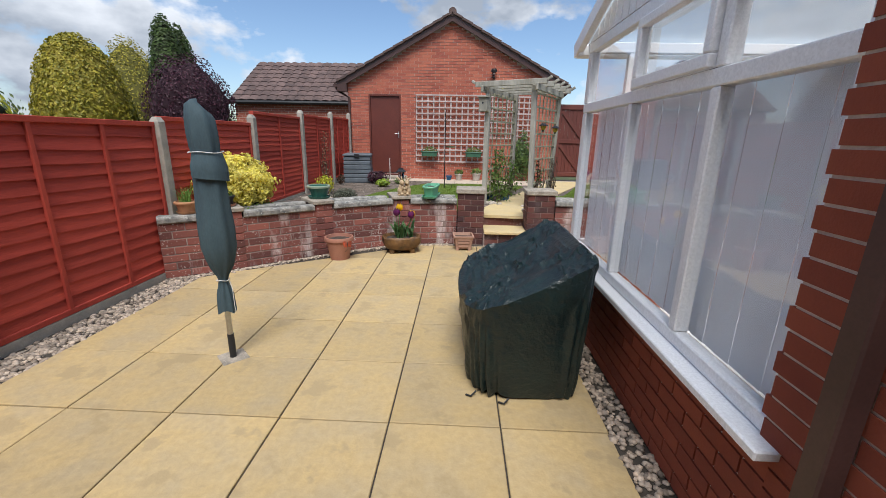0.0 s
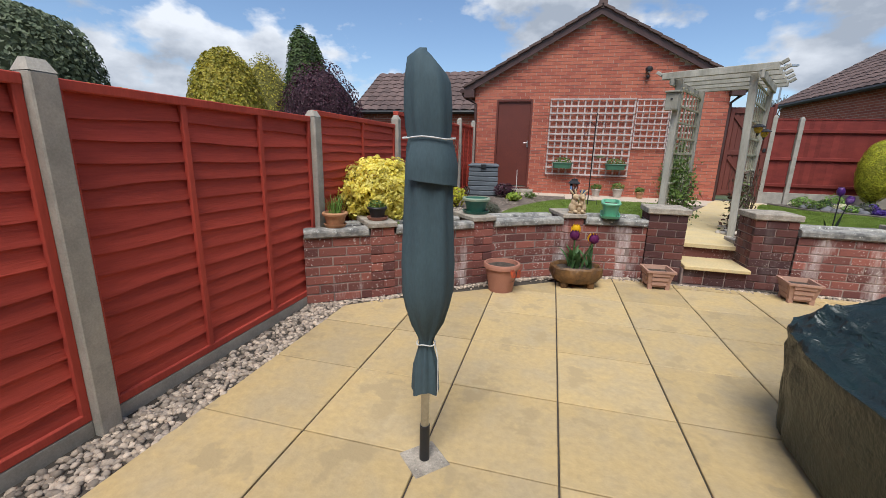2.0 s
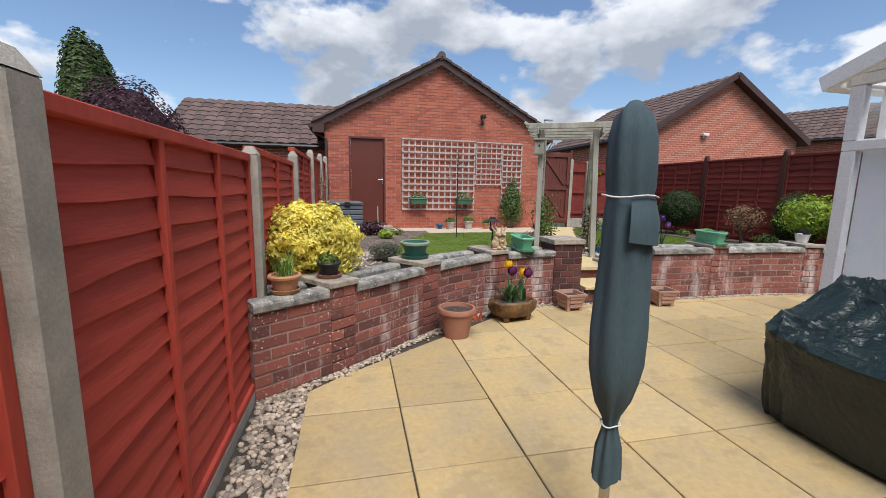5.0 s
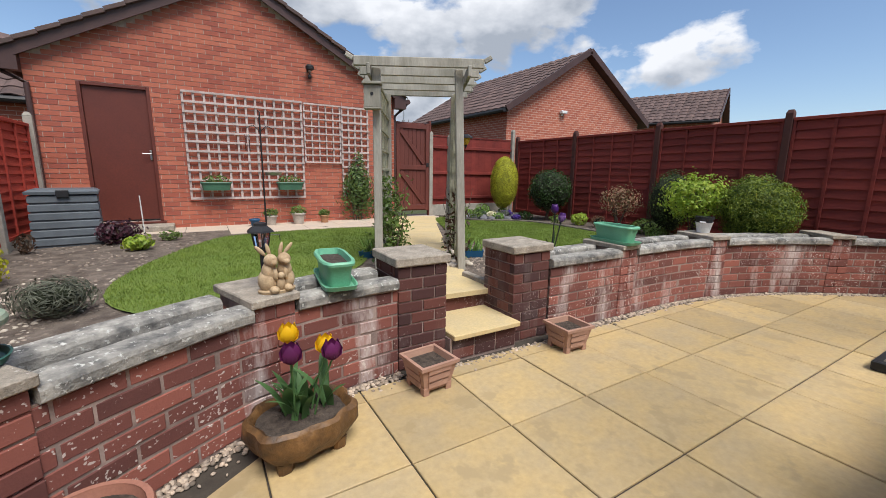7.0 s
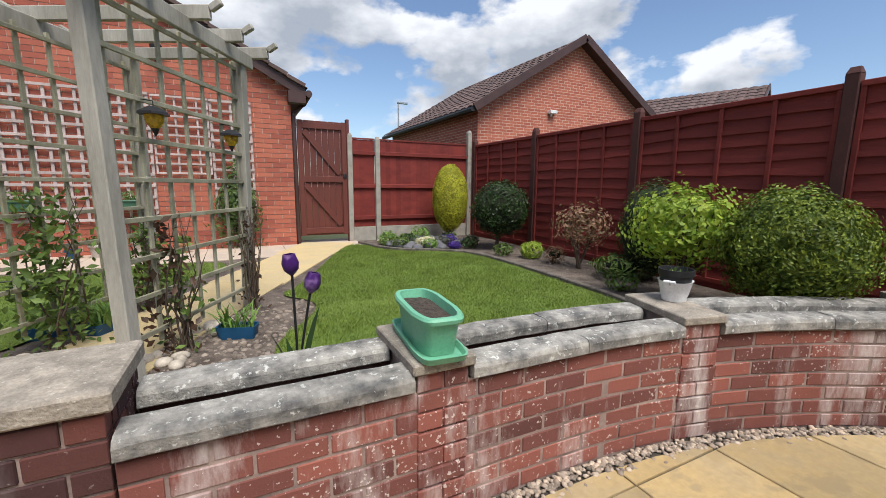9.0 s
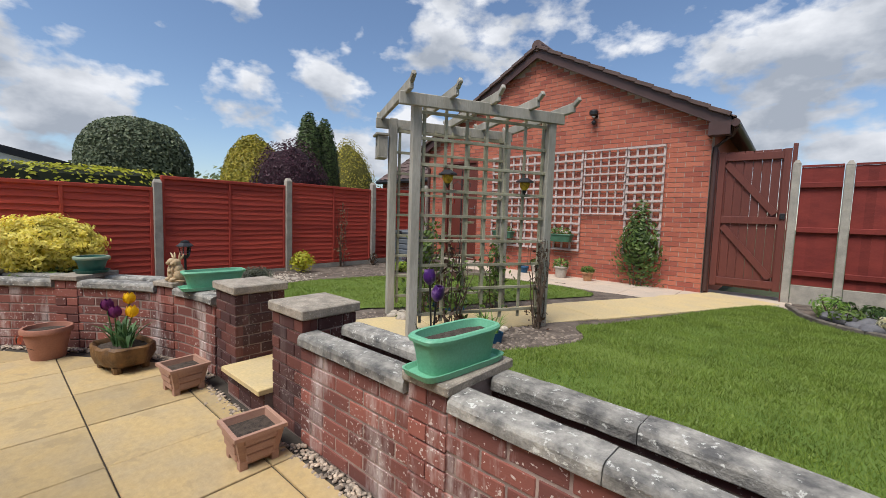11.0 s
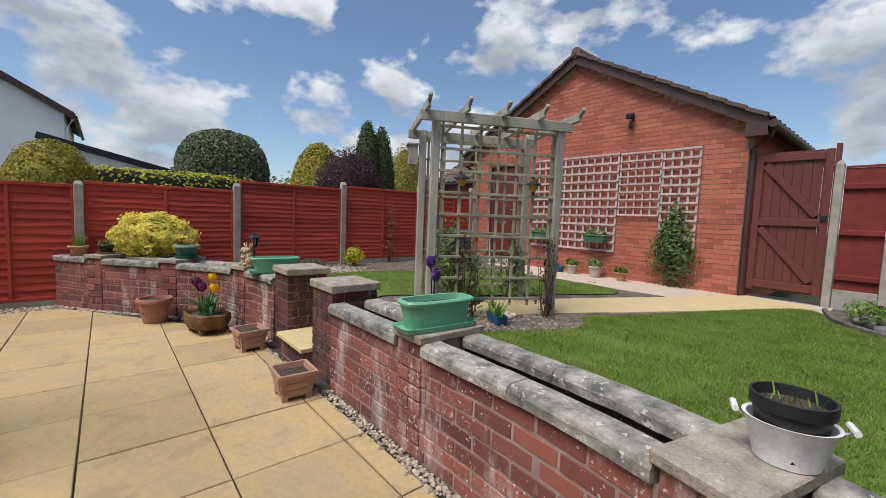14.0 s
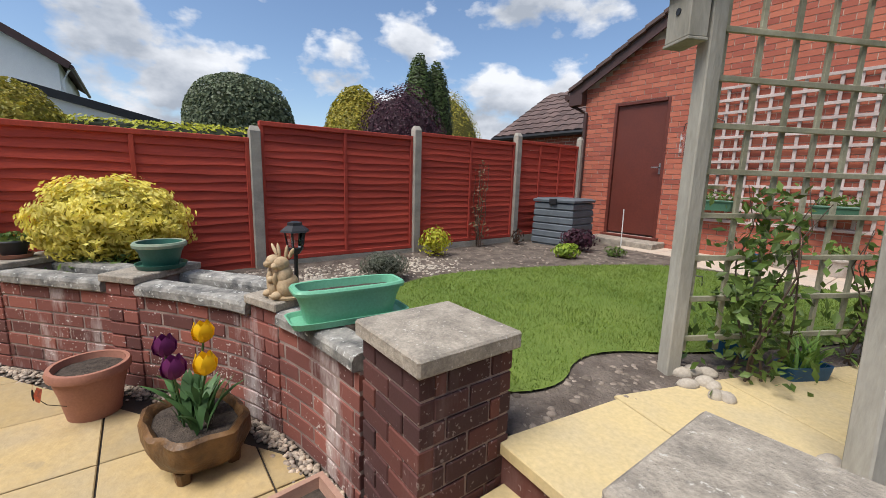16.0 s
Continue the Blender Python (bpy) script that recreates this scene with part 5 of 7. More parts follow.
# ---- leaf and thing materials ----
YELLOW_LEAF = leaf_mat("golden_choisya_leaves", (0.90, 0.80, 0.24), (0.70, 0.62, 0.09), var=0.28, through_light=0.35)
LIME_LEAF = leaf_mat("bright_green_leaves", (0.38, 0.46, 0.06), (0.19, 0.31, 0.04), through_light=0.35)
GOLD_LEAF = leaf_mat("gold_green_leaves", (0.50, 0.47, 0.04), (0.34, 0.37, 0.03))
CONIFER_GOLD = leaf_mat("golden_conifer", (0.42, 0.34, 0.04), (0.20, 0.20, 0.03), var=0.35)
CONIFER_DARK = leaf_mat("dark_conifer", (0.075, 0.115, 0.028), (0.04, 0.065, 0.018), var=0.35)
CONIFER_BLUE = leaf_mat("grey_green_conifer", (0.17, 0.20, 0.115), (0.09, 0.115, 0.065), var=0.35)
PURPLE_LEAF = leaf_mat("dark_purple_leaves", (0.085, 0.030, 0.045), (0.038, 0.016, 0.026), var=0.4)
DARK_LEAF = leaf_mat("dark_green_leaves", (0.045, 0.085, 0.022), (0.022, 0.048, 0.014), var=0.35, rough=0.35)
BOX_LEAF = leaf_mat("yellow_green_evergreen_leaves", (0.22, 0.275, 0.032), (0.050, 0.095, 0.015), through_light=0.2)
MID_LEAF = leaf_mat("mid_green_leaves", (0.14, 0.21, 0.045), (0.065, 0.115, 0.026), var=0.35)
PINK_LEAF = leaf_mat("pinkish_acer_leaves", (0.30, 0.15, 0.10), (0.16, 0.13, 0.06), var=0.35)
BROWN_LEAF = leaf_mat("bronze_leaves", (0.10, 0.05, 0.03), (0.05, 0.035, 0.022))
GREY_LEAF = leaf_mat("grey_lavender_leaves", (0.14, 0.15, 0.11), (0.08, 0.09, 0.065))
BULB_LEAF = leaf_mat("bulb_leaves", (0.22, 0.36, 0.07), (0.12, 0.23, 0.05), var=0.2)
TULIP_LEAF = leaf_mat("tulip_leaves", (0.10, 0.20, 0.07), (0.07, 0.15, 0.05), var=0.15)
PETAL_YELLOW = leaf_mat("yellow_petals", (0.85, 0.55, 0.01), (0.80, 0.48, 0.01), var=0.1)
PETAL_PURPLE = leaf_mat("purple_petals", (0.17, 0.025, 0.12), (0.11, 0.015, 0.085), var=0.2)
PETAL_VIOLET = leaf_mat("violet_petals", (0.10, 0.05, 0.30), (0.06, 0.03, 0.2), var=0.2)
PETAL_WHITE = leaf_mat("pale_petals", (0.7, 0.7, 0.55), (0.6, 0.55, 0.3), var=0.1)
TERRACOTTA = mat("terracotta_plastic", (0.36, 0.165, 0.11), (0.30, 0.135, 0.095), rough=0.65, scale=5, bump=0.1)
PINK_CLAY = mat("dusty_pink_plastic", (0.40, 0.24, 0.175), (0.33, 0.19, 0.14), rough=0.65, scale=6, bump=0.2, stretch=(1, 1, 3))
CLAY_POT = mat("orange_clay", (0.46, 0.24, 0.12), (0.36, 0.18, 0.095), rough=0.8, scale=9, bump=0.3)
MINT = mat("mint_green_plastic", (0.155, 0.43, 0.275), (0.135, 0.38, 0.24), rough=0.45, scale=4, bump=0.05)
TEAL = mat("dark_teal_plastic", (0.035, 0.135, 0.10), (0.028, 0.11, 0.085), rough=0.4, scale=4, bump=0.05)
TEAL_RIM = mat("faded_teal_rim", (0.30, 0.33, 0.24), (0.16, 0.24, 0.18), rough=0.7, scale=14)
BOWL = mat("brown_glazed_log_bowl", (0.19, 0.098, 0.035), (0.055, 0.030, 0.015), rough=0.5, scale=9, bump=0.7, bscale=30, bdist=0.01)
COVER_TARP = mat("dark_green_tarpaulin", (0.006, 0.018, 0.018), (0.004, 0.012, 0.013), rough=0.36, scale=6, bump=0.9, bscale=30, spec=0.5, bdist=0.012)
COVER_CLOTH = mat("slate_green_canvas", (0.055, 0.090, 0.105), (0.040, 0.066, 0.080), rough=0.8, scale=5, bump=0.3, bscale=120, stretch=(1, 1, .3))
PLASTIC_BLACK = mat("black_plastic", (0.018, 0.019, 0.022), rough=0.5, bump=0.05)
COMPOSTER = mat("weathered_grey_plastic", (0.115, 0.135, 0.155), (0.085, 0.10, 0.115), rough=0.65, scale=5, bump=0.2)
BLUE_PLASTIC = mat("blue_plastic", (0.012, 0.085, 0.19), rough=0.5, bump=0.05)
WHITE_ENAMEL = mat("white_enamel_bucket", (0.86, 0.88, 0.89), rough=0.35, bump=0.03)
STATUE = mat("cream_brown_resin", (0.50, 0.38, 0.24), (0.33, 0.23, 0.13), rough=0.75, scale=18, bump=0.5, bscale=120)
STRING = mat("white_cord", (0.7, 0.7, 0.68), rough=0.9)
ROCK = mat("pale_rockery_stone", (0.52, 0.46, 0.38), (0.33, 0.29, 0.24), rough=0.9, scale=9, bump=0.7)
DARK_ROCK = mat("slate_grey_rock", (0.15, 0.15, 0.16), (0.09, 0.09, 0.10), rough=0.9, scale=9, bump=0.7)
RED_WING = mat("orange_red_wings", (0.45, 0.07, 0.02), (0.12, 0.03, 0.02), rough=0.6, scale=40, bump=0.0)
YELLOW_GLASS = mat("amber_yellow_glaze", (0.62, 0.40, 0.03), (0.25, 0.15, 0.02), rough=0.25, scale=40, bump=0.1)


# ---- trellises on the garage ----
def lattice(name, label, m, w, h, nx, nz, material, bar=0.034, deep=0.018, frame=True, gap=0.0, group=""):
    """A trellis of flat uprights with flat rails before them; local x across, z up, front towards -y."""
    root = thing(name, label, "trellis", m, group)
    for i in range(nx):
        x = (w - bar) * i / (nx - 1)
        part("upright", Shape().box(x, x + bar, 0, deep, 0, h, c=0.002), material, root)
    for j in range(nz):
        z = (h - bar) * j / (nz - 1)
        part("rail", Shape().box(0, w, -deep, -0.0005, z, z + bar, c=0.002), material, root)
    return root


lattice("wall_trellis", "pale weathered square trellis fixed to the garage wall", pose(-1.49, GARAGE_Y - 0.045, 0.84), 1.89, 1.77, 13, 12, TRELLIS, 0.036, group="garage trellises")
lattice("wall_trellis", "pale weathered square trellis panel under the wall light", pose(0.42, GARAGE_Y - 0.045, 1.50), 0.70, 1.09, 6, 9, TRELLIS, 0.026, group="garage trellises")
lattice("wall_trellis", "narrow pale trellis behind a climbing plant", pose(1.13, GARAGE_Y - 0.045, 0.85), 0.56, 1.74, 5, 13, TRELLIS, 0.034, group="garage trellises")

CLIMB_LEAF = leaf_mat("glossy_climber_leaves", (0.13, 0.19, 0.05), (0.045, 0.085, 0.025), var=0.35, rough=0.35)
climb = thing("climbing_plant", "dark green evergreen climber on the garage trellis", "climbing plant", pose(1.42, GARAGE_Y - 0.14, GARDEN))
P, N = crown((0.46, 0.15, 0.66), 1100, 41, 0.4, 2.8, 0.7)
P[:, 0] *= np.clip(0.75 + 0.5 * (-P[:, 2]), 0.45, 1.2)
part("foliage", leaf_mesh("foliage", P + np.array([0, 0, 0.66]), N + np.array([0, -0.5, 0.3]), 0.085, 0.42, 41), CLIMB_LEAF, climb)
for k in range(4):
    part("stem", Shape().tube([(0.05 * k - 0.1, 0.02, 0), (0.08 * k - 0.15, 0, 0.5), (0.1 * k - 0.2, 0.02, 1.1)], [0.012, 0.01, 0.006], 6), BARK, climb, smooth=40)

lamp = thing("wall_light", "small black outdoor wall light with sensor on the gable", "wall light", pose(0.56, GARAGE_Y - 0.01, 3.08))
part("bracket", Shape().box(-0.035, 0.035, -0.03, 0.0, 0.06, 0.16, c=0.005), BLACK_METAL, lamp)
lamp_head = part("head", Shape().loft([(0.05, 0.05, 0.17), (0.075, 0.075, 0.14), (0.07, 0.07, 0.09), (0.03, 0.03, 0.07)], 14, 2, pose(0, -0.10, 0)), BLACK_METAL, lamp, smooth=40)
part("sensor", ball(Shape(), (0.0, -0.07, -0.03), (0.035, 0.04, 0.045)), BLACK_METAL, lamp, smooth=60)
part("lens", ball(Shape(), (0.0, -0.1, 0.06), (0.03, 0.03, 0.025)), STEEL, lamp_head, "pale lens", smooth=60)
part("arm", Shape().tube([(0, -0.02, 0.1), (0, -0.09, 0.1), (0, -0.07, 0.0)], 0.012), BLACK_METAL, lamp, smooth=40)


# ---- pots and planters ----
def pot(name, label, m, r0, r1, h, material, n=28, power=2.0, ratio=1.0, rim=0.012, rim_h=0.03, soil=True, saucer=0.0, saucer_mat=None, rim_mat=None, group="", category="plant pot", saucer_power=None, bow=0.0):
    """A tapered pot with a rolled rim, soil inside and, if wanted, a saucer it stands in."""
    root = thing(name, label, category, m, group)
    lift_up = 0.012 if saucer else 0.0
    q = ratio
    rings = [(r0, r0 * q, lift_up), (r0 + (r1 - r0) * 0.5, (r0 + (r1 - r0) * 0.5) * q, lift_up + h * 0.5), (r1, r1 * q, h - rim_h)]
    inner = [(r1 - 0.012, r1 * q - 0.012, h - 0.004), (r1 - 0.02, r1 * q - 0.02, h - 0.045)]
    body = part("body", Shape().loft(rings + inner, n, power, bow=bow), material, root, smooth=35)
    lip = [(r1 - 0.004, r1 * q - 0.004, h - rim_h), (r1 + rim, r1 * q + rim, h - rim_h), (r1 + rim + 0.003, r1 * q + rim + 0.003, h - rim_h * 0.4), (r1 + rim * 0.7, r1 * q + rim * 0.7, h), (r1 - 0.010, r1 * q - 0.010, h), (r1 - 0.012, r1 * q - 0.012, h - rim_h)]
    part("rim", Shape().loft(lip, n, power, close=False, bow=bow), rim_mat or material, body, smooth=35)
    if soil:
        s = Shape().loft([(r1 - 0.016, r1 * q - 0.016, h - 0.05), (r1 - 0.018, r1 * q - 0.018, h - 0.036), (r1 * 0.5, r1 * q * 0.5, h - 0.028), (0.01, 0.01, h - 0.026)], n, power, bow=bow)
        for i, p in enumerate(s.v):
            s.v[i] = (p[0], p[1], p[2] + 0.006 * noise.noise(Vector(p) * 60))
        part("soil", s, COMPOST, root, "dark compost", smooth=60)
    if saucer:
        k = saucer_power or power
        part("saucer", Shape().loft([(saucer - 0.015, (saucer - 0.015) * q, 0.0), (saucer, saucer * q + (0.0), 0.028), (saucer - 0.008, saucer * q - 0.008, 0.028), (saucer - 0.02, saucer * q - 0.02, 0.010)], n, k, bow=bow * 0.5), saucer_mat or material, root, smooth=35)
    return root


pot("terracotta_pot", "large empty terracotta-coloured plastic pot on the patio", pose(-1.73, 3.56, 0), 0.118, 0.166, 0.285, TERRACOTTA, rim_h=0.045, rim=0.014)
PATIO_BUTTERFLY = thing("butterfly_ornament", "orange-red metal butterfly on a wire beside the pot", "garden ornament", pose(-1.57, 3.36, 0.06))
part("wire", Shape().tube([(-0.062, 0.102, 0.05), (-0.02, 0.04, 0.10), (0, 0, 0.17)], 0.002, 5), BLACK_METAL, PATIO_BUTTERFLY)
for s in (-1, 1):
    wing = Shape().add([(0, 0, 0.17), (s * 0.02, 0.012, 0.215), (s * 0.055, 0.02, 0.21), (s * 0.05, 0.015, 0.175), (s * 0.04, 0.01, 0.14), (s * 0.012, 0.004, 0.14)], [(0, 1, 2, 3), (0, 3, 4, 5)])
    part("wing", wing, RED_WING, PATIO_BUTTERFLY, "orange-red wing", m=pose(0, 0, 0, 0, 0, 25))
part("body", ball(Shape(), (0, 0, 0.175), (0.005, 0.005, 0.03), 8, 6), BLACK_METAL, PATIO_BUTTERFLY)


def square_pot(m, label):
    """A square panelled planter on four corner feet."""
    root = thing("square_planter", label, "planter", m, "square pink planters")
    a, b, h = 0.098, 0.128, 0.205
    body = Shape().loft([(a, a, 0.025), (b, b, h - 0.022), (b - 0.010, b - 0.010, h - 0.004), (b - 0.018, b - 0.018, h - 0.05)], 4, 60, pose(0, 0, 0))
    part("body", body, PINK_CLAY, root)
    part("rim", Shape().loft([(b, b, h - 0.022), (b + 0.014, b + 0.014, h - 0.022), (b + 0.014, b + 0.014, h), (b - 0.008, b - 0.008, h), (b - 0.012, b - 0.012, h - 0.03)], 4, 60, close=False), PINK_CLAY, root)
    part("soil", Shape().loft([(b - 0.016, b - 0.016, h - 0.06), (b - 0.016, b - 0.016, h - 0.04), (0.02, 0.02, h - 0.034)], 4, 60), COMPOST, root)
    for sx in (-1, 1):
        for sy in (-1, 1):
            part("foot", Shape().loft([(0.020, 0.020, 0), (0.021, 0.021, 0.05)], 4, 60, pose(sx * (a - 0.014), sy * (a - 0.014), 0)), PINK_CLAY, root)
    for k in range(4):
        turn = Matrix.Rotation(k * math.pi / 2, 4, "Z")
        for z in (0.045, 0.095, 0.145):
            r = a + (b - a) * (z - 0.025) / 0.16
            part("slat_panel", Shape().box(-r * 0.72, r * 0.72, -r - 0.012, -r + 0.004, z, z + 0.040, turn, 0.004), PINK_CLAY, root)
    return root


square_pot(pose(-0.17, 4.19, 0, 0, 0, 5), "empty square dusty-pink planter with soil beside the steps")
square_pot(pose(1.08, 4.17, 0, 0, 0, -3), "empty square dusty-pink planter before the gate pier")


# tulip bowl
bowl = thing("tulip_bowl", "rustic brown log-shaped bowl planted with yellow and purple tulips", "planter", pose(-1.0, 3.97, 0, 0, 0, 12) @ Matrix.Scale(1.13, 4))
b = Shape().loft([(0.12, 0.09, 0.03), (0.19, 0.145, 0.055), (0.225, 0.175, 0.12), (0.225, 0.175, 0.185), (0.205, 0.155, 0.20), (0.19, 0.142, 0.185), (0.185, 0.138, 0.15)], 40, 2.6)
for i, p in enumerate(b.v):
    q = Vector(p)
    k = 1 + 0.07 * noise.noise(q * 11) + 0.035 * math.sin(9 * math.atan2(p[1], p[0]))
    b.v[i] = (p[0] * k, p[1] * k, p[2] + 0.008 * noise.noise(q * 17))
part("bowl", b, BOWL, bowl, smooth=50)
for sx in (-1, 1):
    for sy in (-1, 1):
        part("foot", Shape().loft([(0.03, 0.025, 0), (0.035, 0.03, 0.05)], 8, 3, pose(sx * 0.12, sy * 0.09, 0)), BOWL, bowl)
part("soil", Shape().loft([(0.188, 0.14, 0.15), (0.184, 0.138, 0.165), (0.1, 0.08, 0.172), (0.01, 0.01, 0.174)], 30, 2.6), COMPOST, bowl)
rs = random.Random(8)


def tulip(parent, x, y, z, h, material, lean=(0, 0), size=1.0):
    top = Vector((x + lean[0], y + lean[1], z + h))
    stem = part("stem", Shape().tube([(x, y, z - 0.02), (x + lean[0] * 0.4, y + lean[1] * 0.4, z + h * 0.5), top], 0.0045, 6), TULIP_LEAF, parent, "green stem")
    head = Shape()
    for k in range(6):
        a, inner = k * math.pi / 3, 0.85 if k % 2 else 1.0
        v = []
        for t, r in ((0, 0.006), (0.25, 0.026), (0.6, 0.030), (0.85, 0.024), (1.0, 0.022)):
            wide = (0.010, 0.022, 0.022, 0.012, 0.001)[(0, 0.25, 0.6, 0.85, 1.0).index(t)]
            c = Vector((math.cos(a), math.sin(a), 0))
            s = Vector((-c.y, c.x, 0))
            p = top + (c * r * inner + Vector((0, 0, 0.072 * t))) * size
            v += [p - s * wide * size, p + c * 0.004, p + s * wide * size]
        head.add(v, [q for i in range(4) for q in ((3 * i, 3 * i + 1, 3 * i + 4, 3 * i + 3), (3 * i + 1, 3 * i + 2, 3 * i + 5, 3 * i + 4))])
    part("flower", head, material, parent, "cupped tulip flower", smooth=60)
    return stem


for x, y, h, material, lean in ((-0.026, 0.017, 0.309, PETAL_YELLOW, (0.008, 0.040)), (0.038, -0.003, 0.234, PETAL_YELLOW, (0.087, 0.015)), (-0.045, -0.039, 0.274, PETAL_PURPLE, (-0.015, -0.029)), (0.030, -0.047, 0.247, PETAL_PURPLE, (0.077, -0.039))):
    tulip(bowl, x, y, 0.17, h, material, lean, 1.2)
for k in range(26):
    leaf = blade(Shape(), (rs.uniform(-0.07, 0.12), rs.uniform(-0.05, 0.06), 0.165), rs.uniform(0, 6.28), rs.uniform(0.18, 0.27), rs.uniform(0.020, 0.030), rs.uniform(0.3, 0.8))
    part("leaf", leaf, TULIP_LEAF, bowl, smooth=60)

# long mint planters with trays
pot("long_planter", "mint green plastic trough planter with dry soil on the coping", pose(-0.65, 4.58, 0.672, 0, 0, 84), 0.20, 0.24, 0.165, MINT, 32, 7, 0.40, 0.012, 0.024, saucer=0.275, saucer_power=8, group="mint trough planters", category="planter", bow=0.22)
pot("long_planter", "mint green plastic trough planter with dry soil on a cap stone", pose(2.17, 4.61, 0.708, 0, 0, 85), 0.19, 0.222, 0.172, MINT, 32, 6, 0.42, 0.012, 0.024, saucer=0.255, saucer_power=8, group="mint trough planters", category="planter", bow=0.22)
pot("round_planter", "round dark teal plastic pot with faded rim in a saucer", pose(-2.08, 3.93, 0.708), 0.095, 0.135, 0.165, TEAL, 32, 2, 1, 0.012, 0.03, saucer=0.145, rim_mat=TEAL_RIM)
gp = pot("grass_pot", "small clay pot of spiky green grass in a saucer", pose(-3.15, 2.86, 0.668), 0.075, 0.10, 0.13, CLAY_POT, 24, 2, 1, 0.01, 0.025, saucer=0.10)
tuft = Shape()
for k in range(90):
    blade(tuft, (rs.uniform(-0.05, 0.05), rs.uniform(-0.05, 0.05), 0.10), rs.uniform(0, 6.28), rs.uniform(0.12, 0.22), 0.003, rs.uniform(0.05, 0.5), 3)
part("grass_tuft", tuft, BULB_LEAF, gp, "spiky green grass")
sp = pot("small_black_pot", "small black pot with a green plant on a brown saucer", pose(-2.87, 3.14, 0.708), 0.06, 0.085, 0.12, PLASTIC_BLACK, 24, 2, 1, 0.006, 0.02, saucer=0.10, saucer_mat=TERRACOTTA)
P, N = crown((0.08, 0.08, 0.05), 120, 61)
part("foliage", leaf_mesh("foliage", P + np.array([0, 0, 0.13]), N, 0.04, 0.5, 61), MID_LEAF, sp)

# bucket with a pot in it
bucket = thing("bucket", "white enamel bucket with wooden-grip handle holding a black pot", "bucket", pose(3.77, 4.58, 0.708, 0, 0, 20))
part("body", Shape().loft([(0.075, 0.065, 0.0), (0.105, 0.09, 0.115), (0.11, 0.095, 0.12), (0.10, 0.085, 0.118), (0.075, 0.065, 0.02)], 28), WHITE_ENAMEL, bucket, smooth=35)
for s in (-1, 1):
    part("handle", Shape().tube([(s * 0.105, 0.0, 0.105), (s * 0.13, 0.0, 0.12), (s * 0.135, 0, 0.13)], 0.004, 6), STEEL, bucket, "steel handle end")
    part("grip", Shape().tube([(s * 0.128, -0.03, 0.127), (s * 0.128, 0.03, 0.127)], 0.009, 8), WHITE_ENAMEL, bucket, "pale grip")
bp = thing("black_plant_pot", "black ridged plastic plant pot with sprouting shoots in the bucket", "plant pot", pose(3.77, 4.58, 0.73))
part("body", Shape().loft([(0.07, 0.07, 0.0), (0.088, 0.088, 0.13), (0.096, 0.096, 0.13), (0.097, 0.097, 0.165), (0.090, 0.090, 0.165), (0.085, 0.085, 0.13)], 28), PLASTIC_BLACK, bp, smooth=35)
part("soil", Shape().loft([(0.084, 0.084, 0.12), (0.084, 0.084, 0.135), (0.01, 0.01, 0.14)], 20), COMPOST, bp)
shoots = Shape()
for k in range(22):
    blade(shoots, (rs.uniform(-0.06, 0.06), rs.uniform(-0.06, 0.06), 0.13), rs.uniform(0, 6.28), rs.uniform(0.03, 0.06), 0.003, 0.3, 3)
part("shoots", shoots, BULB_LEAF, bp)

door_pad = thing("door_step_tray", "low black framed step with pale top by the conservatory", "door step", pose(3.15, 2.56, 0))
part("frame", Shape().box(-0.42, 0.42, -0.26, 0.26, 0.003, 0.075, c=0.008), PLASTIC_BLACK, door_pad, "black plastic frame")
part("tread", Shape().box(-0.37, 0.37, -0.21, 0.21, 0.072, 0.082, c=0.003), CAP, door_pad, "pale tread")

# ---- covered garden furniture ----
def covered_top(x, y):
    """Height of the sheet: a straight slope from the chair's back beside the house down to its seat edge."""
    u = min(max((x + 0.13) / 0.64, 0), 1)
    v = min(max((y - 0.78) / 1.18, 0), 1)
    return 0.575 + 0.305 * u - 0.045 * math.sin(math.pi * v) * (1 - 0.6 * u) - 0.03 * math.sin(math.pi * u)


cover = Shape()
CN, rings = 340, []
def foot_line(k, grow=0.0):
    a = 2 * math.pi * k / CN
    ca, sa = math.cos(a), math.sin(a)
    y = math.copysign(abs(sa) ** 0.24, sa)
    bulge = 0.09 * (1 - y * y) if ca < 0 else 0.0
    return 0.205 + (0.335 + grow + bulge) * math.copysign(abs(ca) ** 0.24, ca), 1.37 + (0.595 + grow) * y


def wrinkle(p):
    q = Vector(p)
    return (1 - abs(noise.noise(q * 5.5))) ** 4 * 0.034 + (1 - abs(noise.noise(q * 12 + Vector((3, 1, 7))))) ** 4 * 0.022 + (1 - abs(noise.noise(q * 24 + Vector((1, 5, 2))))) ** 3 * 0.008 - 0.022


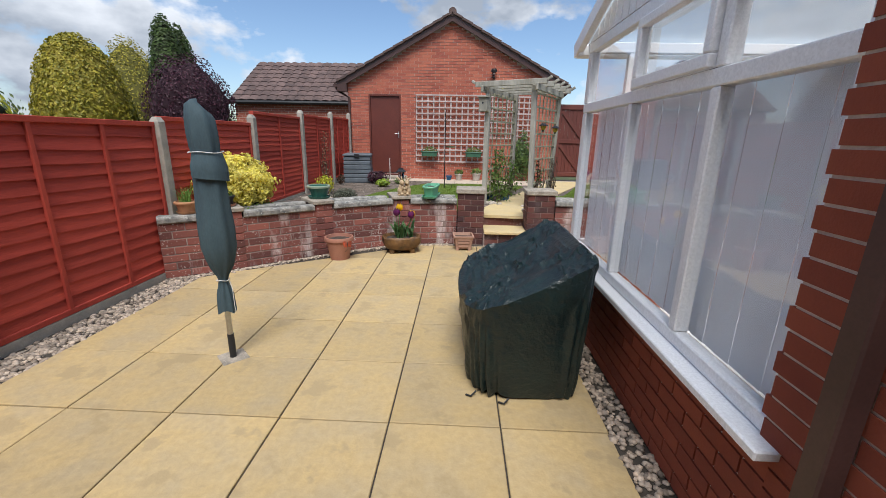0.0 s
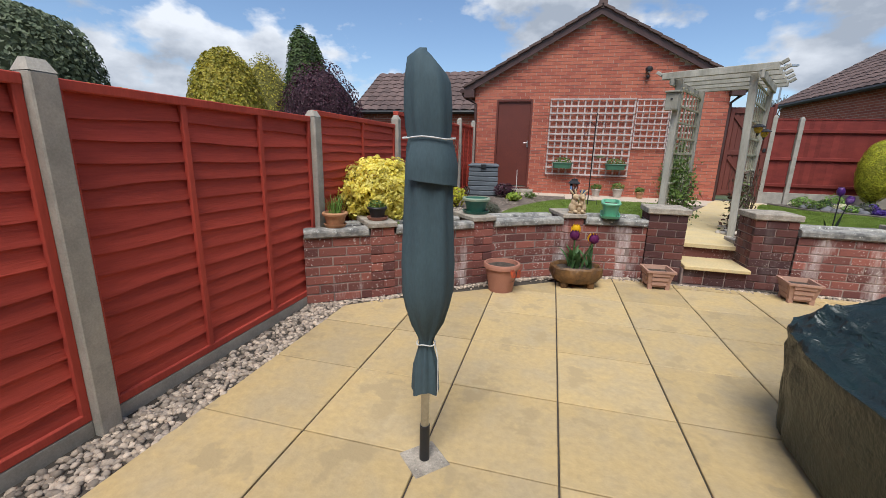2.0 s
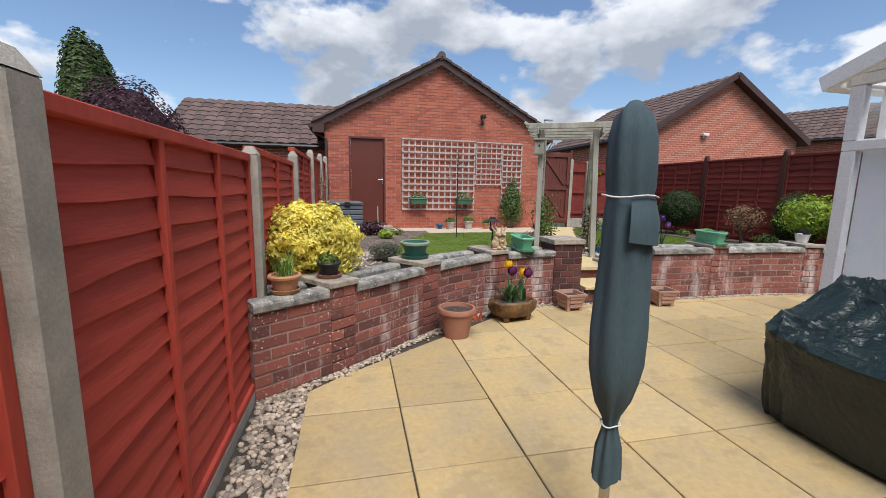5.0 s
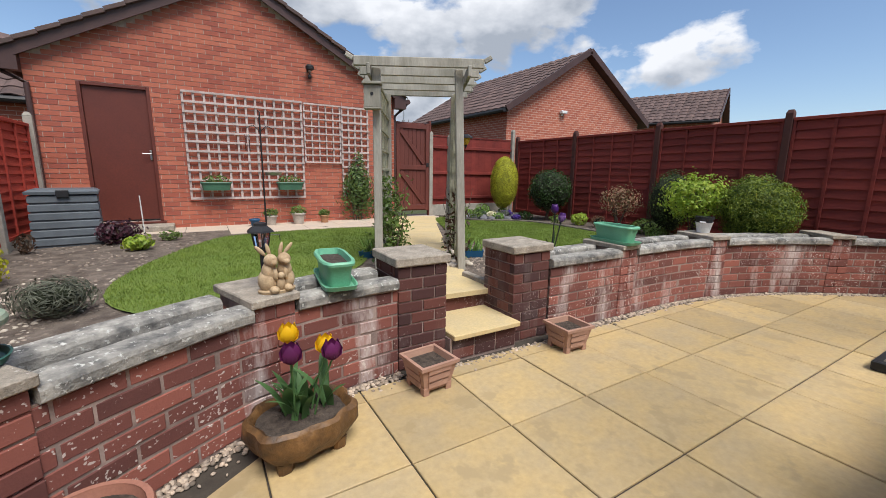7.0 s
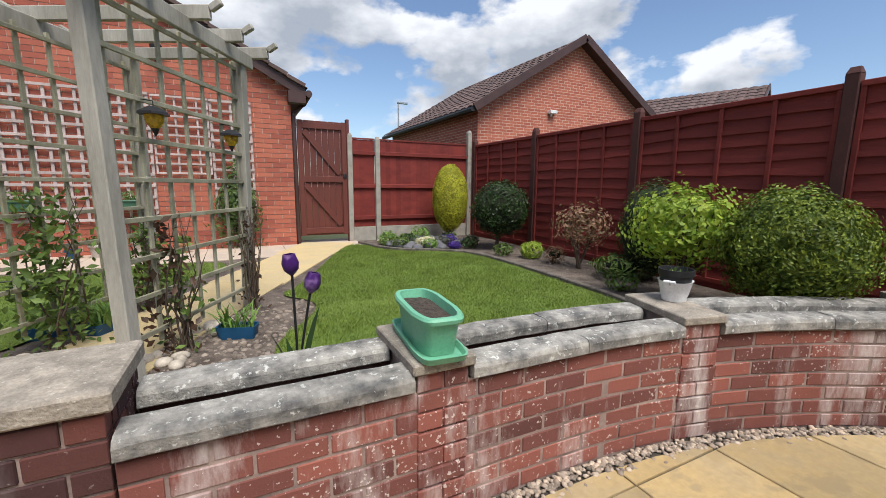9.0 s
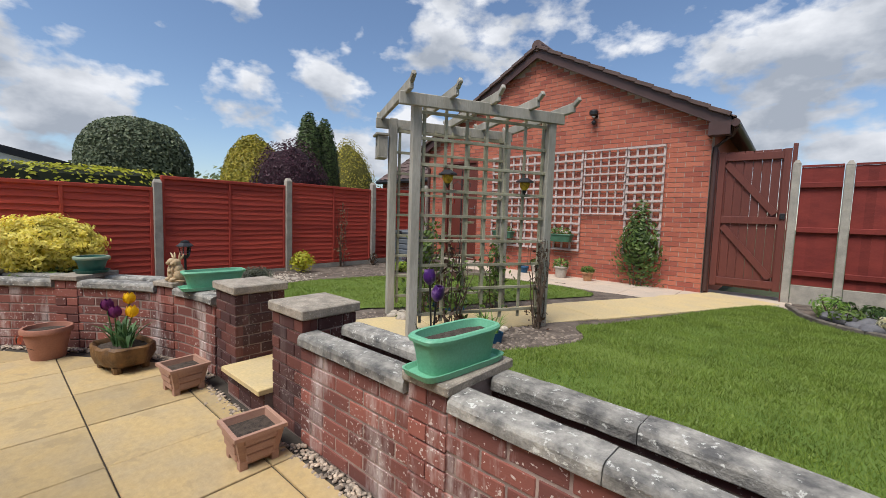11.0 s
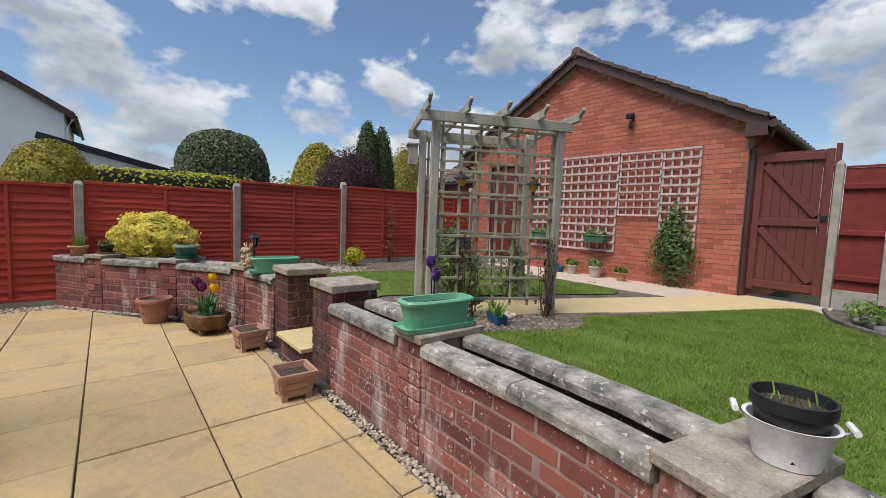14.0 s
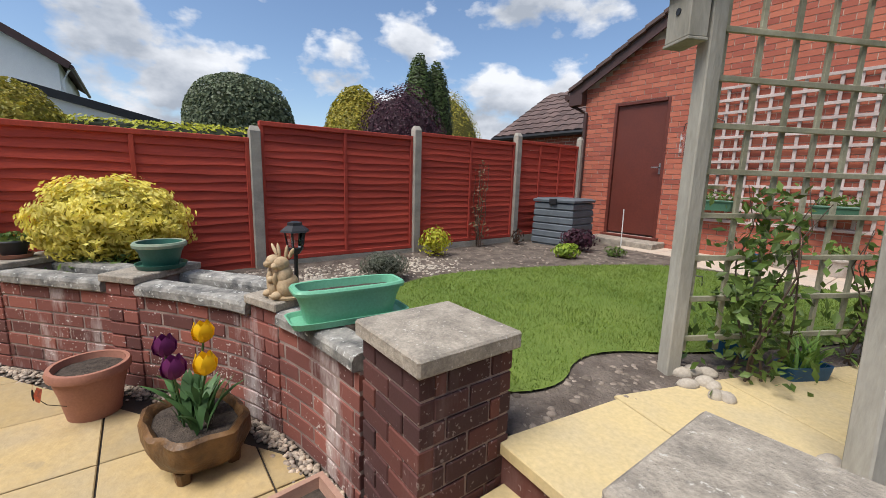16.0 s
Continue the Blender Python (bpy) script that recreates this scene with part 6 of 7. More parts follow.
for level in (0.0, 0.04, 0.12, 0.22, 0.34, 0.46, 0.58, 0.70, 0.80, 0.89, 0.96, 1.0):
    row = []
    for k in range(CN):
        x, y = foot_line(k, -0.045 + 0.045 * level ** 0.6 + 0.012 * math.sin(k * 0.43) * (1 - level))
        z = 0.02 + 0.015 * math.sin(k * 0.31) * (1 - level) + level * (covered_top(x, y) - 0.02)
        w = wrinkle((x, y, z)) * (0.22 + level * 0.45)
        d = Vector((x - 0.205, y - 1.37, 0)).normalized()
        row.append((x + d.x * w, y + d.y * w, max(z, 0.004)))
    rings.append(row)
for s in [0.985 - 0.03 * i for i in range(33)]:
    row = []
    for k in range(CN):
        x, y = foot_line(k, -0.004)
        x, y = 0.205 + (x - 0.205) * s, 1.37 + (y - 1.37) * s
        z = covered_top(x, y) + 0.004
        row.append((x, y, z + wrinkle((x * 1.3, y * 0.8, z)) * 1.15))
    rings.append(row)
cv = [p for row in rings for p in row]
cf = [(i * CN + k, i * CN + (k + 1) % CN, (i + 1) * CN + (k + 1) % CN, (i + 1) * CN + k) for i in range(len(rings) - 1) for k in range(CN)]
cover.add(cv, cf + [tuple(range((len(rings) - 1) * CN, len(rings) * CN))])
tarp = thing("furniture_cover", "dark green creased tarpaulin cover over garden furniture", "furniture cover")
part("cover_sheet", cover, COVER_TARP, tarp, smooth=45)
for x, y in ((-0.10, 0.84), (0.09, 0.78), (0.02, 1.94)):
    part("tie", Shape().tube([(x, y, 0.03), (x - 0.03, y - 0.03, 0.015), (x - 0.06, y - 0.01, 0.01)], 0.006, 5), PLASTIC_BLACK, tarp, "black tie cord")

# ---- parasol in its cover ----
para = thing("parasol", "closed parasol in a slate-green cover tied with white cord", "parasol", pose(-1.774, 1.155, 0, 0, 0, 20))
part("base_plate", Shape().box(-0.085, 0.085, -0.085, 0.085, -0.01, 0.006, pose(0, 0, 0, 0, 0, 25), 0.004), CAP, para, "grey concrete socket slab")
part("pole", Shape().tube([(0, 0, 0.0), (0, 0, 1.5)], 0.0185, 14), STEEL, para, "pale metal pole", smooth=40)
part("sleeve", Shape().tube([(0, 0, 0.0), (0, 0, 0.18)], 0.022, 14), PLASTIC_BLACK, para, "black sleeve at the pole foot", smooth=40)
bag, n = Shape(), 48
prof = [(0.352, 0.062), (0.40, 0.060), (0.47, 0.052), (0.54, 0.034), (0.572, 0.028), (0.60, 0.036), (0.66, 0.068), (0.73, 0.094), (0.80, 0.108), (0.92, 0.110), (1.05, 0.104), (1.2, 0.098), (1.30, 0.094), (1.36, 0.088), (1.385, 0.082), (1.42, 0.090), (1.50, 0.092), (1.58, 0.088), (1.63, 0.074), (1.655, 0.04), (1.66, 0.004)]
v = []
for i, (z, r) in enumerate(prof):
    for k in range(n):
        a = 2 * math.pi * k / n
        pinch = 0.18 if 0.45 < z < 0.68 else 0.07
        fold = 1 + pinch * math.sin(7 * a + 2.2 * z) * (1 - abs(noise.noise(Vector((a, z * 2, 1))))) + 0.07 * noise.noise(Vector((math.cos(a) * 2, math.sin(a) * 2, z * 3)))
        sx = 0.04 * max(0, z - 1.4) * -1
        v.append((r * fold * math.cos(a) * 0.92 + sx, r * fold * math.sin(a) * 0.76, z + (0.035 * math.cos(a + 2.5) if z > 1.6 else 0.012 * math.sin(3 * a) if z < 0.36 else 0)))
bag.add(v, [(i * n + k, i * n + (k + 1) % n, (i + 1) * n + (k + 1) % n, (i + 1) * n + k) for i in range(len(prof) - 1) for k in range(n)])
cover_part = part("cover", bag, COVER_CLOTH, para, "slate-green canvas cover", smooth=70)
flap = Shape()
v = []
for i in range(5):
    z, out = 1.385 - 0.035 * i, 0.095 + 0.012 * min(i, 2)
    for k in range(22):
        a = -2.4 + 3.6 * k / 21
        v.append((out * 0.92 * math.cos(a), out * 0.79 * math.sin(a), z - 0.045 * (k / 21) * (i / 4)))
flap.add(v, [(i * 22 + k, i * 22 + k + 1, (i + 1) * 22 + k + 1, (i + 1) * 22 + k) for i in range(4) for k in range(21)])
part("flap", flap, COVER_CLOTH, cover_part, "folded canvas flap", smooth=70)
for z, r in ((0.572, 0.036), (1.39, 0.092)):
    ring = [(r * 1.05 * math.cos(2 * math.pi * k / 20), r * 0.9 * math.sin(2 * math.pi * k / 20), z + 0.004 * math.sin(k)) for k in range(21)]
    part("cord", Shape().tube(ring, 0.0028, 5), STRING, cover_part, "white tie cord")
part("cord_end", Shape().tube([(0.036, 0, 0.57), (0.05, -0.01, 0.50), (0.052, -0.015, 0.36), (0.045, -0.02, 0.33)], 0.0025, 5), STRING, cover_part, "hanging white cord")

# ---- rabbits and lantern ----
rabbit = Shape()
for s, turn in ((-1, 20), (1, -25)):
    c = s * 0.040
    ball(rabbit, (c, 0, 0.055), (0.045, 0.05, 0.058))
    ball(rabbit, (c * 0.9, -0.01, 0.10), (0.034, 0.036, 0.05))
    ball(rabbit, (c * 0.8, -0.022, 0.155), (0.030, 0.034, 0.031))
    ball(rabbit, (c * 0.75, -0.05, 0.148), (0.017, 0.018, 0.015))
    for e in (-1, 1):
        ball(rabbit, (c * 0.9 + s * 0.012 + e * 0.018, 0.004, 0.20), (0.010, 0.007, 0.034), turn=Matrix.Rotation(radians(s * 28 + e * 14), 4, "Y"))
    ball(rabbit, (c * 0.8, -0.046, 0.02), (0.022, 0.03, 0.018))
    ball(rabbit, (c * 0.6, -0.045, 0.09), (0.012, 0.016, 0.03))
ball(rabbit, (0, -0.045, 0.045), (0.02, 0.02, 0.035))
ball(rabbit, (0, -0.055, 0.085), (0.016, 0.017, 0.016))
rabbit.loft([(0.085, 0.06, 0.0), (0.088, 0.062, 0.012), (0.07, 0.05, 0.02)], 20)
solo("rabbit_statue", rabbit, STATUE, "cream resin statue of two cuddling rabbits on the wall", "statue", pose(-1.02, 4.39, 0.706, 0, 0, 15) @ Matrix.Scale(1.15, 4), 60)
lantern = thing("solar_lantern", "small black solar lantern on a stake behind the statue", "lantern", pose(-1.075, 4.475, 0.555) @ Matrix.Scale(1.22, 4))
part("stake", Shape().tube([(0, 0, 0.124), (0, 0, 0.30)], 0.009, 8), BLACK_METAL, lantern, smooth=40)
part("base", Shape().loft([(0.018, 0.018, 0.29), (0.034, 0.034, 0.31), (0.034, 0.034, 0.318)], 6, 2), BLACK_METAL, lantern)
lglass = part("glass", Shape().loft([(0.028, 0.028, 0.318), (0.040, 0.040, 0.385)], 6, 2), GLASS, lantern, "clear lantern glass")
for k in range(6):
    a = 2 * math.pi * (k + 0.5) / 6
    part("bar", Shape().beam((0.031 * math.cos(a), 0.031 * math.sin(a), 0.316), (0.043 * math.cos(a), 0.043 * math.sin(a), 0.388), 0.005, 0.005, 0), BLACK_METAL, lglass)
part("roof", Shape().loft([(0.062, 0.062, 0.385), (0.058, 0.058, 0.393), (0.032, 0.032, 0.413), (0.030, 0.030, 0.425), (0.008, 0.008, 0.43)], 6, 2), BLACK_METAL, lantern)

# ---- pergola ----
PF, PR_ = Vector((0.20, 5.94)), Vector((0.92, 5.55))
side_way = Vector((0.60, 1.13))
pergola = thing("pergola", "silvered timber pergola arch with lattice sides over the path", "pergola")
ends = [PF, PR_, PR_ + side_way, PF + side_way]
LEAN = [(0.0, 0.0), (-0.055, 0.06), (0.04, -0.06), (0.0, 0.0)]      # how far each post top stands off its foot
for p, (lx, ly) in zip(ends, LEAN):
    part("post", Shape().beam((p.x - lx * 0.6, p.y - ly * 0.6, 0.2), (p.x + lx * 0.4, p.y + ly * 0.4, 2.33), 0.078, 0.078, 0.006, math.atan2(side_way.y, side_way.x)), GREY_WOOD, pergola, "silvered square post")
sd = side_way.normalized()
fd = (PR_ - PF).normalized()
for p in (PF, PR_):
    a, b = p - sd * 0.16, p + side_way + sd * 0.10
    o = fd * (-0.06 if p is PF else 0.06)
    part("side_beam", Shape().beam((a.x + o.x, a.y + o.y, 2.29), (b.x + o.x, b.y + o.y, 2.29), 0.035, 0.10, 0.006), GREY_WOOD, pergola)
for k in range(5):
    c = PF + side_way * (k / 4) + sd * (-0.10 + 0.2 * k / 4)
    a, b = c - fd * 0.20, c + fd * (0.20 + (PR_ - PF).length)
    raf = Shape().beam((a.x, a.y, 2.365), (b.x, b.y, 2.365), 0.035, 0.085, 0.006)
    part("rafter", raf, GREY_WOOD, pergola, "notched cross rafter")
    for q, s in ((a, -1), (b, 1)):
        tip = q + fd * s * 0.07
        part("rafter_tail", Shape().beam((q.x, q.y, 2.383), (tip.x, tip.y, 2.425), 0.033, 0.042, 0.006), GREY_WOOD, pergola)
for p in (PF, PR_):
    base_m = Matrix.Translation((p.x, p.y, 0.48)) @ Matrix.Rotation(math.atan2(sd.y, sd.x), 4, "Z")
    L2 = side_way.length
    off = 0.0
    for i in range(7):
        x = 0.06 + (L2 - 0.14) * i / 6
        part("lattice_upright", Shape().box(x, x + 0.026, off, off + 0.016, 0, 1.78, base_m, 0.002), GREEN_WOOD, pergola)
    for j in range(9):
        z = 0.06 + 1.66 * j / 8
        part("lattice_rail", Shape().box(0.04, L2 - 0.04, off - 0.017, off - 0.0005, z, z + 0.026, base_m, 0.002), GREEN_WOOD, pergola)
boxm = Matrix.Translation((PF.x - 0.02, PF.y, 0.05)) @ Matrix.Rotation(math.atan2(fd.y, fd.x), 4, "Z")
bird = thing("bird_box", "grey weathered timber nest box fixed to a pergola post", "bird box", boxm)
nest = part("body", Shape().box(-0.085, 0.065, -0.145, -0.05, 1.90, 2.10, c=0.004), GREY_WOOD, bird)
part("roof", Shape().box(-0.10, 0.08, -0.17, -0.04, 2.102, 2.125, c=0.004), GREY_WOOD, bird)
part("floor", Shape().box(-0.09, 0.07, -0.15, -0.05, 1.885, 1.899, c=0.003), GREY_WOOD, bird)
# no opening is cut; a black disc gives the hole's inner shade
part("entrance", Shape().tube([(-0.01, -0.149, 2.02), (-0.01, -0.143, 2.02)], 0.015, 12), PLASTIC_BLACK, nest, "black disc standing for the shaded entrance hole")
for k, (f, z) in enumerate(((0.20, 1.65), (0.77, 1.63))):
    c = PR_ + side_way * f + fd * 0.08
    bee = thing("bee_lantern", "small yellow and black hanging solar lantern on the lattice", "lantern", pose(c.x, c.y, z), "hanging lanterns on the pergola")
    part("roof", Shape().loft([(0.078, 0.078, 0.068), (0.076, 0.076, 0.08), (0.025, 0.025, 0.11)], 6), BLACK_METAL, bee)
    shade = part("shade", Shape().loft([(0.02, 0.02, 0.0), (0.042, 0.042, 0.03), (0.046, 0.046, 0.069)], 12), YELLOW_GLASS, bee, "amber yellow shade", smooth=40)
    part("finial", Shape().loft([(0.003, 0.003, -0.04), (0.012, 0.012, -0.02), (0.02, 0.02, 0.0)], 10), BLACK_METAL, shade)
    part("hook", Shape().tube([(0, 0, 0.10), (0, 0, 0.14), (-fd.x * 0.08, -fd.y * 0.08, 0.15)], 0.003, 5), BLACK_METAL, bee)


def twiner(name, label, x, y, h, r, leaf, count, seed, size=0.06, stems=5, bare=0.0):
    root = thing(name, label, "climbing plant", pose(x, y, GARDEN - 0.01))
    rs = random.Random(seed)
    rng = np.random.default_rng(seed)
    for k in range(stems):
        pts, px, py = [], rs.uniform(-r, r) * 0.4, rs.uniform(-r, r) * 0.4
        for i in range(6):
            pts.append((px, py, h * i / 5 * rs.uniform(0.9, 1.0)))
            px += rs.uniform(-r, r) * 0.35
            py += rs.uniform(-r, r) * 0.35
        part("stem", Shape().tube(pts, [0.007, 0.006, 0.005, 0.004, 0.003, 0.002], 5), BARK, root)
    P = np.column_stack([rng.normal(0, r * 0.55, count), rng.normal(0, r * 0.55, count), h * (bare + (1 - bare) * rng.beta(1.3, 1.5, count))])
    P[:, :2] *= (1.15 - 0.6 * P[:, 2:3] / h)
    part("foliage", leaf_mesh("foliage", P, rng.normal(size=(count, 3)) + np.array([0, -0.4, 0.6]), size, 0.5, seed), leaf, root)
    return root


twiner("honeysuckle", "leafy mid-green climber at the pergola post", 0.44, 6.22, 0.98, 0.22, MID_LEAF, 700, 3)
twiner("rear_climber", "leafy green climber at the rear pergola post", 0.78, 6.95, 0.75, 0.18, MID_LEAF, 320, 4)
twiner("clematis", "sparse bronze-green climber on the pergola lattice", 1.08, 5.83, 0.85, 0.15, BROWN_LEAF, 130, 5, 0.07, 7)
twiner("clematis", "green shoots of a climber on the lattice foot", 1.12, 5.9, 0.7, 0.15, MID_LEAF, 130, 15, 0.055, 4)
twiner("woody_climber", "tangled brown woody stems climbing the rear lattice", 1.52, 6.60, 0.85, 0.10, BROWN_LEAF, 110, 6, 0.045, 14)
twiner("wall_shrub", "thin climber with small buff leaves against the red fence", -3.24, 7.75, 1.25, 0.12, PINK_LEAF, 200, 7, 0.05, 6)

# rocks by the pergola
stones = thing("border_stones", "pale rounded border stones at the pergola foot", "stones")
for k in range(34):
    a = rs.uniform(0, 6.28)
    cx, cy = ((1.0, 5.72), (0.35, 5.98), (1.25, 6.2))[k % 3]
    st = ball(Shape(), (0, 0, 0), (rs.uniform(0.03, 0.06), rs.uniform(0.03, 0.05), rs.uniform(0.025, 0.04)), 9, 6)
    st.v = [(x * (1 + 0.2 * noise.noise(Vector((x, y, z)) * 22)), y, z) for x, y, z in st.v]
    part("stone", st, ROCK, stones, m=pose(cx + rs.uniform(-0.16, 0.16), cy + rs.uniform(-0.14, 0.14), GARDEN + 0.01, 0, 0, rs.uniform(0, 180)), smooth=60)

# tulip ornament, bulb boxes
orn = thing("tulip_ornament", "tall purple and white metal tulip ornament in the bed", "garden ornament", pose(1.685, 4.985, GARDEN))
VIOLET_GLOSS = mat("glossy_violet_enamel", (0.050, 0.012, 0.11), (0.30, 0.18, 0.38), rough=0.3, scale=16, bump=0.0, ramp=(0.5, 0.75))
for x, y, z, s in ((-0.01, -0.03, 0.60, -0.4), (0.06, -0.05, 0.515, 1)):
    part("stem", Shape().tube([(0.0, 0, -0.05), (x * 0.3, y * 0.5, z * 0.5), (x, y, z)], 0.006, 7), BLACK_METAL, orn, "dark green stem")
    part("flower", Shape().loft([(0.008, 0.008, 0), (0.032, 0.032, 0.026), (0.037, 0.037, 0.055), (0.026, 0.026, 0.095), (0.018, 0.018, 0.095), (0.029, 0.029, 0.055)], 12, 2.4, pose(x, y, z, 0, 14 * s, 0)), VIOLET_GLOSS, orn, "purple enamel flower", smooth=50)
ol = Shape()
for a, l in ((0.6, 0.46), (3.5, 0.40), (2.0, 0.30)):
    blade(ol, (0, 0, 0), a, l, 0.026, 0.22)
part("leaf", ol, DARK_LEAF, orn)
for x, y, turn in ((1.42, 5.98, -20), (0.62, 6.45, 60), (0.30, 6.5, 20)):
    bx = thing("bulb_box", "blue plastic trough of green bulb leaves", "planter", pose(x, y, GARDEN - 0.005, 0, 0, turn), "blue bulb troughs")
    part("trough", Shape().loft([(0.11, 0.05, 0), (0.125, 0.06, 0.085), (0.115, 0.05, 0.083), (0.11, 0.045, 0.05)], 20, 7), BLUE_PLASTIC, bx, smooth=35)
    lv = Shape()
    for k in range(46):
        blade(lv, (rs.uniform(-0.1, 0.1), rs.uniform(-0.04, 0.04), 0.05), rs.uniform(0, 6.28), rs.uniform(0.15, 0.25), 0.008, rs.uniform(0.3, 1.0), 4)
    part("leaves", lv, BULB_LEAF, bx, "strappy green bulb leaves")

# bird feeder pole
fp = thing("feeder_pole", "thin black metal bird feeder pole on the lawn", "bird feeder", pose(-0.60, 8.05, GARDEN))
part("pole", Shape().tube([(0, 0, -0.1), (0, 0, 1.66)], 0.011, 8), BLACK_METAL, fp, smooth=40)
part("top_hook", Shape().tube([(0, 0, 1.66), (0.01, 0, 1.72), (-0.02, 0, 1.75)], 0.008, 6), BLACK_METAL, fp)
for s in (-1, 1):
    part("arm", Shape().tube([(0, 0, 1.48), (s * 0.08, 0, 1.56), (s * 0.16, 0, 1.52), (s * 0.17, 0, 1.46)], 0.005, 6), BLACK_METAL, fp)
part("foot_bar", Shape().tube([(0, 0, 0.1), (0.16, 0, 0.1), (0.17, 0, -0.02)], 0.007, 6), BLACK_METAL, fp)
part("dish", Shape().loft([(0.10, 0.10, 0.92), (0.11, 0.11, 0.955), (0.10, 0.10, 0.95)], 16, m=pose(0.13, 0, 0)), STEEL, fp, "pale seed tray")
part("seed_feeder", Shape().tube([(-0.16, 0, 1.22), (-0.16, 0, 1.44)], 0.03, 10), GLASS, fp, "clear seed tube")

# pots along the garage and boxes on the trellis
WHITE_POT = mat("off_white_pot", (0.50, 0.44, 0.38), rough=0.7, scale=12)
for x, r, material, label in ((-0.28, 0.10, WHITE_POT, "off-white pot of pale leaves by the garage"), (0.20, 0.115, WHITE_POT, "pale round pot of green leaves by the garage"), (0.68, 0.085, CLAY_POT, "brown clay pot of green leaves by the garage")):
    g = pot("garage_pot", label, pose(x, 9.93, GARDEN + 0.006), r * 0.75, r, r * 1.75, material, 22, group="pots along the garage")
    P, N = crown((r * 1.2, r * 1.2, r * 0.8), 160, int(x * 10) + 90)
    part("foliage", leaf_mesh("foliage", P + np.array([0, 0, r * 2.1]), N, 0.09, 0.25, 5), MID_LEAF, g)
pot("small_blue_pot", "small blue pot standing by the garage wall", pose(-0.55, 9.95, GARDEN + 0.006), 0.06, 0.08, 0.12, BLUE_PLASTIC, 18)
TRELLIS_TROUGH = mat("dull_green_plastic", (0.055, 0.14, 0.085), (0.045, 0.115, 0.075), rough=0.5, scale=4, bump=0.05)
for x in (-1.10, 0.10):
    wb = pot("trellis_planter", "green plastic trough hung on the wall trellis", pose(x, GARAGE_Y - 0.17, 1.0), 0.20, 0.225, 0.14, TRELLIS_TROUGH, 24, 6, 0.38, 0.01, 0.025, group="troughs on the trellis", category="planter")
    P, N = crown((0.20, 0.07, 0.09), 150, int(x * 10) + 70)
    part("foliage", leaf_mesh("foliage", P + np.array([0, 0, 0.17]), N, 0.06, 0.4, 6), MID_LEAF, wb)
    part("bracket", Shape().box(-0.16, 0.16, 0.085, 0.105, 0.02, 0.06), BLACK_METAL, wb)
pipe2 = solo("dry_cane", Shape().tube([(-2.12, 9.6, GARDEN - 0.02), (-2.13, 9.6, 0.95)], 0.008, 6), STRING, "pale cane standing in the bed", "cane")

# composter
comp = thing("composter", "weathered grey plastic slatted compost bin with lid", "compost bin", pose(-2.86, 9.15, GARDEN - 0.01, 0, 0, 8) @ Matrix.Diagonal((1, 1, 1.08, 1)))
part("bin", Shape().loft([(0.33, 0.33, 0), (0.31, 0.31, 0.60), (0.29, 0.29, 0.60)], 4, 50), COMPOSTER, comp)
for k in range(6):
    z = 0.02 + k * 0.098
    r = 0.335 - 0.02 * z / 0.6
    part("band", Shape().loft([(r, r, z), (r + 0.012, r + 0.012, z + 0.012), (r + 0.010, r + 0.010, z + 0.078), (r - 0.002, r - 0.002, z + 0.088)], 4, 50), COMPOSTER, comp)
lid = part("lid", Shape().loft([(0.345, 0.345, 0.61), (0.35, 0.35, 0.64), (0.30, 0.30, 0.665), (0.28, 0.28, 0.66)], 4, 50), COMPOSTER, comp, "ribbed lid")
part("lid_catch", Shape().box(-0.06, 0.06, -0.36, -0.33, 0.58, 0.66, c=0.005), PLASTIC_BLACK, lid)

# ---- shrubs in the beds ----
# leaf colours darkened for the cores, as shade between the leaves
GOLD_SHADE_CORE = mat("gold_shade_core", (0.26, 0.26, 0.03), rough=1, scale=20, bump=0.8)
LIME_SHADE_CORE = mat("lime_shade_core", (0.08, 0.12, 0.02), rough=1, scale=14, bump=0.8)
bush("choisya", "rounded golden-yellow leaved shrub beside the red fence", "shrub", -3.06, 3.68, GARDEN, (0.43, 0.50, 0.35), YELLOW_LEAF, 10500, 0.062, 11, 0.24, 3.6, 0.30, 0.78, aspect=0.42, stems=5, lift_z=0.18, inner=mat("choisya_shade_core", (0.34, 0.29, 0.04), rough=1, scale=9))
bush("choisya_skirt", "darker green lower leaves under the golden shrub", "shrub", -2.95, 3.64, GARDEN, (0.38, 0.38, 0.15), MID_LEAF, 500, 0.07, 12, 0.2, core=0.6, stems=3, lift_z=0.06)
bush("lavender", "low grey-green lavender clump in the bed", "shrub", -2.25, 5.65, GARDEN, (0.24, 0.24, 0.13), GREY_LEAF, 1500, 0.07, 13, 0.2, shell=0.5, core=0.6, aspect=0.12, stems=4)
bush("golden_spirea", "small yellow-green shrub in the bed by the fence", "shrub", -2.95, 6.75, GARDEN, (0.20, 0.20, 0.18), GOLD_LEAF, 420, 0.06, 14, 0.3, shell=0.6, core=0.0, stems=6)
bush("hellebore", "low pale green leafy plant in the bed", "shrub", -2.05, 8.15, GARDEN, (0.17, 0.17, 0.09), LIME_LEAF, 220, 0.08, 15, 0.3, shell=0.6, core=0.0, stems=4)
bush("heuchera", "dark purple-brown leafy plant near the compost bin", "shrub", -2.30, 8.75, GARDEN, (0.26, 0.22, 0.16), PURPLE_LEAF, 420, 0.075, 16, 0.3, shell=0.6, core=0.0, stems=7)
bush("small_weed", "small dark plant by the fence post", "shrub", -3.1, 8.4, GARDEN, (0.10, 0.1, 0.12), BROWN_LEAF, 110, 0.05, 17, 0.3, core=0.0, stems=4)
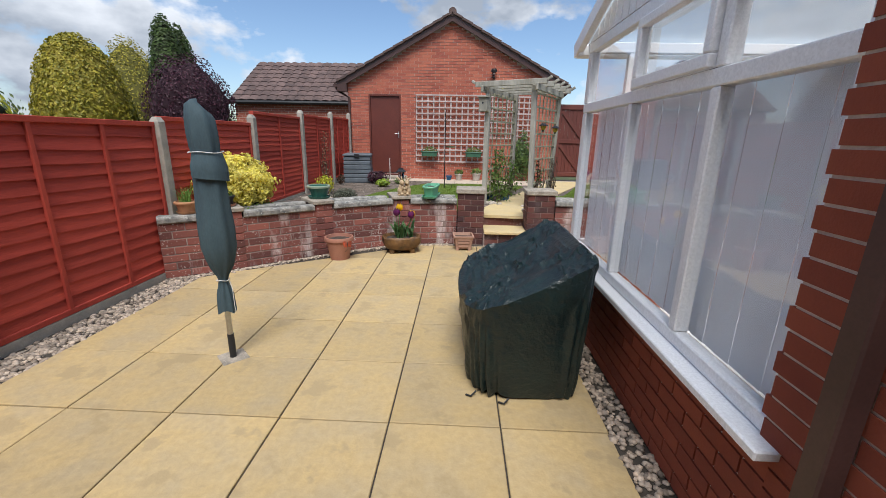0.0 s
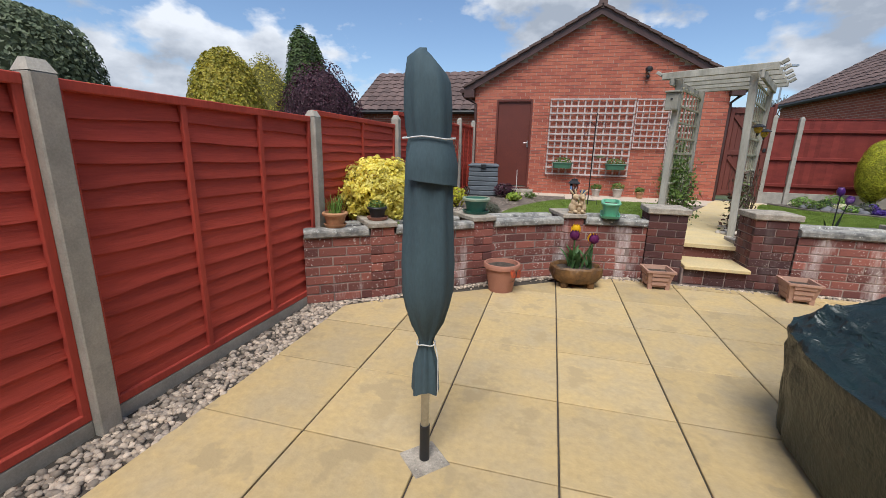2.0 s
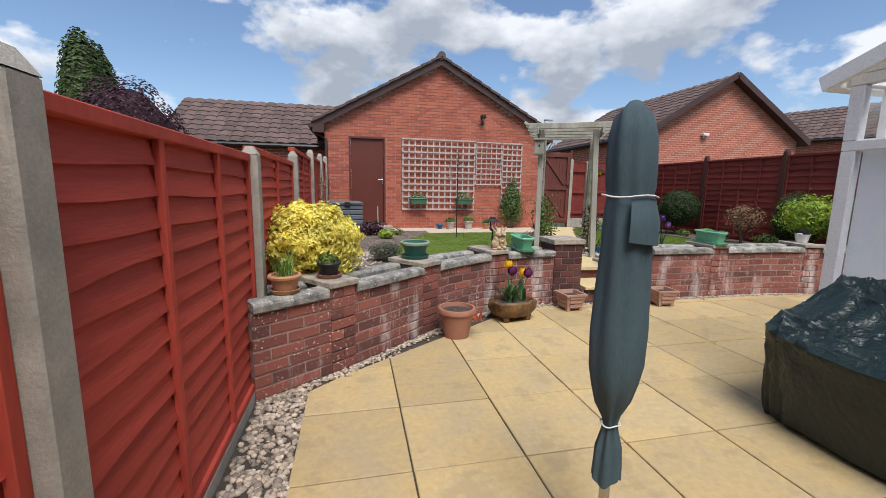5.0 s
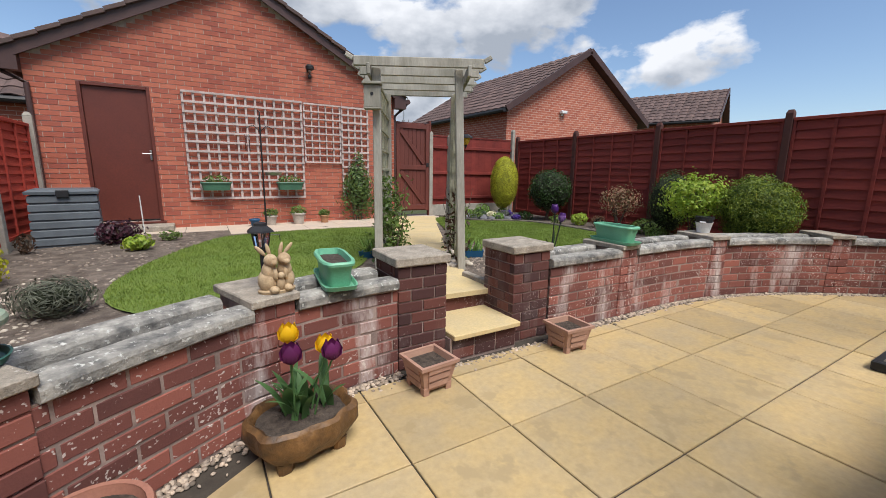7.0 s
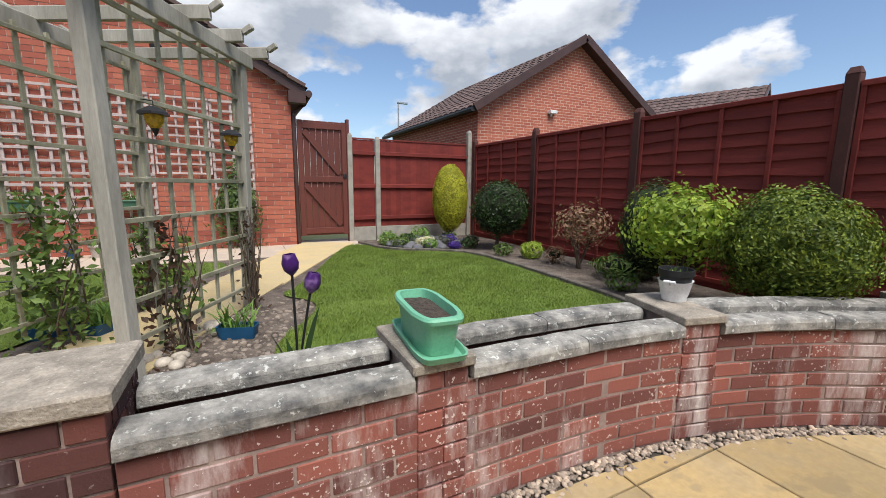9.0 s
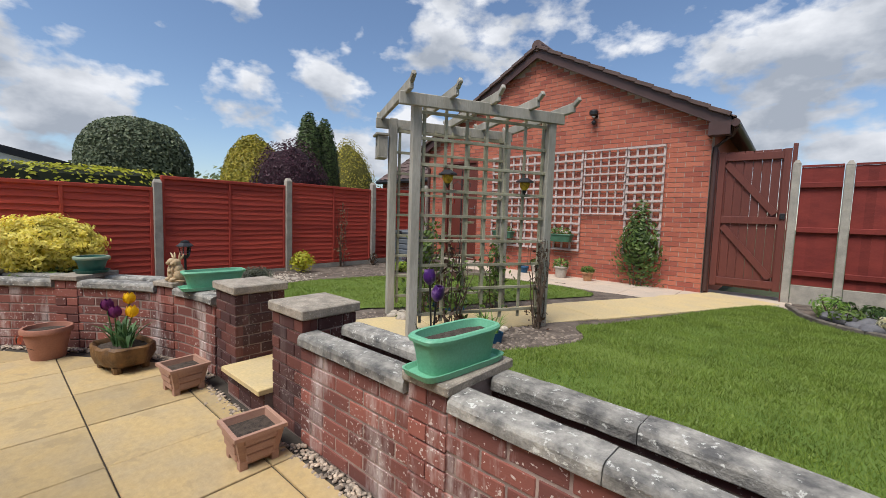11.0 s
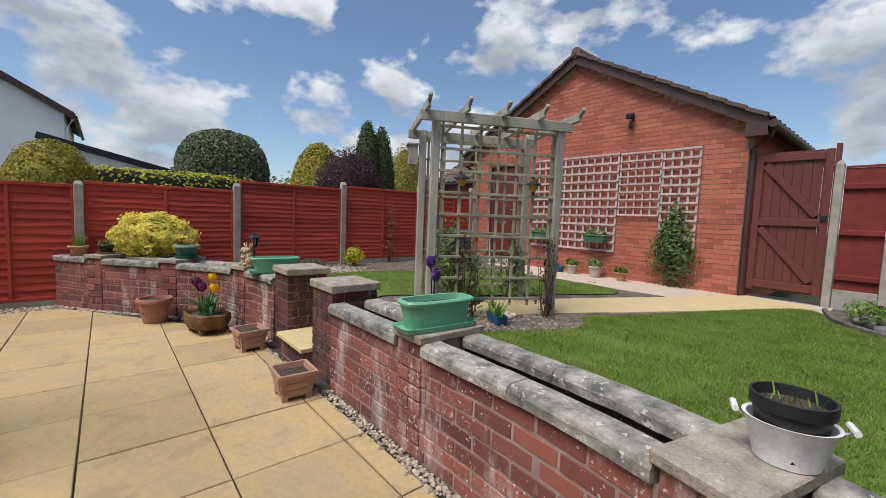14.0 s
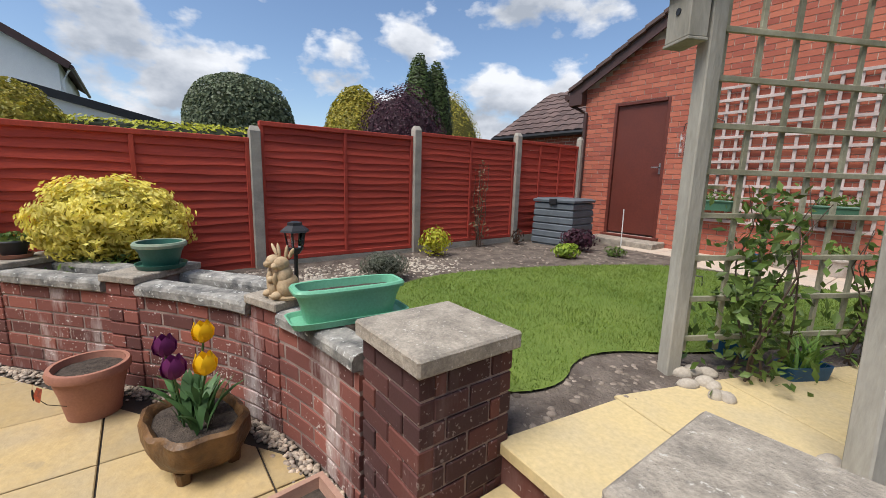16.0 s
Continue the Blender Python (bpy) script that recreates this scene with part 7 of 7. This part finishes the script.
bush("small_herb", "small grey-green plant by the door step", "shrub", -1.75, 8.8, GARDEN, (0.13, 0.12, 0.07), MID_LEAF, 160, 0.05, 18, 0.3, core=0.0, stems=4)
bush("gold_topiary", "clipped golden-green egg-shaped conifer by the fence corner", "shrub", 4.90, 9.70, GARDEN, (0.33, 0.33, 0.62), GOLD_LEAF, 9000, 0.035, 21, 0.04, 2.0, 0.10, 0.92, aspect=0.45, spread=0.5, inner=GOLD_SHADE_CORE, lift_z=0.15)
bush("dark_evergreen", "dense round dark evergreen shrub by the fence", "shrub", 5.15, 8.45, GARDEN, (0.45, 0.45, 0.44), DARK_LEAF, 3600, 0.05, 22, 0.14, 2.4, 0.2, 0.88, lift_z=0.20)
bush("acer", "pinkish feathery acer with spreading twigs", "shrub", 5.20, 6.75, GARDEN, (0.36, 0.36, 0.28), PINK_LEAF, 900, 0.055, 23, 0.3, 2.6, 0.6, 0.0, stems=8, lift_z=0.25)
bush("euphorbia", "low blue-green spreading plant at the bed edge", "shrub", 5.2, 6.15, GARDEN, (0.30, 0.30, 0.14), MID_LEAF, 700, 0.07, 24, 0.2, core=0.5, aspect=0.25, stems=3)
bush("dark_conifer_bush", "upright dark green feathery conifer by the fence", "shrub", 5.38, 5.95, GARDEN, (0.33, 0.33, 0.55), CONIFER_DARK, 3200, 0.05, 25, 0.14, 2.6, 0.3, 0.85, aspect=0.25)
bush("hydrangea", "open bright green hydrangea with bare twigs in the bed", "shrub", 4.9, 5.3, GARDEN, (0.45, 0.42, 0.36), LIME_LEAF, 2500, 0.060, 26, 0.45, 3.2, 0.5, 0.0, aspect=0.6, stems=16, lift_z=0.30)
bush("euonymus", "large rounded bright yellow-green shrub against the fence", "shrub", 5.07, 4.57, GARDEN, (0.47, 0.46, 0.43), BOX_LEAF, 15000, 0.036, 27, 0.22, 3.2, 0.30, 0.80, stems=5, lift_z=0.14, inner=LIME_SHADE_CORE)
bush("daylily", "green strappy clump at the lawn edge", "shrub", 5.1, 7.55, GARDEN, (0.16, 0.16, 0.12), LIME_LEAF, 350, 0.12, 28, 0.2, core=0.0, aspect=0.12, stems=2)
bush("heather", "small orange-brown heather clump", "shrub", 5.15, 7.15, GARDEN, (0.15, 0.15, 0.12), PINK_LEAF, 500, 0.04, 29, 0.2, core=0.5, aspect=0.2, stems=2)
for k, (x, y, r, leaf, label) in enumerate(((3.75, 9.85, 0.14, DARK_LEAF, "low dark green rockery plant"), (4.05, 9.75, 0.13, MID_LEAF, "low green rockery plant with leaves"), (4.4, 9.9, 0.17, BULB_LEAF, "green bulb clump in the rockery"), (4.3, 9.35, 0.12, PETAL_WHITE, "pale flowering cushion in the rockery"), (4.65, 9.25, 0.14, PETAL_VIOLET, "violet flowering cushion in the rockery"), (4.85, 9.6, 0.15, MID_LEAF, "green leafy rockery plant"), (4.95, 9.0, 0.14, DARK_LEAF, "dark low rockery plant"), (3.6, 9.65, 0.10, PETAL_WHITE, "small cream flowering plant by the gate"), (3.75, 9.2, 0.15, MID_LEAF, "leafy green rockery plant between stones"), (4.15, 8.95, 0.13, BULB_LEAF, "green bulb clump at the rockery edge"), (4.75, 8.7, 0.15, DARK_LEAF, "dark green cushion plant by the edging"), (4.5, 8.75, 0.10, PETAL_VIOLET, "violet flowering cushion in the rockery"), (4.85, 7.9, 0.15, MID_LEAF, "green leafy plant at the bed edge"), (4.75, 5.75, 0.16, MID_LEAF, "low spreading green plant in the bed"))):
    bush("rockery_plant", label, "plant", x, y, GARDEN, (r, r, r * 0.6), leaf, 220, 0.05, 60 + k, 0.3, core=0.0, stems=3, group="rockery plants")
for x, y, r, leaf, label in ((3.62, 9.45, 0.16, BULB_LEAF, "spiky green clump at the rockery corner"), (3.95, 9.35, 0.13, DARK_LEAF, "dark tufted plant among the rockery stones"), (4.3, 9.7, 0.18, BULB_LEAF, "tall green clump behind the rockery stones"), (4.05, 9.05, 0.10, PETAL_WHITE, "small white flowering plant in the rockery"), (4.45, 9.1, 0.11, GREY_LEAF, "grey-leaved cushion at the rockery edge")):
    bush("rockery_plant", label, "plant", x, y, GARDEN, (r, r, r * 0.8), leaf, 260, 0.07, int(x * 40), 0.3, core=0.0, stems=3, group="rockery plants", aspect=0.25)
rocks = thing("rockery_stones", "slate grey rockery stones in the corner bed", "stones")
for k in range(30):
    st = ball(Shape(), (0, 0, 0), (rs.uniform(0.08, 0.16), rs.uniform(0.07, 0.12), rs.uniform(0.05, 0.09)), 10, 7)
    st.v = [(x * (1 + 0.25 * noise.noise(Vector((x, y, z + k)) * 12)), y * (1 + 0.25 * noise.noise(Vector((x + k, y, z)) * 12)), z) for x, y, z in st.v]
    part("stone", st, DARK_ROCK, rocks, m=pose(rs.uniform(3.65, 5.0), rs.uniform(8.8, 9.9), GARDEN + 0.03, 0, 0, rs.uniform(0, 180)), smooth=40)
scatter = [(rng.uniform(-3.2, -1.4), rng.uniform(4.6, 9.6)) for _ in range(1500)] + [(rng.uniform(0.95, 2.0), rng.uniform(5.0, 6.9)) for _ in range(1500)] + [(rng.uniform(-0.4, 0.3), rng.uniform(4.95, 6.3)) for _ in range(500)] + [(rng.uniform(4.9, 5.6), rng.uniform(4.4, 9.8)) for _ in range(250)]
pebbles("bed_clods", [(x, y, GARDEN - 0.015) for x, y in scatter if not inside((x, y), LAWN_LEFT) and not inside((x, y), LAWN_RIGHT)], 0.022, "loose clods and small stones on the beds", GARDEN, CLOD)
pale = [(rng.normal(-2.65, 0.25), rng.normal(6.2, 0.3), GARDEN - 0.01) for _ in range(420)] + [(rng.uniform(-3.1, -2.3), rng.uniform(4.6, 5.6), GARDEN - 0.01) for _ in range(260)]
pebbles("pale_chippings", pale, 0.02, "pale grey stone chippings on the bed by the fence", GARDEN, ROCK)

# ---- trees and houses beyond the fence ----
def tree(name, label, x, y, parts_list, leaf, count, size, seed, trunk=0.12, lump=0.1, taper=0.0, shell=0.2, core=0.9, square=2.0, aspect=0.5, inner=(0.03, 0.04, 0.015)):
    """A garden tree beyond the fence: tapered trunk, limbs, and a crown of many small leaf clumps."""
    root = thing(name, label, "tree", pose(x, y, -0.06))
    # inner: leaf colour darkened as crown shade, on an added solid core
    shade_core_mat = mat(name + "_shade_core", inner, rough=1.0, scale=9, bump=0.8)
    for k, (dx, dy, z, rx, ry, rz) in enumerate(parts_list):
        part("trunk", Shape().tube([(dx * 0.5, dy * 0.5, 0), (dx * 0.8, dy * 0.8, z * 0.5), (dx, dy, z + rz * 0.4)], [trunk, trunk * 0.8, trunk * 0.3], 8), BARK, root, smooth=40)
        P, N = crown((rx, ry, rz), count, seed + k, lump, 2.4, shell, taper=taper, square=square)
        part("crown", leaf_mesh("crown", P + np.array([dx, dy, z]), N, size, aspect, seed + k), leaf, root)
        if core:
            part("inner_growth", core_shape((rx, ry, rz), seed + k, lump, 2.4, core, taper, square), shade_core_mat, root, m=pose(dx, dy, z), smooth=60)
    return root


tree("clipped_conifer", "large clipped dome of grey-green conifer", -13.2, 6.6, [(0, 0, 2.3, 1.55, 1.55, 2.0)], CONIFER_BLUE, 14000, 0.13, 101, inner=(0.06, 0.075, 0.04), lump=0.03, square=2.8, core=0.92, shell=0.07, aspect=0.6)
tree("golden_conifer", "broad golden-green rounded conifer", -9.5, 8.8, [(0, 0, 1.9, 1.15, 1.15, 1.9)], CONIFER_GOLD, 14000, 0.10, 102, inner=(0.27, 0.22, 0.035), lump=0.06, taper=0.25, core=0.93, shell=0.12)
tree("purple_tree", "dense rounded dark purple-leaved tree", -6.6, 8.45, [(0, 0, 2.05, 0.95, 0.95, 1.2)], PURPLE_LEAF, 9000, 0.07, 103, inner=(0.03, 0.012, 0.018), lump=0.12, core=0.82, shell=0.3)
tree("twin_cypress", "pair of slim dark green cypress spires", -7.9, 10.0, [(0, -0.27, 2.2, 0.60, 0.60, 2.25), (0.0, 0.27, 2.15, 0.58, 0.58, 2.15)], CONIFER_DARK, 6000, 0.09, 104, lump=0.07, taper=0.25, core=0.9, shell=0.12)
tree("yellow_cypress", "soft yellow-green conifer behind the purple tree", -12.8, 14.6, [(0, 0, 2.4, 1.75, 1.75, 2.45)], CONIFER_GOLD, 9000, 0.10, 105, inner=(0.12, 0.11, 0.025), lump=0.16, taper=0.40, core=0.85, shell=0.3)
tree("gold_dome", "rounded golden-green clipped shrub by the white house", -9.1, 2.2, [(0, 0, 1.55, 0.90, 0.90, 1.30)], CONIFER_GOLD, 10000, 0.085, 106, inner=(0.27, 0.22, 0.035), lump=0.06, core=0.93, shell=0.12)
hedge = thing("hedge", "long clipped yellow-green hedge beyond the fence", "hedge", pose(-9.6, 4.6, -0.06))
P, N = crown((0.5, 2.4, 1.20), 6000, 111, 0.05, 3, 0.12, square=6)
part("foliage", leaf_mesh("foliage", P + np.array([0, 0, 1.20]), N, 0.10, 0.5, 111), GOLD_LEAF, hedge)
# solid filler behind the hedge leaves, coloured dark as their shade
part("inner_growth", core_shape((0.5, 2.4, 1.20), 111, 0.05, 3, 0.93, square=6), SHADE_CORE, hedge, m=pose(0, 0, 1.20))
far = thing("distant_trees", "hazy pale green trees far beyond the gardens", "tree", kind="stuff")
HAZE_LEAF = leaf_mat("distant_spring_leaves", (0.22, 0.26, 0.12), (0.13, 0.17, 0.08))
for k, (x, y, r, h) in enumerate(((-24, 14, 3.2, 4.2), (-27, 19, 3.5, 4.6), (-22, 24, 3.0, 3.6), (-30, 10, 3.5, 5.0), (-18, 34, 4, 3.4), (-26, 36, 5, 4.0), (-12, 44, 5, 3.6), (30, 34, 4.0, 5.0), (38, 22, 4, 4.5))):
    P, N = crown((r, r, h * 0.5), 1600, 120 + k, 0.3, 2.2, 0.5)
    part("crown", leaf_mesh("crown", P + np.array([x, y, h * 0.5]), N, 0.4, 0.5, 120 + k), HAZE_LEAF, far)
    part("trunk", Shape().tube([(x, y, -0.06), (x, y, h * 0.7)], [0.2, 0.08], 7), BARK, far)
bare = thing("bare_tree", "leafless far tree with fine twigs beside the lamp", "tree", pose(13.5, 33, -0.06))
rb = random.Random(4)
def limb(p, d, length, r, depth):
    q = p + d * length
    part("limb", Shape().tube([p, q], [r, r * 0.6], 5), BARK, bare)
    if depth:
        for _ in range(4):
            nd = (d + Vector((rb.uniform(-0.8, 0.8), rb.uniform(-0.8, 0.8), rb.uniform(-0.1, 0.6)))).normalized()
            limb(q, nd, length * 0.62, r * 0.55, depth - 1)


limb(Vector((0, 0, 0)), Vector((0, 0, 1)), 2.6, 0.12, 3)

white = thing("white_house", "tall white rendered house with grey verge and gutter", "house", kind="structure")
HX, EY, EZ = -21.5, 1.80, 5.45
part("wall", Shape().add([(HX, EY, 0), (HX, -9, 0), (HX, -9, EZ), (HX, -4.35, EZ + 3.55), (HX, EY, EZ), (HX - 8, EY, 0), (HX - 8, -9, 0), (HX - 8, -9, EZ), (HX - 8, -4.35, EZ + 3.55), (HX - 8, EY, EZ)],
     [(4, 3, 2, 1, 0), (5, 6, 7, 8, 9), (0, 5, 9, 4), (1, 2, 7, 6), (0, 1, 6, 5)]), RENDER_WHITE, white)
for s, ye in ((1, EY + 0.35), (-1, -9.35)):
    a, b = Vector((HX + 0.2, ye, EZ - 0.15)), Vector((HX + 0.2, -4.35, EZ + 3.62))
    part("verge", Shape().beam(a, b, 0.12, 0.26), FASCIA, white, "dark verge board")
    q = [a, b, b - Vector((8.4, 0, 0)), a - Vector((8.4, 0, 0))]
    part("roof", Shape().add([p + Vector((0, 0, 0.18)) for p in q] + [p + Vector((0, 0, 0.05)) for p in q], [(0, 1, 2, 3), (7, 6, 5, 4), (0, 4, 5, 1), (1, 5, 6, 2), (2, 6, 7, 3), (3, 7, 4, 0)]), ROOF, white)
part("gutter", Shape().tube([(HX + 0.2, EY + 0.4, EZ - 0.18), (HX - 8, EY + 0.4, EZ - 0.18)], 0.08, 8), FASCIA, white)
part("downpipe", Shape().tube([(HX - 0.1, EY + 0.3, EZ - 0.25), (HX - 0.1, EY + 0.08, EZ - 0.7), (HX - 0.1, EY + 0.08, 0)], 0.05, 8), RENDER_WHITE, white)
part("band", Shape().box(HX, HX + 0.05, -8.2, -0.5, EZ + 0.95, EZ + 1.15), FASCIA, white, "dark trim band")
part("vent", Shape().box(HX, HX + 0.04, -0.8, -0.6, EZ - 0.1, EZ + 0.1), STEEL, white, "grey wall vent")
win = part("window", Shape().box(HX, HX + 0.06, -3.2, -1.4, 2.9, 4.3), WHITE_PVC, white)
part("pane", Shape().box(HX + 0.061, HX + 0.07, -3.1, -1.5, 3.0, 4.2), GLASS, win)
part("chimney_aerial", Shape().tube([(HX - 0.5, -3.0, EZ + 3.5), (HX - 0.5, -3.0, EZ + 5.2)], 0.03, 6), STEEL, white, "thin aerial mast")
for z in (4.7, 4.9, 5.1):
    part("aerial_bar", Shape().tube([(HX - 0.5, -3.4, EZ + z), (HX - 0.5, -2.6, EZ + z)], 0.015, 5), STEEL, white)
annexe = thing("white_annexe", "low white annexe with sloping black fascia", "building", kind="structure")
part("wall", Shape().add([(-14.5, 1.6, 0), (-14.5, 5.6, 0), (-14.5, 5.6, 2.52), (-14.5, 1.6, 3.45), (-17, 1.6, 0), (-17, 5.6, 0), (-17, 5.6, 2.52), (-17, 1.6, 3.45)], [(0, 1, 2, 3), (7, 6, 5, 4), (0, 3, 7, 4), (1, 5, 6, 2), (3, 2, 6, 7)]), RENDER_WHITE, annexe)
part("fascia", Shape().beam((-14.4, 1.5, 3.48), (-14.4, 5.8, 2.48), 0.1, 0.22), PLASTIC_BLACK, annexe, "black sloping fascia")
sl = thing("street_lamp", "tall grey street lamp beyond the fence", "street lamp", pose(9.5, 25, -0.06))
part("column", Shape().tube([(0, 0, 0), (0, 0, 5.9)], [0.07, 0.04], 8), STEEL, sl, smooth=40)
part("head", Shape().box(-0.05, 0.55, -0.08, 0.08, 5.88, 5.98, c=0.02), STEEL, sl)
flood = thing("gable_floodlight", "small white security light on the neighbour's gable", "wall light", pose(9.3, 12.2, 3.35))
part("head", Shape().box(-0.12, 0.12, -0.14, -0.02, 0, 0.09, c=0.01), WHITE_ENAMEL, flood)
part("bracket", Shape().box(-0.03, 0.03, -0.03, 0.0, -0.06, 0.12), WHITE_ENAMEL, flood)

# ---- patio slabs ----
patio = thing("patio", "square riven buff sandstone slabs with dark joints", "paving", kind="structure")
full = slab_shape([(0, 0), (PITCH - 0.009, 0), (PITCH - 0.009, PITCH - 0.009), (0, PITCH - 0.009)])
FULL = full.mesh("paving_slab")
FULL.materials.append(SLAB)
bounds = []
for track in (LEFT, RIGHT):
    pts = [tuple(track.at(s, 0.085)[0]) for s in np.linspace(0, track.length, 12)]
    bounds += list(zip(pts, pts[1:]))
bounds.append(((-0.3, 4.34), (1.2, 4.34)))
rs = random.Random(3)
for i in range(-6, 11):
    for j in range(-12, 3):
        x, y = GRID_X + i * PITCH + 0.0045, GRID_Y + j * PITCH + 0.0045
        e = PITCH - 0.009
        if x > RIGHT_X or (x + e / 2 > 0.62 and y < CY1 - 0.3 and x > 0.62):
            continue
        poly = [(x, y), (x + e, y), (x + e, y + e), (x, y + e)]
        for a, b in bounds:
            poly = clip(poly, a, b)
            if not poly:
                break
        if poly and x < -3.0:
            poly = [(max(px, -3.0), py) for px, py in poly]
        if poly and y < CY1 and x + e > 0.60:
            poly = [(min(px, 0.60), py) for px, py in poly]
        if len(poly) < 3:
            continue
        area = abs(sum(a[0] * b[1] - b[0] * a[1] for a, b in zip(poly, poly[1:] + poly[:1]))) / 2
        if area < 0.01:
            continue
        dz = rs.uniform(-0.002, 0.002)
        if abs(area - e * e) < 1e-5:
            part("paving_slab", FULL, SLAB, patio, m=Matrix.Translation((x, y, dz)))
        else:
            part("paving_slab", slab_shape(ccw(poly)), SLAB, patio, m=Matrix.Translation((0, 0, dz)))
